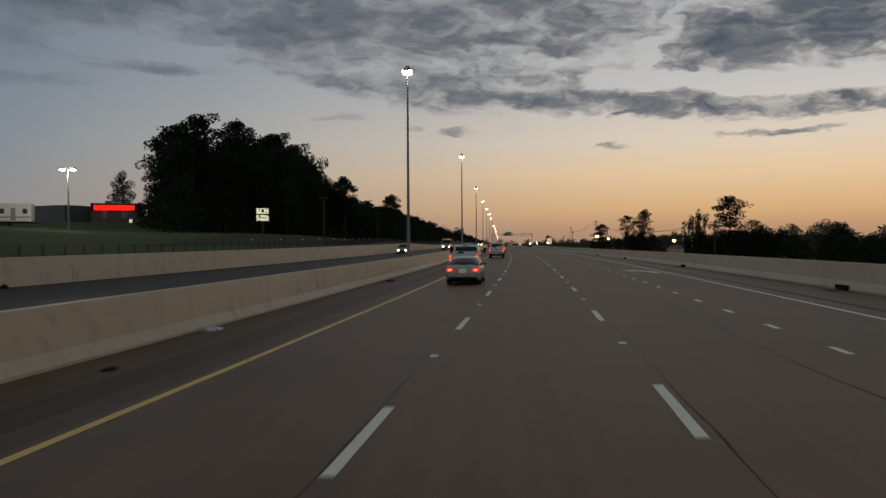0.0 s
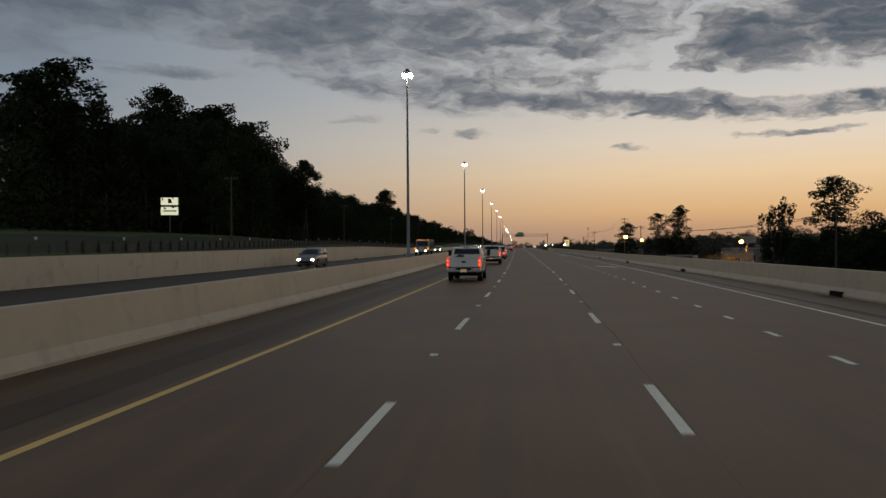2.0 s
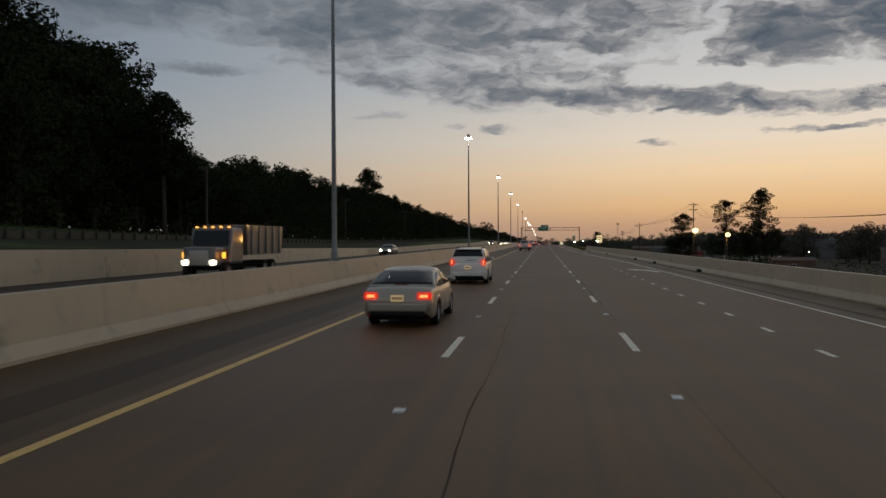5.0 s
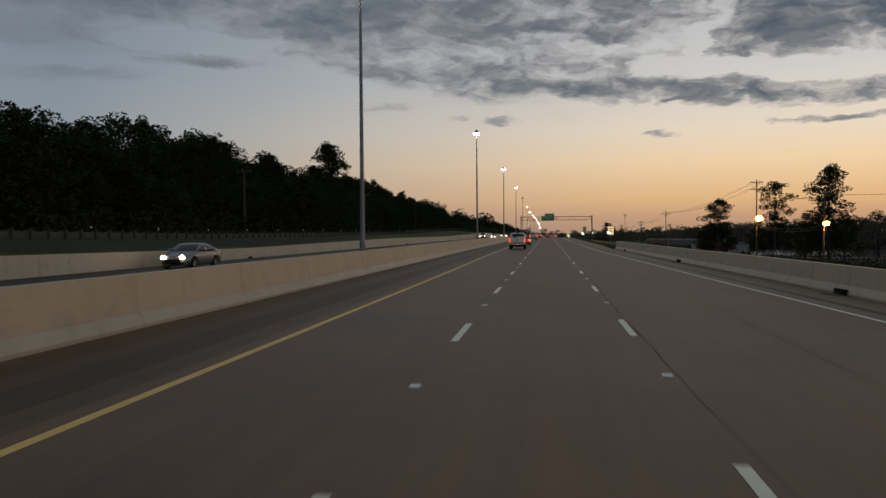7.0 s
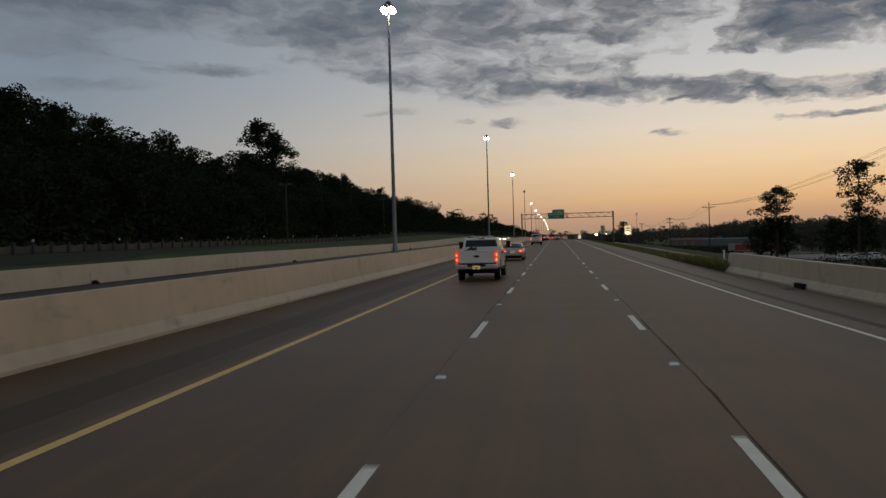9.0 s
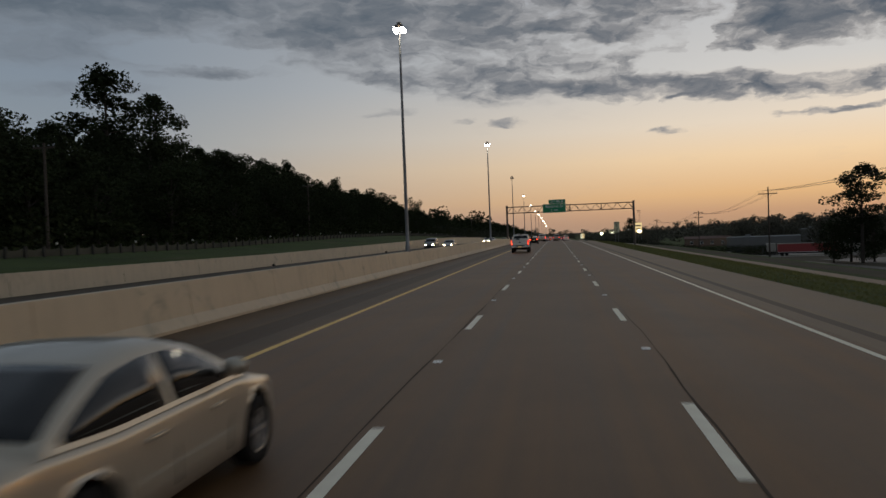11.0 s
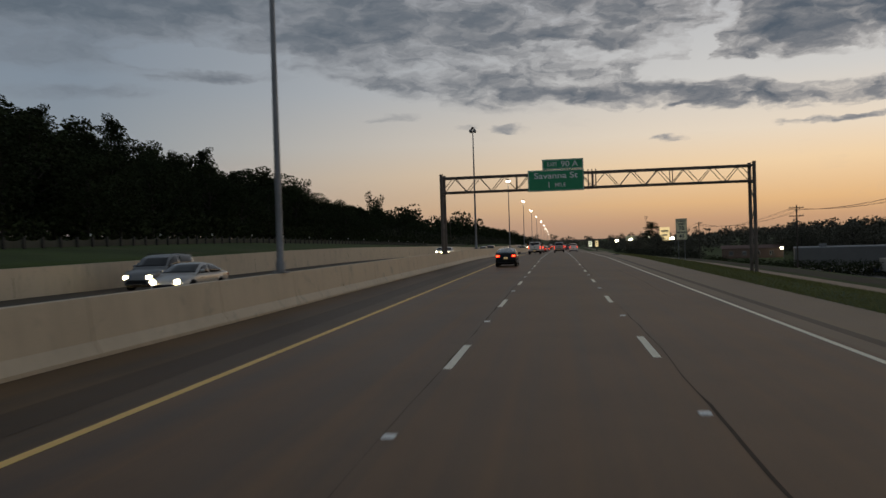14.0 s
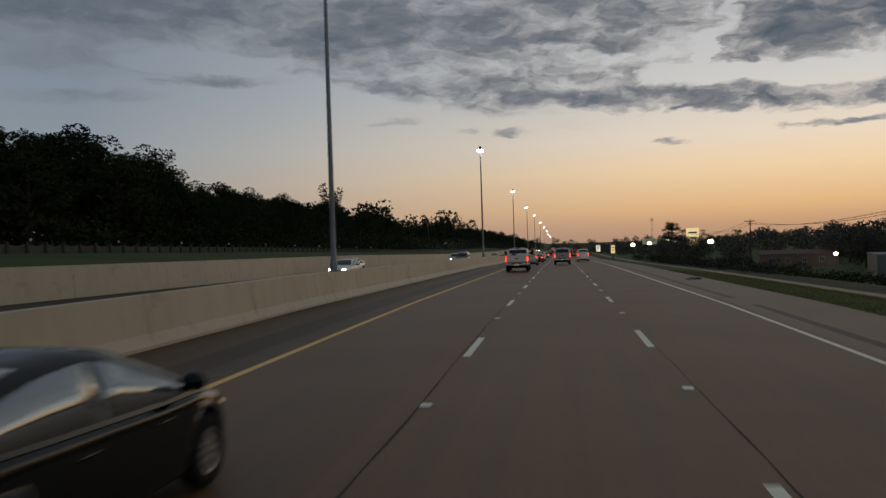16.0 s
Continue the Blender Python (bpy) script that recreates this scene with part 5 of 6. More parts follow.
def dump_truck(u, s):
    """Oncoming heavy truck: square cab with a row of amber roof lamps, long tipping body."""
    m = Matrix.Translation(P(u, s, oncoming_z(u, s))) @ Matrix.Rotation(heading(s) + math.pi, 4, "Z") @ Matrix.Translation((0, -8.6, 0))
    t = thing("dump_truck", "oncoming dark dump truck with a row of amber roof lamps", "truck", m, "oncoming traffic")
    bm = bmesh.new()
    box(bm, -1.1, 1.1, 5.6, 7.3, 0.9, 2.75, 0.12)
    for v in bm.verts:
        if v.co.z > 1.9 and v.co.y > 7:
            v.co.y -= 0.25
    part("cab", bm, GREY_PAINT, t)
    bm = bmesh.new()
    box(bm, -0.85, 0.85, 7.25, 8.6, 0.8, 1.75, 0.1)
    part("bonnet", bm, GREY_PAINT, t)
    bm = bmesh.new()
    box(bm, -0.5, 0.5, 8.58, 8.64, 0.85, 1.6, 0.02)
    part("grille", bm, CHROME, t)
    part("windscreen", plate_on([(-0.95, 7.33, 1.85), (0.95, 7.33, 1.85), (0.92, 7.08, 2.6), (-0.92, 7.08, 2.6)], 0.012), CAR_GLASS, t)
    bm = bmesh.new()
    vs = [bm.verts.new(p) for p in ((-1.2, 0.0, 1.3), (1.2, 0.0, 1.3), (1.2, 5.3, 1.3), (-1.2, 5.3, 1.3), (-1.25, -0.2, 2.9), (1.25, -0.2, 2.9), (1.25, 5.5, 2.9), (-1.25, 5.5, 2.9))]
    for f in ((0, 1, 2, 3), (0, 1, 5, 4), (1, 2, 6, 5), (2, 3, 7, 6), (3, 0, 4, 7)):
        bm.faces.new([vs[i] for i in f])
    bmesh.ops.recalc_face_normals(bm, faces=bm.faces)
    bmesh.ops.solidify(bm, geom=list(bm.faces), thickness=0.06)
    part("tipping_body", bm, GREY_PAINT, t)
    for x in (-1, 1):
        for k in range(5):
            bm = bmesh.new()
            box(bm, x * 1.25 - 0.05, x * 1.25 + 0.05, 0.4 + k * 1.1, 0.5 + k * 1.1, 1.35, 2.88)
            part("body_rib", bm, GREY_PAINT, t)
        for y in (1.2, 2.5, 7.6):
            wheel(t, x * 0.98, y, 0.5, 0.32)
        bm = bmesh.new()
        box(bm, x * 0.72 - 0.14, x * 0.72 + 0.14, 8.56, 8.66, 0.9, 1.1, 0.02)
        part("headlight", bm, HEADLAMP, t)
        bm = bmesh.new()
        box(bm, x * 1.05 - 0.08, x * 1.05 + 0.08, 8.0, 8.1, 1.2, 1.5, 0.02)
        part("turn_lamp", bm, MARKER_AMBER, t)
    for k in range(5):
        bm = bmesh.new()
        box(bm, -0.86 + 0.43 * k - 0.06, -0.86 + 0.43 * k + 0.06, 6.9, 7.0, 2.74, 2.82, 0.01)
        part("roof_lamp", bm, MARKER_AMBER, t)
    bm = bmesh.new()
    box(bm, -0.45, 0.45, 0.2, 8.3, 0.6, 0.95)
    part("chassis", bm, UNDER, t)


# same direction
PICKUP_LABEL = "white crew-cab pickup truck with lit tail lights and a loaded bed"
for u, s in ((-2.75, 46.0), (-2.0, 98.2), (-1.95, 135.5), (-1.9, 300.0), (-1.95, 410.2), (-1.9, 540.0)):
    pickup(u, s, WHITE_PAINT, PICKUP_LABEL)
saloon("sedan", "silver sedan with lit tail lights in the inner lane", "car", -1.7, 32.6, GOLD_PAINT)
saloon("sedan", "silver sedan with lit tail lights in the inner lane", "car", -1.75, 163.0, GOLD_PAINT)
saloon("sport_utility", "white sport utility with dark rear window and lit tail lights", "car", -1.85, 182.0, WHITE_PAINT, style="suv")
saloon("sedan", "silver sedan with lit tail lights in the inner lane", "car", -1.75, 327.0, GOLD_PAINT)
saloon("hatchback", "dark glossy hatchback in the inner lane beside the median", "car", -2.27, 475.88, DARK_PAINT, style="liftback", glass=FILM_GLASS)
pickup(2.1, 569.3, SILVER_PAINT, "silver pickup truck with lit tail lights, far ahead", loaded=False)
saloon("minivan", "white van with lit tail lights, far ahead", "van", 5.5, 600.0, WHITE_PAINT, style="van")
for u, s, mat, style, lab in ((-1.8, 566.0, SILVER_PAINT, "suv", "silver sport utility with lit tail lights"), (-1.7, 594.0, RED_PAINT, "sedan", "dark red sedan with lit tail lights"), (-1.9, 622.0, WHITE_PAINT, "suv", "white sport utility with lit tail lights"),
                             (1.9, 652.0, DARK_PAINT, "suv", "dark sport utility with lit tail lights"), (-1.8, 664.0, GREY_PAINT, "sedan", "grey sedan with lit tail lights"), (5.4, 690.0, BLUE_PAINT, "suv", "blue sport utility with lit tail lights"),
                             (1.8, 724.0, RED_PAINT, "sedan", "red sedan with lit tail lights"), (-1.8, 738.0, DARK_PAINT, "sedan", "dark sedan with lit tail lights"), (5.5, 770.0, WHITE_PAINT, "van", "white van with lit tail lights"), (-1.8, 812.0, SILVER_PAINT, "sedan", "silver sedan with lit tail lights"), (1.9, 840.0, GREY_PAINT, "suv", "grey sport utility with lit tail lights"), (-1.8, 872.0, WHITE_PAINT, "van", "white van with lit tail lights"), (5.4, 905.0, DARK_PAINT, "sedan", "dark sedan with lit tail lights"), (1.8, 950.0, RED_PAINT, "suv", "red sport utility with lit tail lights")):
    saloon("car" if style != "van" else "minivan", lab + " in the queue ahead", "car", u, s, mat, style=style, group="queue ahead")

# the other way
saloon("sport_utility", "dark oncoming sport utility with bright headlights", "car", -18.2, 121.8, GREY_PAINT, True, "suv", group="oncoming traffic")
dump_truck(-15.0, 180.5)
saloon("sedan", "grey oncoming sedan with bright headlights", "car", -19.0, 245.0, GREY_PAINT, True, group="oncoming traffic")
saloon("sedan", "pale oncoming sedan passing the median wall", "car", -15.1, 530.0, WHITE_PAINT, True, group="oncoming traffic")
for u, s, mat, style in ((-18.6, 449.0, GREY_PAINT, "suv"), (-15.0, 445.0, SILVER_PAINT, "sedan"), (-17.4, 540.0, WHITE_PAINT, "sedan"), (-14.4, 600.0, GREY_PAINT, "van"), (-17.8, 616.0, SILVER_PAINT, "suv"), (-14.2, 660.0, WHITE_PAINT, "sedan"), (-10.8, 690.0, GREY_PAINT, "suv"),
                         (-17.6, 705.0, DARK_PAINT, "sedan"), (-14.2, 740.0, SILVER_PAINT, "suv"), (-10.8, 775.0, WHITE_PAINT, "sedan"), (-14.4, 820.0, GREY_PAINT, "sedan"), (-10.8, 850.0, SILVER_PAINT, "suv"), (-17.4, 880.0, WHITE_PAINT, "van"), (-10.8, 915.0, GREY_PAINT, "sedan"), (-14.2, 960.0, SILVER_PAINT, "suv")):
    saloon("car", "oncoming %s with bright headlights" % {"suv": "sport utility", "sedan": "sedan", "van": "van"}[style], "car", u, s, mat, True, style, group="oncoming traffic")

# ---- brush, far woods ----
def brush(name, spots, label, category, mat, size, count, leaf):
    """Low scrub as one mass of sprays."""
    bm = bmesh.new()
    rng = random.Random(len(spots))
    for u, s, k in spots:
        z = ground_z(u, s)
        leaf_cloud(bm, P(u, s, z + size * k * 0.42), (size * k * 0.75, size * k * 0.75, size * k * 0.55), count, leaf, rng)
    return tagged(part(name, bm, mat, None), label, category, kind="stuff")


brush_rng = random.Random(21)
brush("undergrowth", [(-41.5 - lerp(s, ((195, 20), (225, 12), (262, 2), (300, 0))) + brush_rng.uniform(-3, 2.5) - (0 if s > 262 else 4), s + brush_rng.uniform(-2, 2), brush_rng.uniform(0.5, 1.3)) for s in range(207, 720, 2)], "dark scrub along the foot of the wood", "undergrowth", BUSH, 3.4, 100, 0.22)
brush("undergrowth", [(-55 - brush_rng.uniform(0, 14), s, brush_rng.uniform(0.8, 1.4)) for s in range(262, 720, 2)], "dark undergrowth between the trees of the wood", "undergrowth", BUSH, 3.8, 60, 0.34)
brush("undergrowth", [(-38 - brush_rng.uniform(0, 7), s, brush_rng.uniform(0.6, 1.3)) for s in range(610, 1150, 3)], "dark scrub along the far bank", "undergrowth", HAZED_BUSH, 4.2, 70, 0.3)
brush("undergrowth", [(-94 - brush_rng.uniform(0, 10), s, brush_rng.uniform(0.9, 1.3)) for s in range(256, 720, 2)], "dark thicket in the depths of the wood", "undergrowth", BUSH, 7.0, 70, 0.5)
under = random.Random(31)
spots = []
while len(spots) < 260:
    u, s = -66 - under.uniform(0, 26), under.uniform(124, 262)
    if s > 2.05 * (abs(u) - 1.5) + 1:
        spots.append((u, s, under.uniform(0.7, 1.5)))
brush("undergrowth", spots, "dark undergrowth beneath the tall pines", "undergrowth", BUSH, 5.5, 110, 0.34)
brush("scrub", [(brush_rng.uniform(14.3, 17.5), s, brush_rng.uniform(0.3, 0.6)) for s in range(-10, 300, 5)] + [(brush_rng.uniform(46, 60), s + brush_rng.uniform(-4, 4), brush_rng.uniform(0.7, 1.5)) for s in range(140, 420, 7)], "dark scrub below the outer barrier", "undergrowth", BUSH, 2.6, 110, 0.15)
brush("hedge", [(40 + 34 * f + brush_rng.uniform(-1, 1), 622 - 30 * f + brush_rng.uniform(-1.5, 1.5), brush_rng.uniform(0.85, 1.2)) for f in [i / 110 for i in range(111)]], "dense dark hedge before the warehouse", "hedge", BUSH, 3.4, 150, 0.17)
brush("hedge", [(24 + brush_rng.uniform(-1.5, 6), 560 + i * 1.6, brush_rng.uniform(0.5, 1.1)) for i in range(90)], "low dark scrub beyond the verge", "hedge", HAZED_BUSH, 2.0, 90, 0.15)


def blades(name, spots, label):
    """Grass: thin upright blades, each bent a little its own way."""
    rng = random.Random(len(spots))
    verts, faces = [], []
    for u, s, hgt in spots:
        p = P(u, s, ground_z(u, s) - 0.01)
        a, w = rng.uniform(0, math.tau), hgt * rng.uniform(0.07, 0.14)
        lean = Vector((rng.gauss(0, 0.3), rng.gauss(0, 0.3), 1.0)) * hgt
        side = Vector((math.cos(a), math.sin(a), 0)) * w
        n = len(verts)
        verts += [p - side, p + side, p + lean * 0.55 + side * 0.7, p + lean]
        faces.append((n, n + 1, n + 2, n + 3))
    me = bpy.data.meshes.new(name)
    me.from_pydata(verts, [], faces)
    me.materials.append(GRASS_BLADE)
    return tagged(new(name, me), label, "grass", kind="stuff")


verge = random.Random(4)
blades("verge_grass", [(10.5 + 6.6 * verge.random() ** 1.3 + verge.gauss(0, 0.06), 308 + 230 * verge.random() ** 1.1, verge.uniform(0.04, 0.13)) for i in range(120000)], "short mown grass along the road's edge")
blades("tall_grass", [(10.45 + abs(verge.gauss(0, 0.75)), 305.6 + abs(verge.gauss(0, 8.0)), verge.uniform(0.2, 0.62)) for i in range(9000)], "tall unmown grass at the end of the barrier")


def far_wood(name, spots, label, mat=None):
    bm = bmesh.new()
    rng = random.Random(len(spots) + 3)
    for u, s, hgt in spots:
        z = ground_z(u, s)
        w = hgt * 0.33
        for k in range(7):
            a, f = rng.uniform(0, math.tau), rng.uniform(0.25, 0.95)
            r = w * math.sin(math.pi * min(0.95, f)) * 0.8
            leaf_cloud(bm, P(u, s, z) + Vector((r * math.cos(a), r * math.sin(a), hgt * f)), (w * 0.6, w * 0.6, hgt * 0.16), 26, 0.09 * hgt ** 0.8, rng)
    return tagged(part(name, bm, mat or LEAF, None), label, "woods", kind="stuff")


fw = random.Random(5)
far_wood("far_wood", [(-84 - fw.uniform(0, 22), 300 + i * 2.8, fw.uniform(10, 14)) for i in range(145)], "dark depths of the wood behind its edge")
far_wood("far_wood", [(-98 - fw.uniform(0, 20) - max(0, 240 - s) * 0.5, s, fw.uniform(11, 17)) for s in range(244, 306, 1)], "dark depths of the wood behind its edge")
far_wood("far_wood", [(-44 - fw.uniform(0, 60), 705 + i * 3.6 + fw.uniform(-4, 4), fw.uniform(10, 16)) for i in range(340)], "dark woods in the distance along the road")
# woods far off take the leaf colour with haze in it
far_wood("far_wood", [(52 + fw.uniform(0, 110) ** 1.0, 790 + i * 4.6 + fw.uniform(-4, 4), fw.uniform(8, 14)) for i in range(240)], "dark woods in the distance along the road", HAZED_LEAF)
far_wood("far_wood", [(130 + fw.uniform(0, 150), 60 + i * 4.4, fw.uniform(10, 15)) for i in range(190)], "dark belt of trees behind the low ground", HAZED_LEAF)
far_wood("far_wood", [(125 + fw.uniform(0, 120), 560 + i * 3.2, fw.uniform(12, 16)) for i in range(150)], "dark belt of trees behind the warehouse", HAZED_LEAF)
far_wood("far_wood", [(fw.uniform(-900, 900), 1950 + fw.uniform(0, 400), fw.uniform(14, 24)) for i in range(220)] + [(fw.uniform(-330, 330), 1560 + fw.uniform(0, 160), fw.uniform(10, 16)) for i in range(230)], "faint far belt of trees across the horizon", HAZED_LEAF)
far_wood("far_wood", [(-190 - fw.uniform(0, 120), 40 + i * 6.0, fw.uniform(9, 14)) for i in range(110)], "dark woods behind the buildings on the hill")

# ---- trees on the low ground ----
plant("slender", 51.4, 209, 15.6, spread=0.9, variant=0)
plant("slender", 54.0, 213, 14.5, spread=0.8, variant=1)
plant("slender", 49.4, 211, 12.5, spread=0.8, variant=1)
for i in range(9):
    plant("broad", 53 + (i % 3) * 4.5 + tree_rng.uniform(-1, 1), 190 + (i // 3) * 12 + tree_rng.uniform(-3, 3), tree_rng.uniform(7.0, 9.0), "dense dark bushy tree in the roadside thicket", 1.5)
brush("lamp_bushes", [(brush_rng.uniform(46, 53), brush_rng.uniform(234, 250), brush_rng.uniform(0.8, 1.5)) for i in range(20)], "bushes lit orange beneath the yard lamp, lamplight put into their yellowish leaves", "bushes", LAMPLIT_LEAF, 3.2, 130, 0.15)
plant("pine", 57.0, 196, 18.0, "broad-crowned pine among dark scrub", 1.5, 0)
plant("broad", 61.0, 190, 11.5, spread=1.5)
for i in range(16):
    plant("broad", 63 + (i % 4) * 9 + tree_rng.uniform(-3, 3), 128 + (i // 4) * 22 + tree_rng.uniform(-6, 6), tree_rng.uniform(7.5, 10.5), "dark leafy tree in a thicket beside the road", 1.35)
plant("pine", 74.6, 418, 24.0, "tall pine with ragged clumped crown", 1.3, 3)
plant("pine", 72.5, 459, 22.6, "tall pine with ragged clumped crown", 1.25, 2)
plant("pine", 60.5, 483, 18.8, "pine with flat layered crown and bare trunk", 1.5, 4)
for u, s, hh, sp in ((56.5, 487, 9.0, 1.15), (64.5, 488, 9.5, 1.15), (60.5, 489, 11.0, 1.1), (69.0, 464, 10.0, 1.1), (75.5, 466, 11.5, 1.1), (69.5, 420, 12.0, 1.1), (78.5, 418, 12.5, 1.1), (74.0, 423, 12.5, 1.15)):
    plant("broad", u, s, hh, "dark leafy tree crowding round a pine", sp)
brush("scrub", [(brush_rng.uniform(46, 58), brush_rng.uniform(318, 352), brush_rng.uniform(0.6, 1.5)) for i in range(26)] + [(brush_rng.uniform(48, 62), brush_rng.uniform(360, 420), brush_rng.uniform(0.3, 0.7)) for i in range(40)], "dark scrub on the rough ground", "undergrowth", BUSH, 3.0, 120, 0.15)
for i in range(44):
    s = 232 + i * 12.5
    u = 97 + tree_rng.uniform(-6, 16) + (12 if 540 < s < 680 else 0)
    plant("broad", u, s, tree_rng.uniform(9.5, 13.5), "dark leafy tree in the belt beyond the low ground", 1.4, leaf=HAZED_CROWNS)
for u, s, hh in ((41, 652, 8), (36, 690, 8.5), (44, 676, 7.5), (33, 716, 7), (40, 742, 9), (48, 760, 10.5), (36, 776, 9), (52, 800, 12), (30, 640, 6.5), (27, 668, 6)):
    plant("broad", u, s, hh, "leafy tree beside the parking area", 1.3, leaf=HAZED_CROWNS)
plant("pine", 46, 792, 16.5, "pine standing above the roadside trees", 1.5, 0)

# ---- strips and yards beside the road ----
LOT = asphalt("parking_asphalt", (0.075, 0.07, 0.062), 0.25)
band("drainage_strip", 17.2, 19.4, 345, 1400, ASPHALT_WORN, 0.012, 6.0, "pale concrete drainage strip beyond the grass verge", "pavement", z=ground_z, cols=3)
EARTH = material("bare_earth", (0.068, 0.056, 0.040), 0.9, vary=0.35, scale=0.15, fine=3.0, bump=0.6, bump_scale=8.0, second=((0.05, 0.058, 0.026), 0.3, 0.52), spec=0.15)
band("rough_ground", 21.0, 46, 330, 640, EARTH, 0.015, 10.0, "dark rough ground of earth and thin grass", "ground", z=ground_z, cols=5)
wavy = lambda base, k: (lambda s: base + k * (math.sin(s * 0.061) + 0.6 * math.sin(s * 0.17 + base)))
band("rough_ground", wavy(44, 3), lambda s: wavy(100, 6)(s) + 25 * math.sin(math.pi * max(0.0, min(1.0, (s - 200) / 140)) / 2), 210, 330, EARTH, 0.015, 10.0, "dark rough ground of earth and thin grass", "ground", z=ground_z, cols=9)
band("rough_ground", 46, wavy(128, 6), 330, 640, EARTH, 0.015, 10.0, "dark rough ground of earth and thin grass", "ground", z=ground_z, cols=9)
band("parking_area", 52, 92, 420, 520, LOT, 0.03, 10.0, "grey asphalt parking yard on the low ground", "parking lot", z=ground_z, cols=6)
band("parking_area", 60, 100, 560, 650, LOT, 0.03, 10.0, "grey asphalt yard beside the warehouse", "parking lot", z=ground_z, cols=6)

# ---- posts, wires, lamps ----
def utility_pole(u, s, top, arms, label="tall wooden utility pole with cross-arms"):
    z = ground_z(u, s)
    pole = thing("utility_pole", label, "utility pole", Matrix.Translation(P(u, s, z)), "utility poles")
    h = top - z
    bm = bmesh.new()
    rod(bm, (0, 0, -0.3), (0.05, 0, h), 0.17, 0.11, 10)
    part("pole", bm, WOOD_POLE, pole)
    for dz, half in arms:
        bm = bmesh.new()
        box(bm, -half, half, -0.06, 0.06, h - dz - 0.07, h - dz + 0.07, 0.01)
        for x in (-1, 1):
            rod(bm, (x * half * 0.55, 0, h - dz), (0, 0, h - dz - half * 0.5), 0.025, sides=5)
        arm = part("cross_arm", bm, WOOD_POLE, pole)
        for x in (-0.92, -0.5, 0.5, 0.92):
            bm = bmesh.new()
            lathe(bm, [(0.0, 0.22), (0.05, 0.2), (0.07, 0.14), (0.04, 0.1), (0.07, 0.06), (0.0, 0.04)], 8, Matrix.Translation((x * half, 0, h - dz + 0.06)))
            part("insulator", bm, GLASS_DULL, arm)
    return pole


def wires(a, b, name="power_line"):
    """Sagging conductors between two cross-arms."""
    line = thing(name, "thin sagging power lines between the poles", "power line", kind="structure")
    for x in (-0.92, -0.5, 0.5, 0.92):
        p, q = Vector(a) + Vector((x * 1.5, 0, 0.2)), Vector(b) + Vector((x * 1.5, 0, 0.2))
        bm = bmesh.new()
        pts = [p.lerp(q, i / 14) - Vector((0, 0, 1.6 * 4 * (i / 14) * (1 - i / 14))) for i in range(15)]
        for c, d in zip(pts, pts[1:]):
            rod(bm, c, d, 0.018, sides=4, caps=False)
        part("conductor", bm, BLACK_TRIM, line)


RIGHT_POLES = ((44.4, 164.5, 6.6), (43.75, 329.3, 8.2), (43.0, 365.0, 12.2), (42.1, 478.0, 9.2), (42.8, 555.0, 6.7), (43.0, 650.0, 5.8), (43.0, 745.0, 5.0))
for i, (u, s, top) in enumerate(RIGHT_POLES):
    utility_pole(u, s, top, ((0.5, 1.2), (1.9, 1.2)) if i in (2, 4) else ((1.3, 1.7),) if i == 3 else ((0.4, 1.1),))
for (u, s, z), (u2, s2, z2) in zip(RIGHT_POLES, RIGHT_POLES[1:]):
    wires((u, s, z - 0.9), (u2, s2, z2 - 0.9))
for s in (165, 240, 311, 385, 457, 727):
    utility_pole(-41.5, s, ground_z(-41.5, s) + 9.5, ((0.4, 1.0),), "weathered utility pole at the foot of the wood")


def yard_lamp(u, s, z, mat, label, reach=1.4, colour=None, watts=0.0, towards=-1, size=0.44, post=True):
    g = ground_z(u, s)
    t = thing("yard_lamp", label, "lamp", Matrix.Translation(P(u, s, g)), "yard lamps")
    h = z - g
    if post:
        bm = bmesh.new()
        rod(bm, (0, 0, -0.2), (0, 0, h - 0.1), 0.11, 0.07, 8)
        part("post", bm, WOOD_POLE if colour else STEEL, t)
    bm = bmesh.new()
    rod(bm, (0, 0, h - 0.4), (towards * reach, 0, h + 0.1), 0.04, sides=6)
    part("arm", bm, STEEL, t)
    bm = bmesh.new()
    box(bm, towards * reach - 0.3, towards * reach + 0.3, -0.16, 0.16, h + 0.06, h + 0.2, 0.04)
    head = part("lamp_head", bm, DARK_STEEL, t)
    bm = bmesh.new()
    bmesh.ops.create_uvsphere(bm, u_segments=12, v_segments=8, radius=size, matrix=Matrix.Translation((towards * reach, -0.04, h - 0.06)) @ Matrix.Diagonal((1.15, 1, 0.8, 1)))
    part("bulb", bm, mat, head)
    if watts:
        li = bpy.data.lights.new("yard_light", "POINT")
        li.energy, li.color, li.shadow_soft_size = watts, colour, 0.2
        o = new("yard_light", li)
        o.location = P(u, s, z - 0.6) + Vector((towards * reach, -0.35, 0))


def service_cable(a, b, sag):
    bm = bmesh.new()
    p, q = Vector(a), Vector(b)
    pts = [p.lerp(q, i / 12) - Vector((0, 0, sag * 4 * (i / 12) * (1 - i / 12))) for i in range(13)]
    for c, d in zip(pts, pts[1:]):
        rod(bm, c, d, 0.026, sides=5, caps=False)
    return bm


cable = thing("service_cable", "pair of pale sagging service cables between the lamp posts", "cable", kind="structure")
for dz in (0.0, 0.5):
    part("cable", service_cable((43.0, 365, 3.0 + dz * 0.8), (43.6, 329.1, 2.4 + dz * 0.8), 0.8), DARK_STEEL, cable)

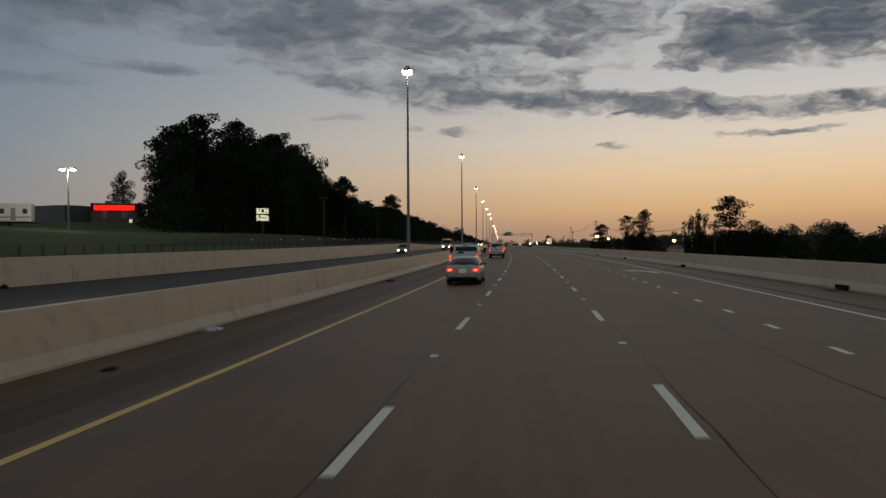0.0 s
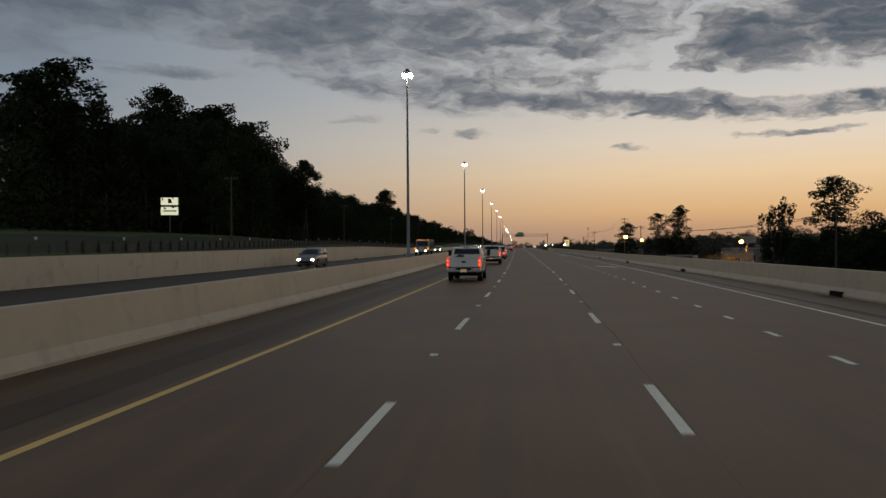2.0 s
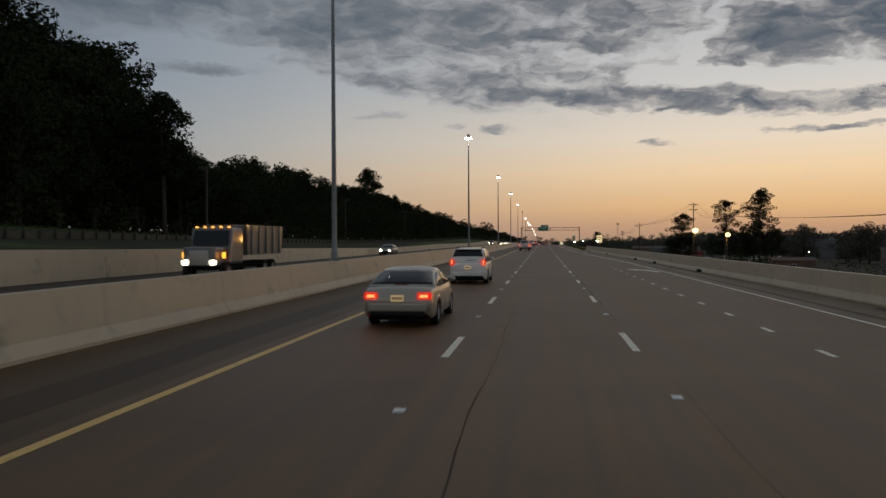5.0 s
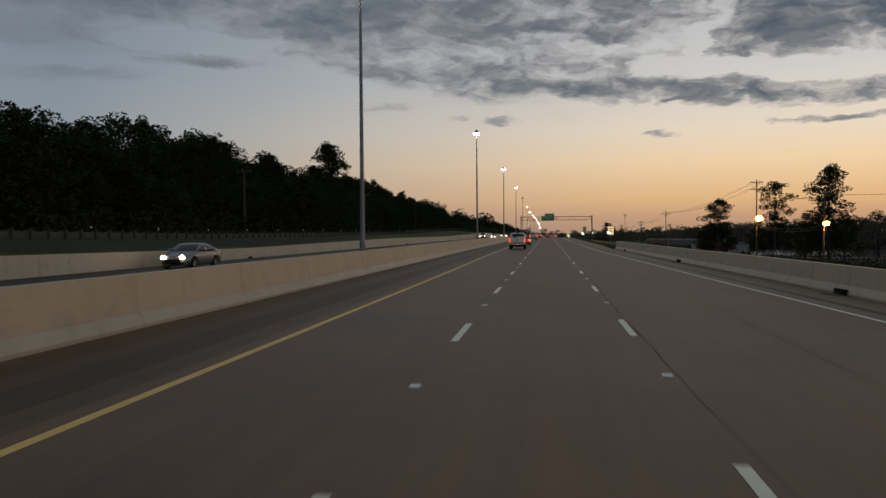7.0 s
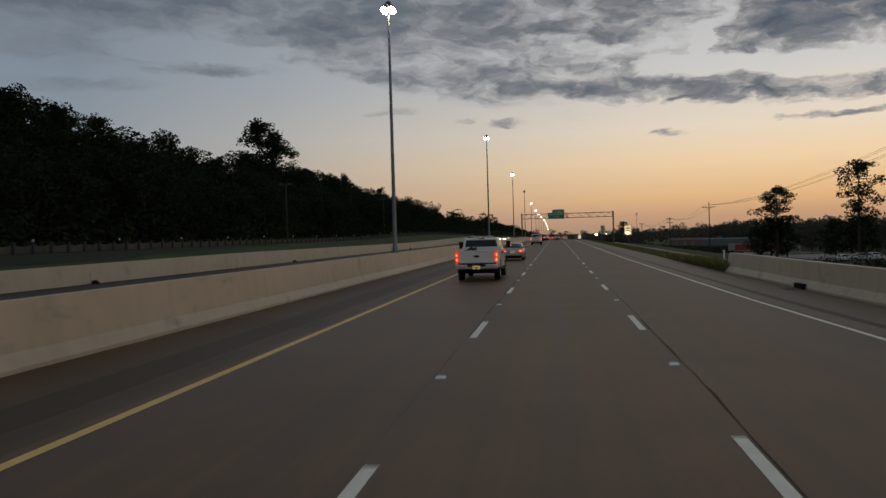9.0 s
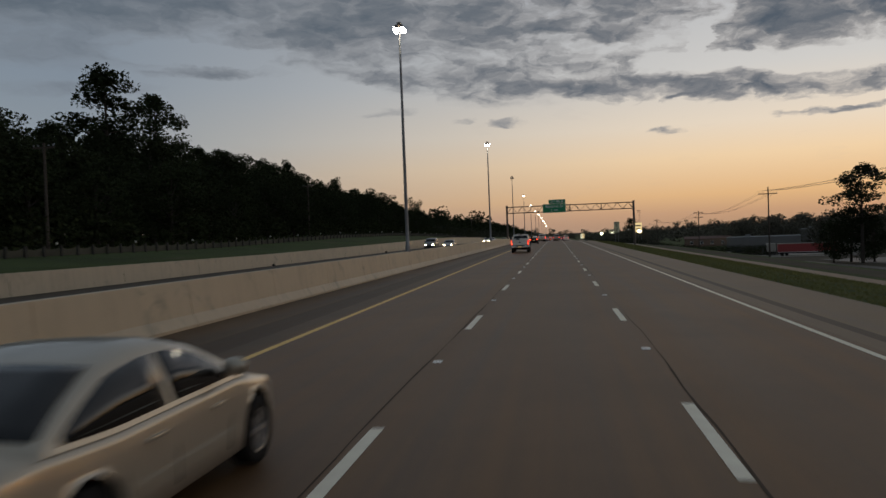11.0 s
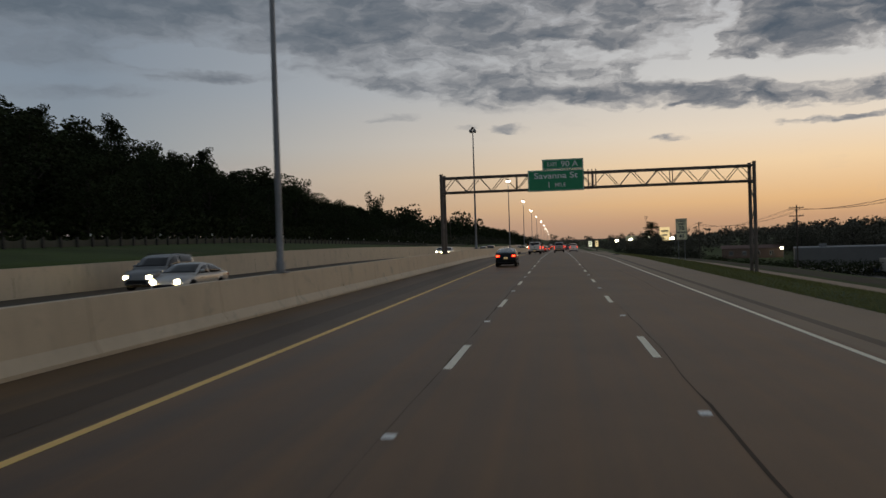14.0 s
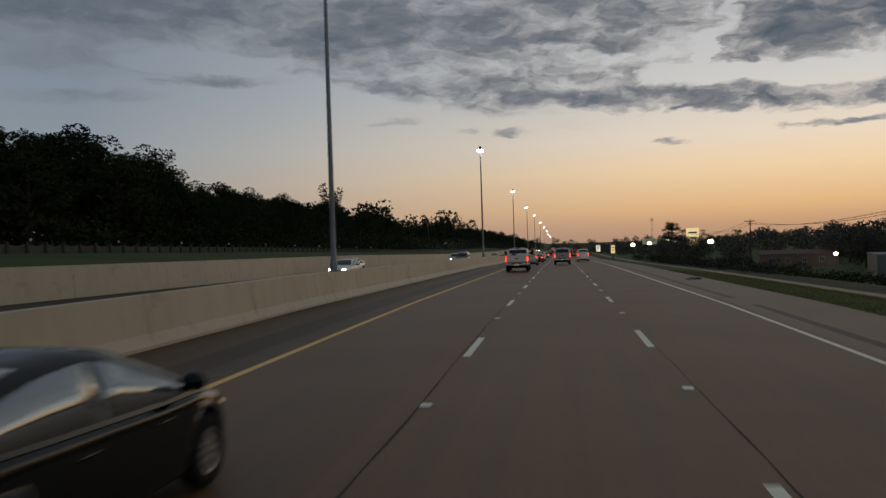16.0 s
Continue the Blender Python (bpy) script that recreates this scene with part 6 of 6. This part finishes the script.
AMBER = (1.0, 0.46, 0.09)
yard_lamp(43.03, 364.9, 4.6, SODIUM, "lit orange sodium lamp on the utility pole", 0.45, AMBER, 700, 1, 0.62, False)
yard_lamp(43.6, 329.0, 3.2, SODIUM, "lit orange sodium lamp on the utility pole", 0.4, AMBER, 400, 1, 0.42, False)
yard_lamp(51.4, 230.5, 2.3, SODIUM, "lit orange sodium lamp over the yard", 1.2, AMBER, 3600, size=0.42)
yard_lamp(-101, 227.2, 17.2, SODIUM, "lit orange street lamp by the wood", 1.4)
for u, s, z in ((26.1, 731.6, 0.6), (32.5, 741.6, 0.9), (46, 800, 1.5), (38.3, 665.4, 1.2), (92.1, 743.5, -4.4), (58, 860, 1.0), (36.5, 770, 1.2)):
    yard_lamp(u, s, z, YARD_WHITE, "lit warm white yard lamp on a post", 0.8, size=0.6)
for u, s, z in ((70, 205, 0.5), (96, 190, 1.0), (71, 262, -1.0), (105.2, 475, -3.0), (105.9, 464, -3.0)):
    yard_lamp(u, s, z, YARD_WHITE, "small lit white security lamp", 0.5, size=0.3)


def mast_lamp(u, s, top):
    """Twin-headed lamp on a slim mast."""
    g = ground_z(u, s)
    t = thing("mast_lamp", "slim mast with two lit floodlights on the hill", "lamp", Matrix.Translation(P(u, s, g)))
    h = top - g
    bm = bmesh.new()
    rod(bm, (0, 0, -0.1), (0, 0, h), 0.13, 0.07, 10)
    part("mast", bm, STEEL, t)
    for x in (-1, 1):
        bm = bmesh.new()
        rod(bm, (0, 0, h - 0.05), (x * 0.7, 0, h + 0.05), 0.04, sides=6)
        part("arm", bm, STEEL, t)
        bm = bmesh.new()
        box(bm, x * 0.85 - 0.36, x * 0.85 + 0.36, -0.3, 0.3, h - 0.02, h + 0.2, 0.05)
        hd = part("floodlight", bm, DARK_STEEL, t)
        bm = bmesh.new()
        box(bm, x * 0.85 - 0.33, x * 0.85 + 0.33, -0.34, 0.2, h - 0.26, h + 0.02, 0.08)
        part("lens", bm, LAMP_ON, hd)


mast_lamp(-66.3, 104, 13.5)
mast_light = bpy.data.lights.new("mast_light", "POINT")
mast_light.energy, mast_light.color, mast_light.shadow_soft_size = 1800.0, (1.0, 0.9, 0.66), 0.3
new("mast_light", mast_light).location = P(-66.3, 104, 13.0) + Vector((0, -0.6, 0))

# ---- fence on the bank ----
def fence_line(s):
    """Close behind the wall at first, then up the bank."""
    return lerp(s, ((20, -22.6), (60, -23.4), (110, -26.0), (160, -30.0), (200, -33.0)))


def bank_fence():
    rail = thing("fence", "low fence of dull fabric panels on dark posts along the bank", "fence", kind="structure")
    s = 20.0
    while s < 700:
        e = s + 7.62
        if s >= 96:
            rows = []
            for k in range(17):
                q = s + 7.59 * k / 16
                top = 0.66 - 0.16 * math.sin(math.pi * (k % 4) / 4)
                rows.append([P(fence_line(q) + 0.03 * (dz > 0.3), q, ground_z(fence_line(q), q) + dz) for dz in (0.05, 0.35, top)])
            bm = strip(rows)
            bmesh.ops.solidify(bm, geom=list(bm.faces), thickness=0.01)
            part("fabric_panel", bm, RAIL, rail)
        s = e
    bm = bmesh.new()
    box(bm, -0.06, 0.06, -0.10, 0.10, -0.3, 0.78, 0.01)
    post = finish("post", bm, POST_GREY)
    s = 20.0
    while s < 620:
        o = new("post", post)
        o.parent = rail
        u = fence_line(s) + 0.12
        o.location = P(u, s, ground_z(u, s))
        if s < 96:
            o.scale = (0.55, 0.4, 0.78)
        s += 1.905
    bm = bmesh.new()
    box(bm, -0.05, 0.05, -0.02, 0.02, 0.72, 0.9)
    tab = finish("delineator", bm, REFLECTOR)
    for i in range(54):
        s = 62 + i * 10.4
        o = new("delineator", tab)
        o.parent = rail
        u = fence_line(s)
        o.location = P(u, s, ground_z(u, s) + 0.1)


POST_GREY = material("weathered_post", (0.045, 0.042, 0.035), 0.8, vary=0.2)
RAIL = material("weathered_fabric", (0.105, 0.10, 0.078), 0.9, vary=0.35, scale=0.5, spec=0.1)
bank_fence()

# ---- drains and litter along the walls ----
def litter(u, s, r, mat, label, category, name, z=road_z, flat_k=0.35):
    bm = bmesh.new()
    bmesh.ops.create_icosphere(bm, subdivisions=3, radius=1.0)
    sd = s * 0.37
    for v in bm.verts:
        k = 1 + 0.5 * noise.noise(v.co * 1.6 + Vector((sd, 0, 0))) + 0.2 * noise.noise(v.co * 4 + Vector((0, sd, 0)))
        v.co = Vector((v.co.x * r * k, v.co.y * r * 1.7 * k, max(v.co.z * r * flat_k * k, -0.02) + 0.0))
    ob = tagged(part(name, bm, mat, None), label, category)
    ob.location = P(u, s, z(u, s) + 0.01)


def drain_inlet(s):
    u = barrier_line(s)
    t = thing("drain_inlet", "dark drain opening with debris at the foot of the barrier", "drain", Matrix.Translation(P(u - 0.06, s, road_z(u, s))) @ Matrix.Rotation(heading(s), 4, "Z"))
    bm = bmesh.new()
    box(bm, -0.05, 0.1, -0.5, 0.5, 0.0, 0.2, 0.01)
    part("opening", bm, UNDER, t)
    bm = bmesh.new()
    box(bm, -0.55, -0.06, -0.45, 0.45, 0.0, 0.015)
    grate = part("grate", bm, DARK_STEEL, t)
    for k in range(6):
        bm = bmesh.new()
        box(bm, -0.5 + k * 0.075, -0.47 + k * 0.075, -0.42, 0.42, 0.015, 0.03)
        part("bar", bm, DARK_STEEL, grate)


for s in (22.9, 52.0, 83.7, 112, 141.5, 170.5, 200, 219.5, 233, 262, 293.8):
    drain_inlet(s)
litter(-6.9, 13.3, 0.22, CLEAR_LENS, "crumpled pale litter at the foot of the median wall", "litter", "litter")
litter(-6.5, 38.4, 0.3, BLACK_TRIM, "dark shredded tyre rubber on the inner shoulder", "debris", "tyre_debris")
litter(-6.0, 6.6, 0.14, BLACK_TRIM, "dark shredded tyre rubber on the inner shoulder", "debris", "tyre_debris")
litter(-6.6, 98.0, 0.25, CLEAR_LENS, "flattened pale litter on the inner shoulder", "litter", "litter", flat_k=0.1)
for s in (24.5, 157.9, 203.0, 262.0, 300.0, 330.0, 385.0, 428.0):
    litter(-21.15, s, 0.14, UNDER, "dark weeds and debris at the retaining wall's foot", "debris", "wall_debris", flat, 1.2)
litter(9.6, 520.0, 0.45, BLACK_TRIM, "dark shredded tyre rubber on the outer shoulder", "debris", "tyre_debris", flat_k=0.2)

# ---- buildings ----
METAL_SIDING = material("grey_metal_siding", (0.17, 0.16, 0.15), 0.5, 0.2, vary=0.12, scale=0.4)
BRICK_DARK = material("brown_brick", (0.20, 0.13, 0.10), 0.85, vary=0.2)
STUCCO = material("pale_stucco", (0.36, 0.33, 0.28), 0.85, vary=0.12, scale=0.5)
RED_ROOF = material("reddish_roof", (0.13, 0.07, 0.055), 0.8, vary=0.2)
FLAT_ROOF = material("roof_membrane", (0.22, 0.22, 0.22), 0.85, vary=0.15)
RED_METAL = material("red_trailer_paint", (0.34, 0.045, 0.042), 0.45, vary=0.12)
PANE = material("window_pane", (0.02, 0.025, 0.03), 0.08, vary=0.05, spec=0.8)


def building(name, label, u, s, w, d, h, yaw, wall_mat, roof_mat, ridge=0.0, windows=3, ribs=0, door=True):
    """w across its front, d deep, h to the eaves; its front looks back along the road."""
    z = min(ground_z(u - w / 2, s), ground_z(u + w / 2, s)) - 0.2
    b = thing(name, label, "building", Matrix.Translation(P(u, s, z)) @ Matrix.Rotation(radians(yaw), 4, "Z"))
    bm = bmesh.new()
    box(bm, -w / 2, w / 2, 0, d, 0, h)
    wall = part("wall", bm, wall_mat, b)
    bm = bmesh.new()
    if ridge:
        vs = [bm.verts.new(p) for p in ((-w / 2 - 0.4, -0.4, h), (w / 2 + 0.4, -0.4, h), (w / 2 + 0.4, d + 0.4, h), (-w / 2 - 0.4, d + 0.4, h), (-w / 2 - 0.4, d / 2, h + ridge), (w / 2 + 0.4, d / 2, h + ridge))]
        for f in ((0, 1, 5, 4), (2, 3, 4, 5), (1, 2, 5), (3, 0, 4), (3, 2, 1, 0)):
            bm.faces.new([vs[i] for i in f])
        bmesh.ops.recalc_face_normals(bm, faces=bm.faces)
    else:
        box(bm, -w / 2 - 0.1, w / 2 + 0.1, -0.1, d + 0.1, h, h + 0.35, 0.04)
        box(bm, -w / 4, -w / 4 + 2, d / 3, d / 3 + 1.6, h + 0.35, h + 1.3, 0.05)
    part("roof", bm, roof_mat, b)
    for k in range(ribs):
        bm = bmesh.new()
        x = -w / 2 + (k + 0.5) * w / ribs
        box(bm, x - 0.05, x + 0.05, -0.06, 0.0, 0.1, h - 0.1)
        part("siding_rib", bm, wall_mat, wall)
    for k in range(windows):
        x = -w / 2 + (k + 0.7) * w / (windows + 0.6)
        bm = bmesh.new()
        box(bm, x - 0.75, x + 0.75, -0.05, 0.02, h * 0.36, h * 0.72, 0.02)
        win = part("window", bm, SIGN_WHITE, b)
        for sx in (-1, 1):
            bm = bmesh.new()
            box(bm, x + sx * 0.36 - 0.31, x + sx * 0.36 + 0.31, -0.065, -0.04, h * 0.36 + 0.08, h * 0.72 - 0.08)
            part("pane", bm, PANE, win)
    if door:
        x = w / 2 - w * 0.16
        bm = bmesh.new()
        box(bm, x - 0.6, x + 0.6, -0.07, 0.02, 0.1, 2.3, 0.02)
        part("door", bm, DARK_STEEL, b)
    return b


building("shop", "low flat-roofed grey commercial building on the low ground", 76, 278, 26, 14, 5.2, 8, METAL_SIDING, FLAT_ROOF, windows=5)
building("shed", "pale boxy outbuilding lit orange by a lamp", 58.5, 262, 7, 6, 4.4, -8, STUCCO, FLAT_ROOF, windows=1)
building("warehouse", "long grey metal warehouse with a flat roof", 85.5, 655, 28, 22, 5.5, -15, METAL_SIDING, FLAT_ROOF, 0, 0, 14)
building("house", "long house with reddish roof beyond the hedge", 82, 752, 24, 12, 4.4, -12, BRICK_DARK, RED_ROOF, 1.3, 4)
building("warehouse", "pale grey metal building behind the warehouse", 122, 694, 24, 18, 7.6, -15, METAL_SIDING, FLAT_ROOF, 0, 2, 10)
building("warehouse", "long dull grey building with a pale flat roof edge", 141, 497, 58, 30, 8.4, -12, METAL_SIDING, FLAT_ROOF, 0, 0, 16)
building("shed", "small brown shed with a shallow roof among scrub", 54.0, 314, 8, 6, 2.7, -8, BRICK_DARK, RED_ROOF, 0.6, 1)
building("shed", "small pale shed at the end of the trailer", 90.2, 571, 4.6, 5, 3.6, 4, STUCCO, FLAT_ROOF, 0, 0, 0, False)
building("store", "dark long building below the wood on the hill", -158, 232, 44, 16, 6.0, -20, METAL_SIDING, FLAT_ROOF, windows=0, ribs=10)


def lit_store():
    """Store with a long red neon fascia."""
    u, s = -121.3, 226
    b = building("lit_store", "store with a long red neon fascia on the hill", u, s, 15, 12, 6.5, 22, BRICK_DARK, FLAT_ROOF, windows=2)
    bm = bmesh.new()
    box(bm, -6.6, 5.2, -0.25, -0.05, 4.6, 6.2, 0.1)
    fascia = part("fascia", bm, RED_SIGN, b, "glowing red fascia")
    bm = bmesh.new()
    box(bm, -7.4, 7.4, -0.04, 0.02, 4.3, 6.5)
    part("backing", bm, BLACK_TRIM, b)
    bm = bmesh.new()
    box(bm, 3.6, 4.6, -0.2, -0.1, 0.8, 1.8, 0.05)
    part("lit_window", bm, WHITE_SIGN, b)


lit_store()


def pylon_sign():
    u, s = -65.4, 196
    z = ground_z(u, s)
    t = thing("pylon_sign", "lit double-panel roadside sign on a post", "sign", Matrix.Translation(P(u, s, z)) @ Matrix.Rotation(radians(12), 4, "Z"))
    mid = 9.9 - z
    bm = bmesh.new()
    rod(bm, (0, 0, -0.2), (0, 0, mid - 1.8), 0.16, sides=10)
    part("post", bm, DARK_STEEL, t)
    for za, zb in ((mid + 0.12, mid + 1.75), (mid - 1.8, mid - 0.05)):
        bm = bmesh.new()
        box(bm, -1.7, 1.7, -0.2, 0.2, za, zb, 0.04)
        cab = part("sign_box", bm, DARK_STEEL, t)
        bm = bmesh.new()
        box(bm, -1.6, 1.6, -0.225, -0.19, za + 0.1, zb - 0.1)
        part("lit_face", bm, WHITE_SIGN, cab)
        bm = bmesh.new()
        box(bm, -0.25, 0.35, -0.235, -0.222, za + 0.45, zb - 0.35) if za > mid else box(bm, -1.2, 1.2, -0.235, -0.222, za + 0.75, zb - 0.75)
        part("plain_bar", bm, SIGN_CREAM if za < mid else BLACK_TRIM, cab)


pylon_sign()


def travel_trailer():
    u, s = -81, 112
    z = ground_z(u, s)
    t = thing("travel_trailer", "white box-shaped travel trailer parked on the hill", "caravan", Matrix.Translation(P(u, s, z)) @ Matrix.Rotation(radians(20), 4, "Z"))
    bm = bmesh.new()
    box(bm, -4.5, 3.2, 0, 2.5, 0.7, 3.7, 0.15)
    part("body", bm, WHITE_PAINT, t)
    for x, w2 in ((-3.2, 0.5), (-1.2, 0.45), (2.3, 0.35)):
        bm = bmesh.new()
        box(bm, x - w2, x + w2, -0.03, 0.02, 2.0, 2.8, 0.02)
        part("window", bm, PANE, t)
    bm = bmesh.new()
    box(bm, 0.2, 0.9, -0.03, 0.02, 0.9, 2.9, 0.02)
    part("door", bm, STUCCO, t)
    bm = bmesh.new()
    box(bm, -4.4, 3.1, -0.015, 0.02, 1.35, 1.5)
    part("stripe", bm, BRICK_DARK, t)
    for x in (-1.0, 0.0):
        bm = bmesh.new()
        lathe(bm, [(0.0, -0.1), (0.34, -0.1), (0.36, 0.0), (0.34, 0.1), (0.0, 0.1)], 16, Matrix.Translation((x, 0.15, 0.36)) @ Matrix.Rotation(radians(90), 4, "X"))
        part("tyre", bm, RUBBER, t)
    bm = bmesh.new()
    box(bm, -4.4, 3.1, 0.1, 2.4, 0.45, 0.72)
    rod(bm, (3.1, 1.25, 0.5), (4.6, 1.25, 0.5), 0.06)
    rod(bm, (3.0, 0.4, 0.0), (3.0, 0.4, 0.6), 0.05)
    part("chassis", bm, UNDER, t)


travel_trailer()


def semi_trailer(u, s, yaw, mat, label, length=15.0):
    z = ground_z(u, s)
    t = thing("semi_trailer", label, "trailer", Matrix.Translation(P(u, s, z + 0.03)) @ Matrix.Rotation(radians(yaw), 4, "Z"))
    bm = bmesh.new()
    box(bm, 0, length, 0, 2.5, 1.15, 3.7, 0.04)
    part("box", bm, mat, t)
    bm = bmesh.new()
    box(bm, -0.02, length + 0.02, -0.02, 2.52, 3.7, 3.86, 0.03)
    part("roof_cover", bm, STUCCO, t)
    bm = bmesh.new()
    box(bm, 0.05, length - 0.05, -0.015, 0.01, 1.1, 1.22)
    part("marker_strip", bm, SIGN_WHITE, t)
    for k in range(7):
        bm = bmesh.new()
        x = (k + 0.5) * length / 7
        box(bm, x - 0.04, x + 0.04, -0.03, 0.01, 1.25, 3.65)
        part("side_post", bm, mat, t)
    for x in (1.2, 2.5, length - 3.4):
        bm = bmesh.new()
        lathe(bm, [(0.0, -0.14), (0.48, -0.14), (0.52, -0.05), (0.52, 0.05), (0.48, 0.14), (0.0, 0.14)], 18, Matrix.Translation((x, 0.2, 0.52)) @ Matrix.Rotation(radians(90), 4, "X"))
        part("wheel", bm, RUBBER, t)
    bm = bmesh.new()
    box(bm, 0.2, length - 0.2, 0.8, 1.7, 0.7, 1.15)
    rod(bm, (length - 2.4, 0.6, 0.0), (length - 2.4, 0.6, 1.15), 0.08)
    part("chassis", bm, UNDER, t)


semi_trailer(70.3, 577.3, -10, RED_METAL, "dark red semi-trailer with pale roof in the yard", 17)
semi_trailer(72.8, 589, 80, STUCCO, "white box trailer parked beside the red one", 6)

# parked cars in the yard
pk = random.Random(9)
for i in range(9):
    u, s = 62 + i * 3.1, 437 + pk.uniform(-1, 1)
    saloon("parked_car", "pale parked car in the yard, unlit", "car", u, s, (WHITE_PAINT, SILVER_PAINT, WHITE_PAINT)[i % 3], style=("suv", "sedan", "van")[pk.randrange(3)], lights=False, group="parked cars", z=ground_z(u, s) + 0.03)
for i in range(7):
    u, s = 58 + i * 3.3, 604 + pk.uniform(-1, 1)
    saloon("parked_car", "dark parked car in the yard, unlit", "car", u, s, (GREY_PAINT, SILVER_PAINT, BLUE_PAINT)[i % 3], style=("suv", "sedan")[pk.randrange(2)], lights=False, group="parked cars", z=ground_z(u, s) + 0.03)


def roadside_board(u, s, zc, w, h, mat, label):
    g = ground_z(u, s)
    t = thing("sign_board", label, "sign", Matrix.Translation(P(u, s, g)))
    bm = bmesh.new()
    rod(bm, (0, 0.2, -0.2), (0, 0.2, zc - g), 0.16, sides=8)
    part("post", bm, DARK_STEEL, t)
    bm = bmesh.new()
    box(bm, -w / 2, w / 2, -0.15, 0.15, zc - g - h / 2, zc - g + h / 2, 0.05)
    brd = part("board", bm, mat, t)
    for k, ww in enumerate((0.7, 0.5)):
        bm = bmesh.new()
        box(bm, -w * ww / 2, w * ww / 2, -0.165, -0.14, zc - g + h * (0.18 - 0.3 * k), zc - g + h * (0.28 - 0.3 * k))
        part("plain_bar", bm, GREY_PAINT, brd)


roadside_board(67, 284, 2.9, 4.6, 1.9, STUCCO, "pale rooftop sign panel on a post")
# emission here stands in for light that the cream board throws back
roadside_board(43, 724, 2.6, 3.8, 5.4, GLOW_CREAM, "cream roadside business sign on a post, given a glow for thrown-back light")
roadside_board(33, 752, 1.4, 5.0, 2.0, SIGN_CREAM, "low pale roadside sign beside the trees")
roadside_board(12.9, 640, 0.3, 0.8, 1.7, GLOW_CREAM, "narrow lit cream sign beside the verge")
roadside_board(17.5, 800, -1.0, 1.7, 2.6, WHITE_SIGN, "bright lit panel sign beside the road")


def lattice_tower(u, s, top, w=1.6):
    g = ground_z(u, s)
    t = thing("lattice_tower", "thin steel lattice mast on the skyline", "mast", Matrix.Translation(P(u, s, g)))
    h = top - g
    bm = bmesh.new()
    for x, y in ((-1, -1), (1, -1), (0, 1)):
        rod(bm, (x * w / 2, y * w / 2, 0), (x * w / 2, y * w / 2, h), 0.09, sides=5)
    n = int(h / 2)
    for k in range(n):
        a, b = h * k / n, h * (k + 1) / n
        rod(bm, (-w / 2, -w / 2, a), (w / 2, -w / 2, b), 0.05, sides=4)
        rod(bm, (w / 2, -w / 2, a), (0, w / 2, b), 0.05, sides=4)
    part("frame", bm, DARK_STEEL, t)
    for z in (h - 1, h - 4.5):
        for a in range(3):
            bm = bmesh.new()
            box(bm, -0.4, 0.4, -w * 0.95, -w * 0.7, z - 1, z + 1, 0.0, Matrix.Rotation(a * 2.1, 4, "Z"))
            part("antenna", bm, DARK_STEEL, t)


lattice_tower(170, 1940, 40, 3.0)


def marker_post(u, s):
    g = ground_z(u, s)
    t = thing("marker_post", "slim white flexible marker post in the grass verge", "marker post", Matrix.Translation(P(u, s, g)), "marker posts")
    bm = bmesh.new()
    box(bm, -0.05, 0.05, -0.015, 0.015, -0.1, 1.05, 0.01)
    part("post", bm, SIGN_WHITE, t)
    bm = bmesh.new()
    box(bm, -0.04, 0.04, -0.022, -0.012, 0.82, 0.98)
    part("reflective_patch", bm, REFLECTOR, t)


marker_post(12.0, 313.8)
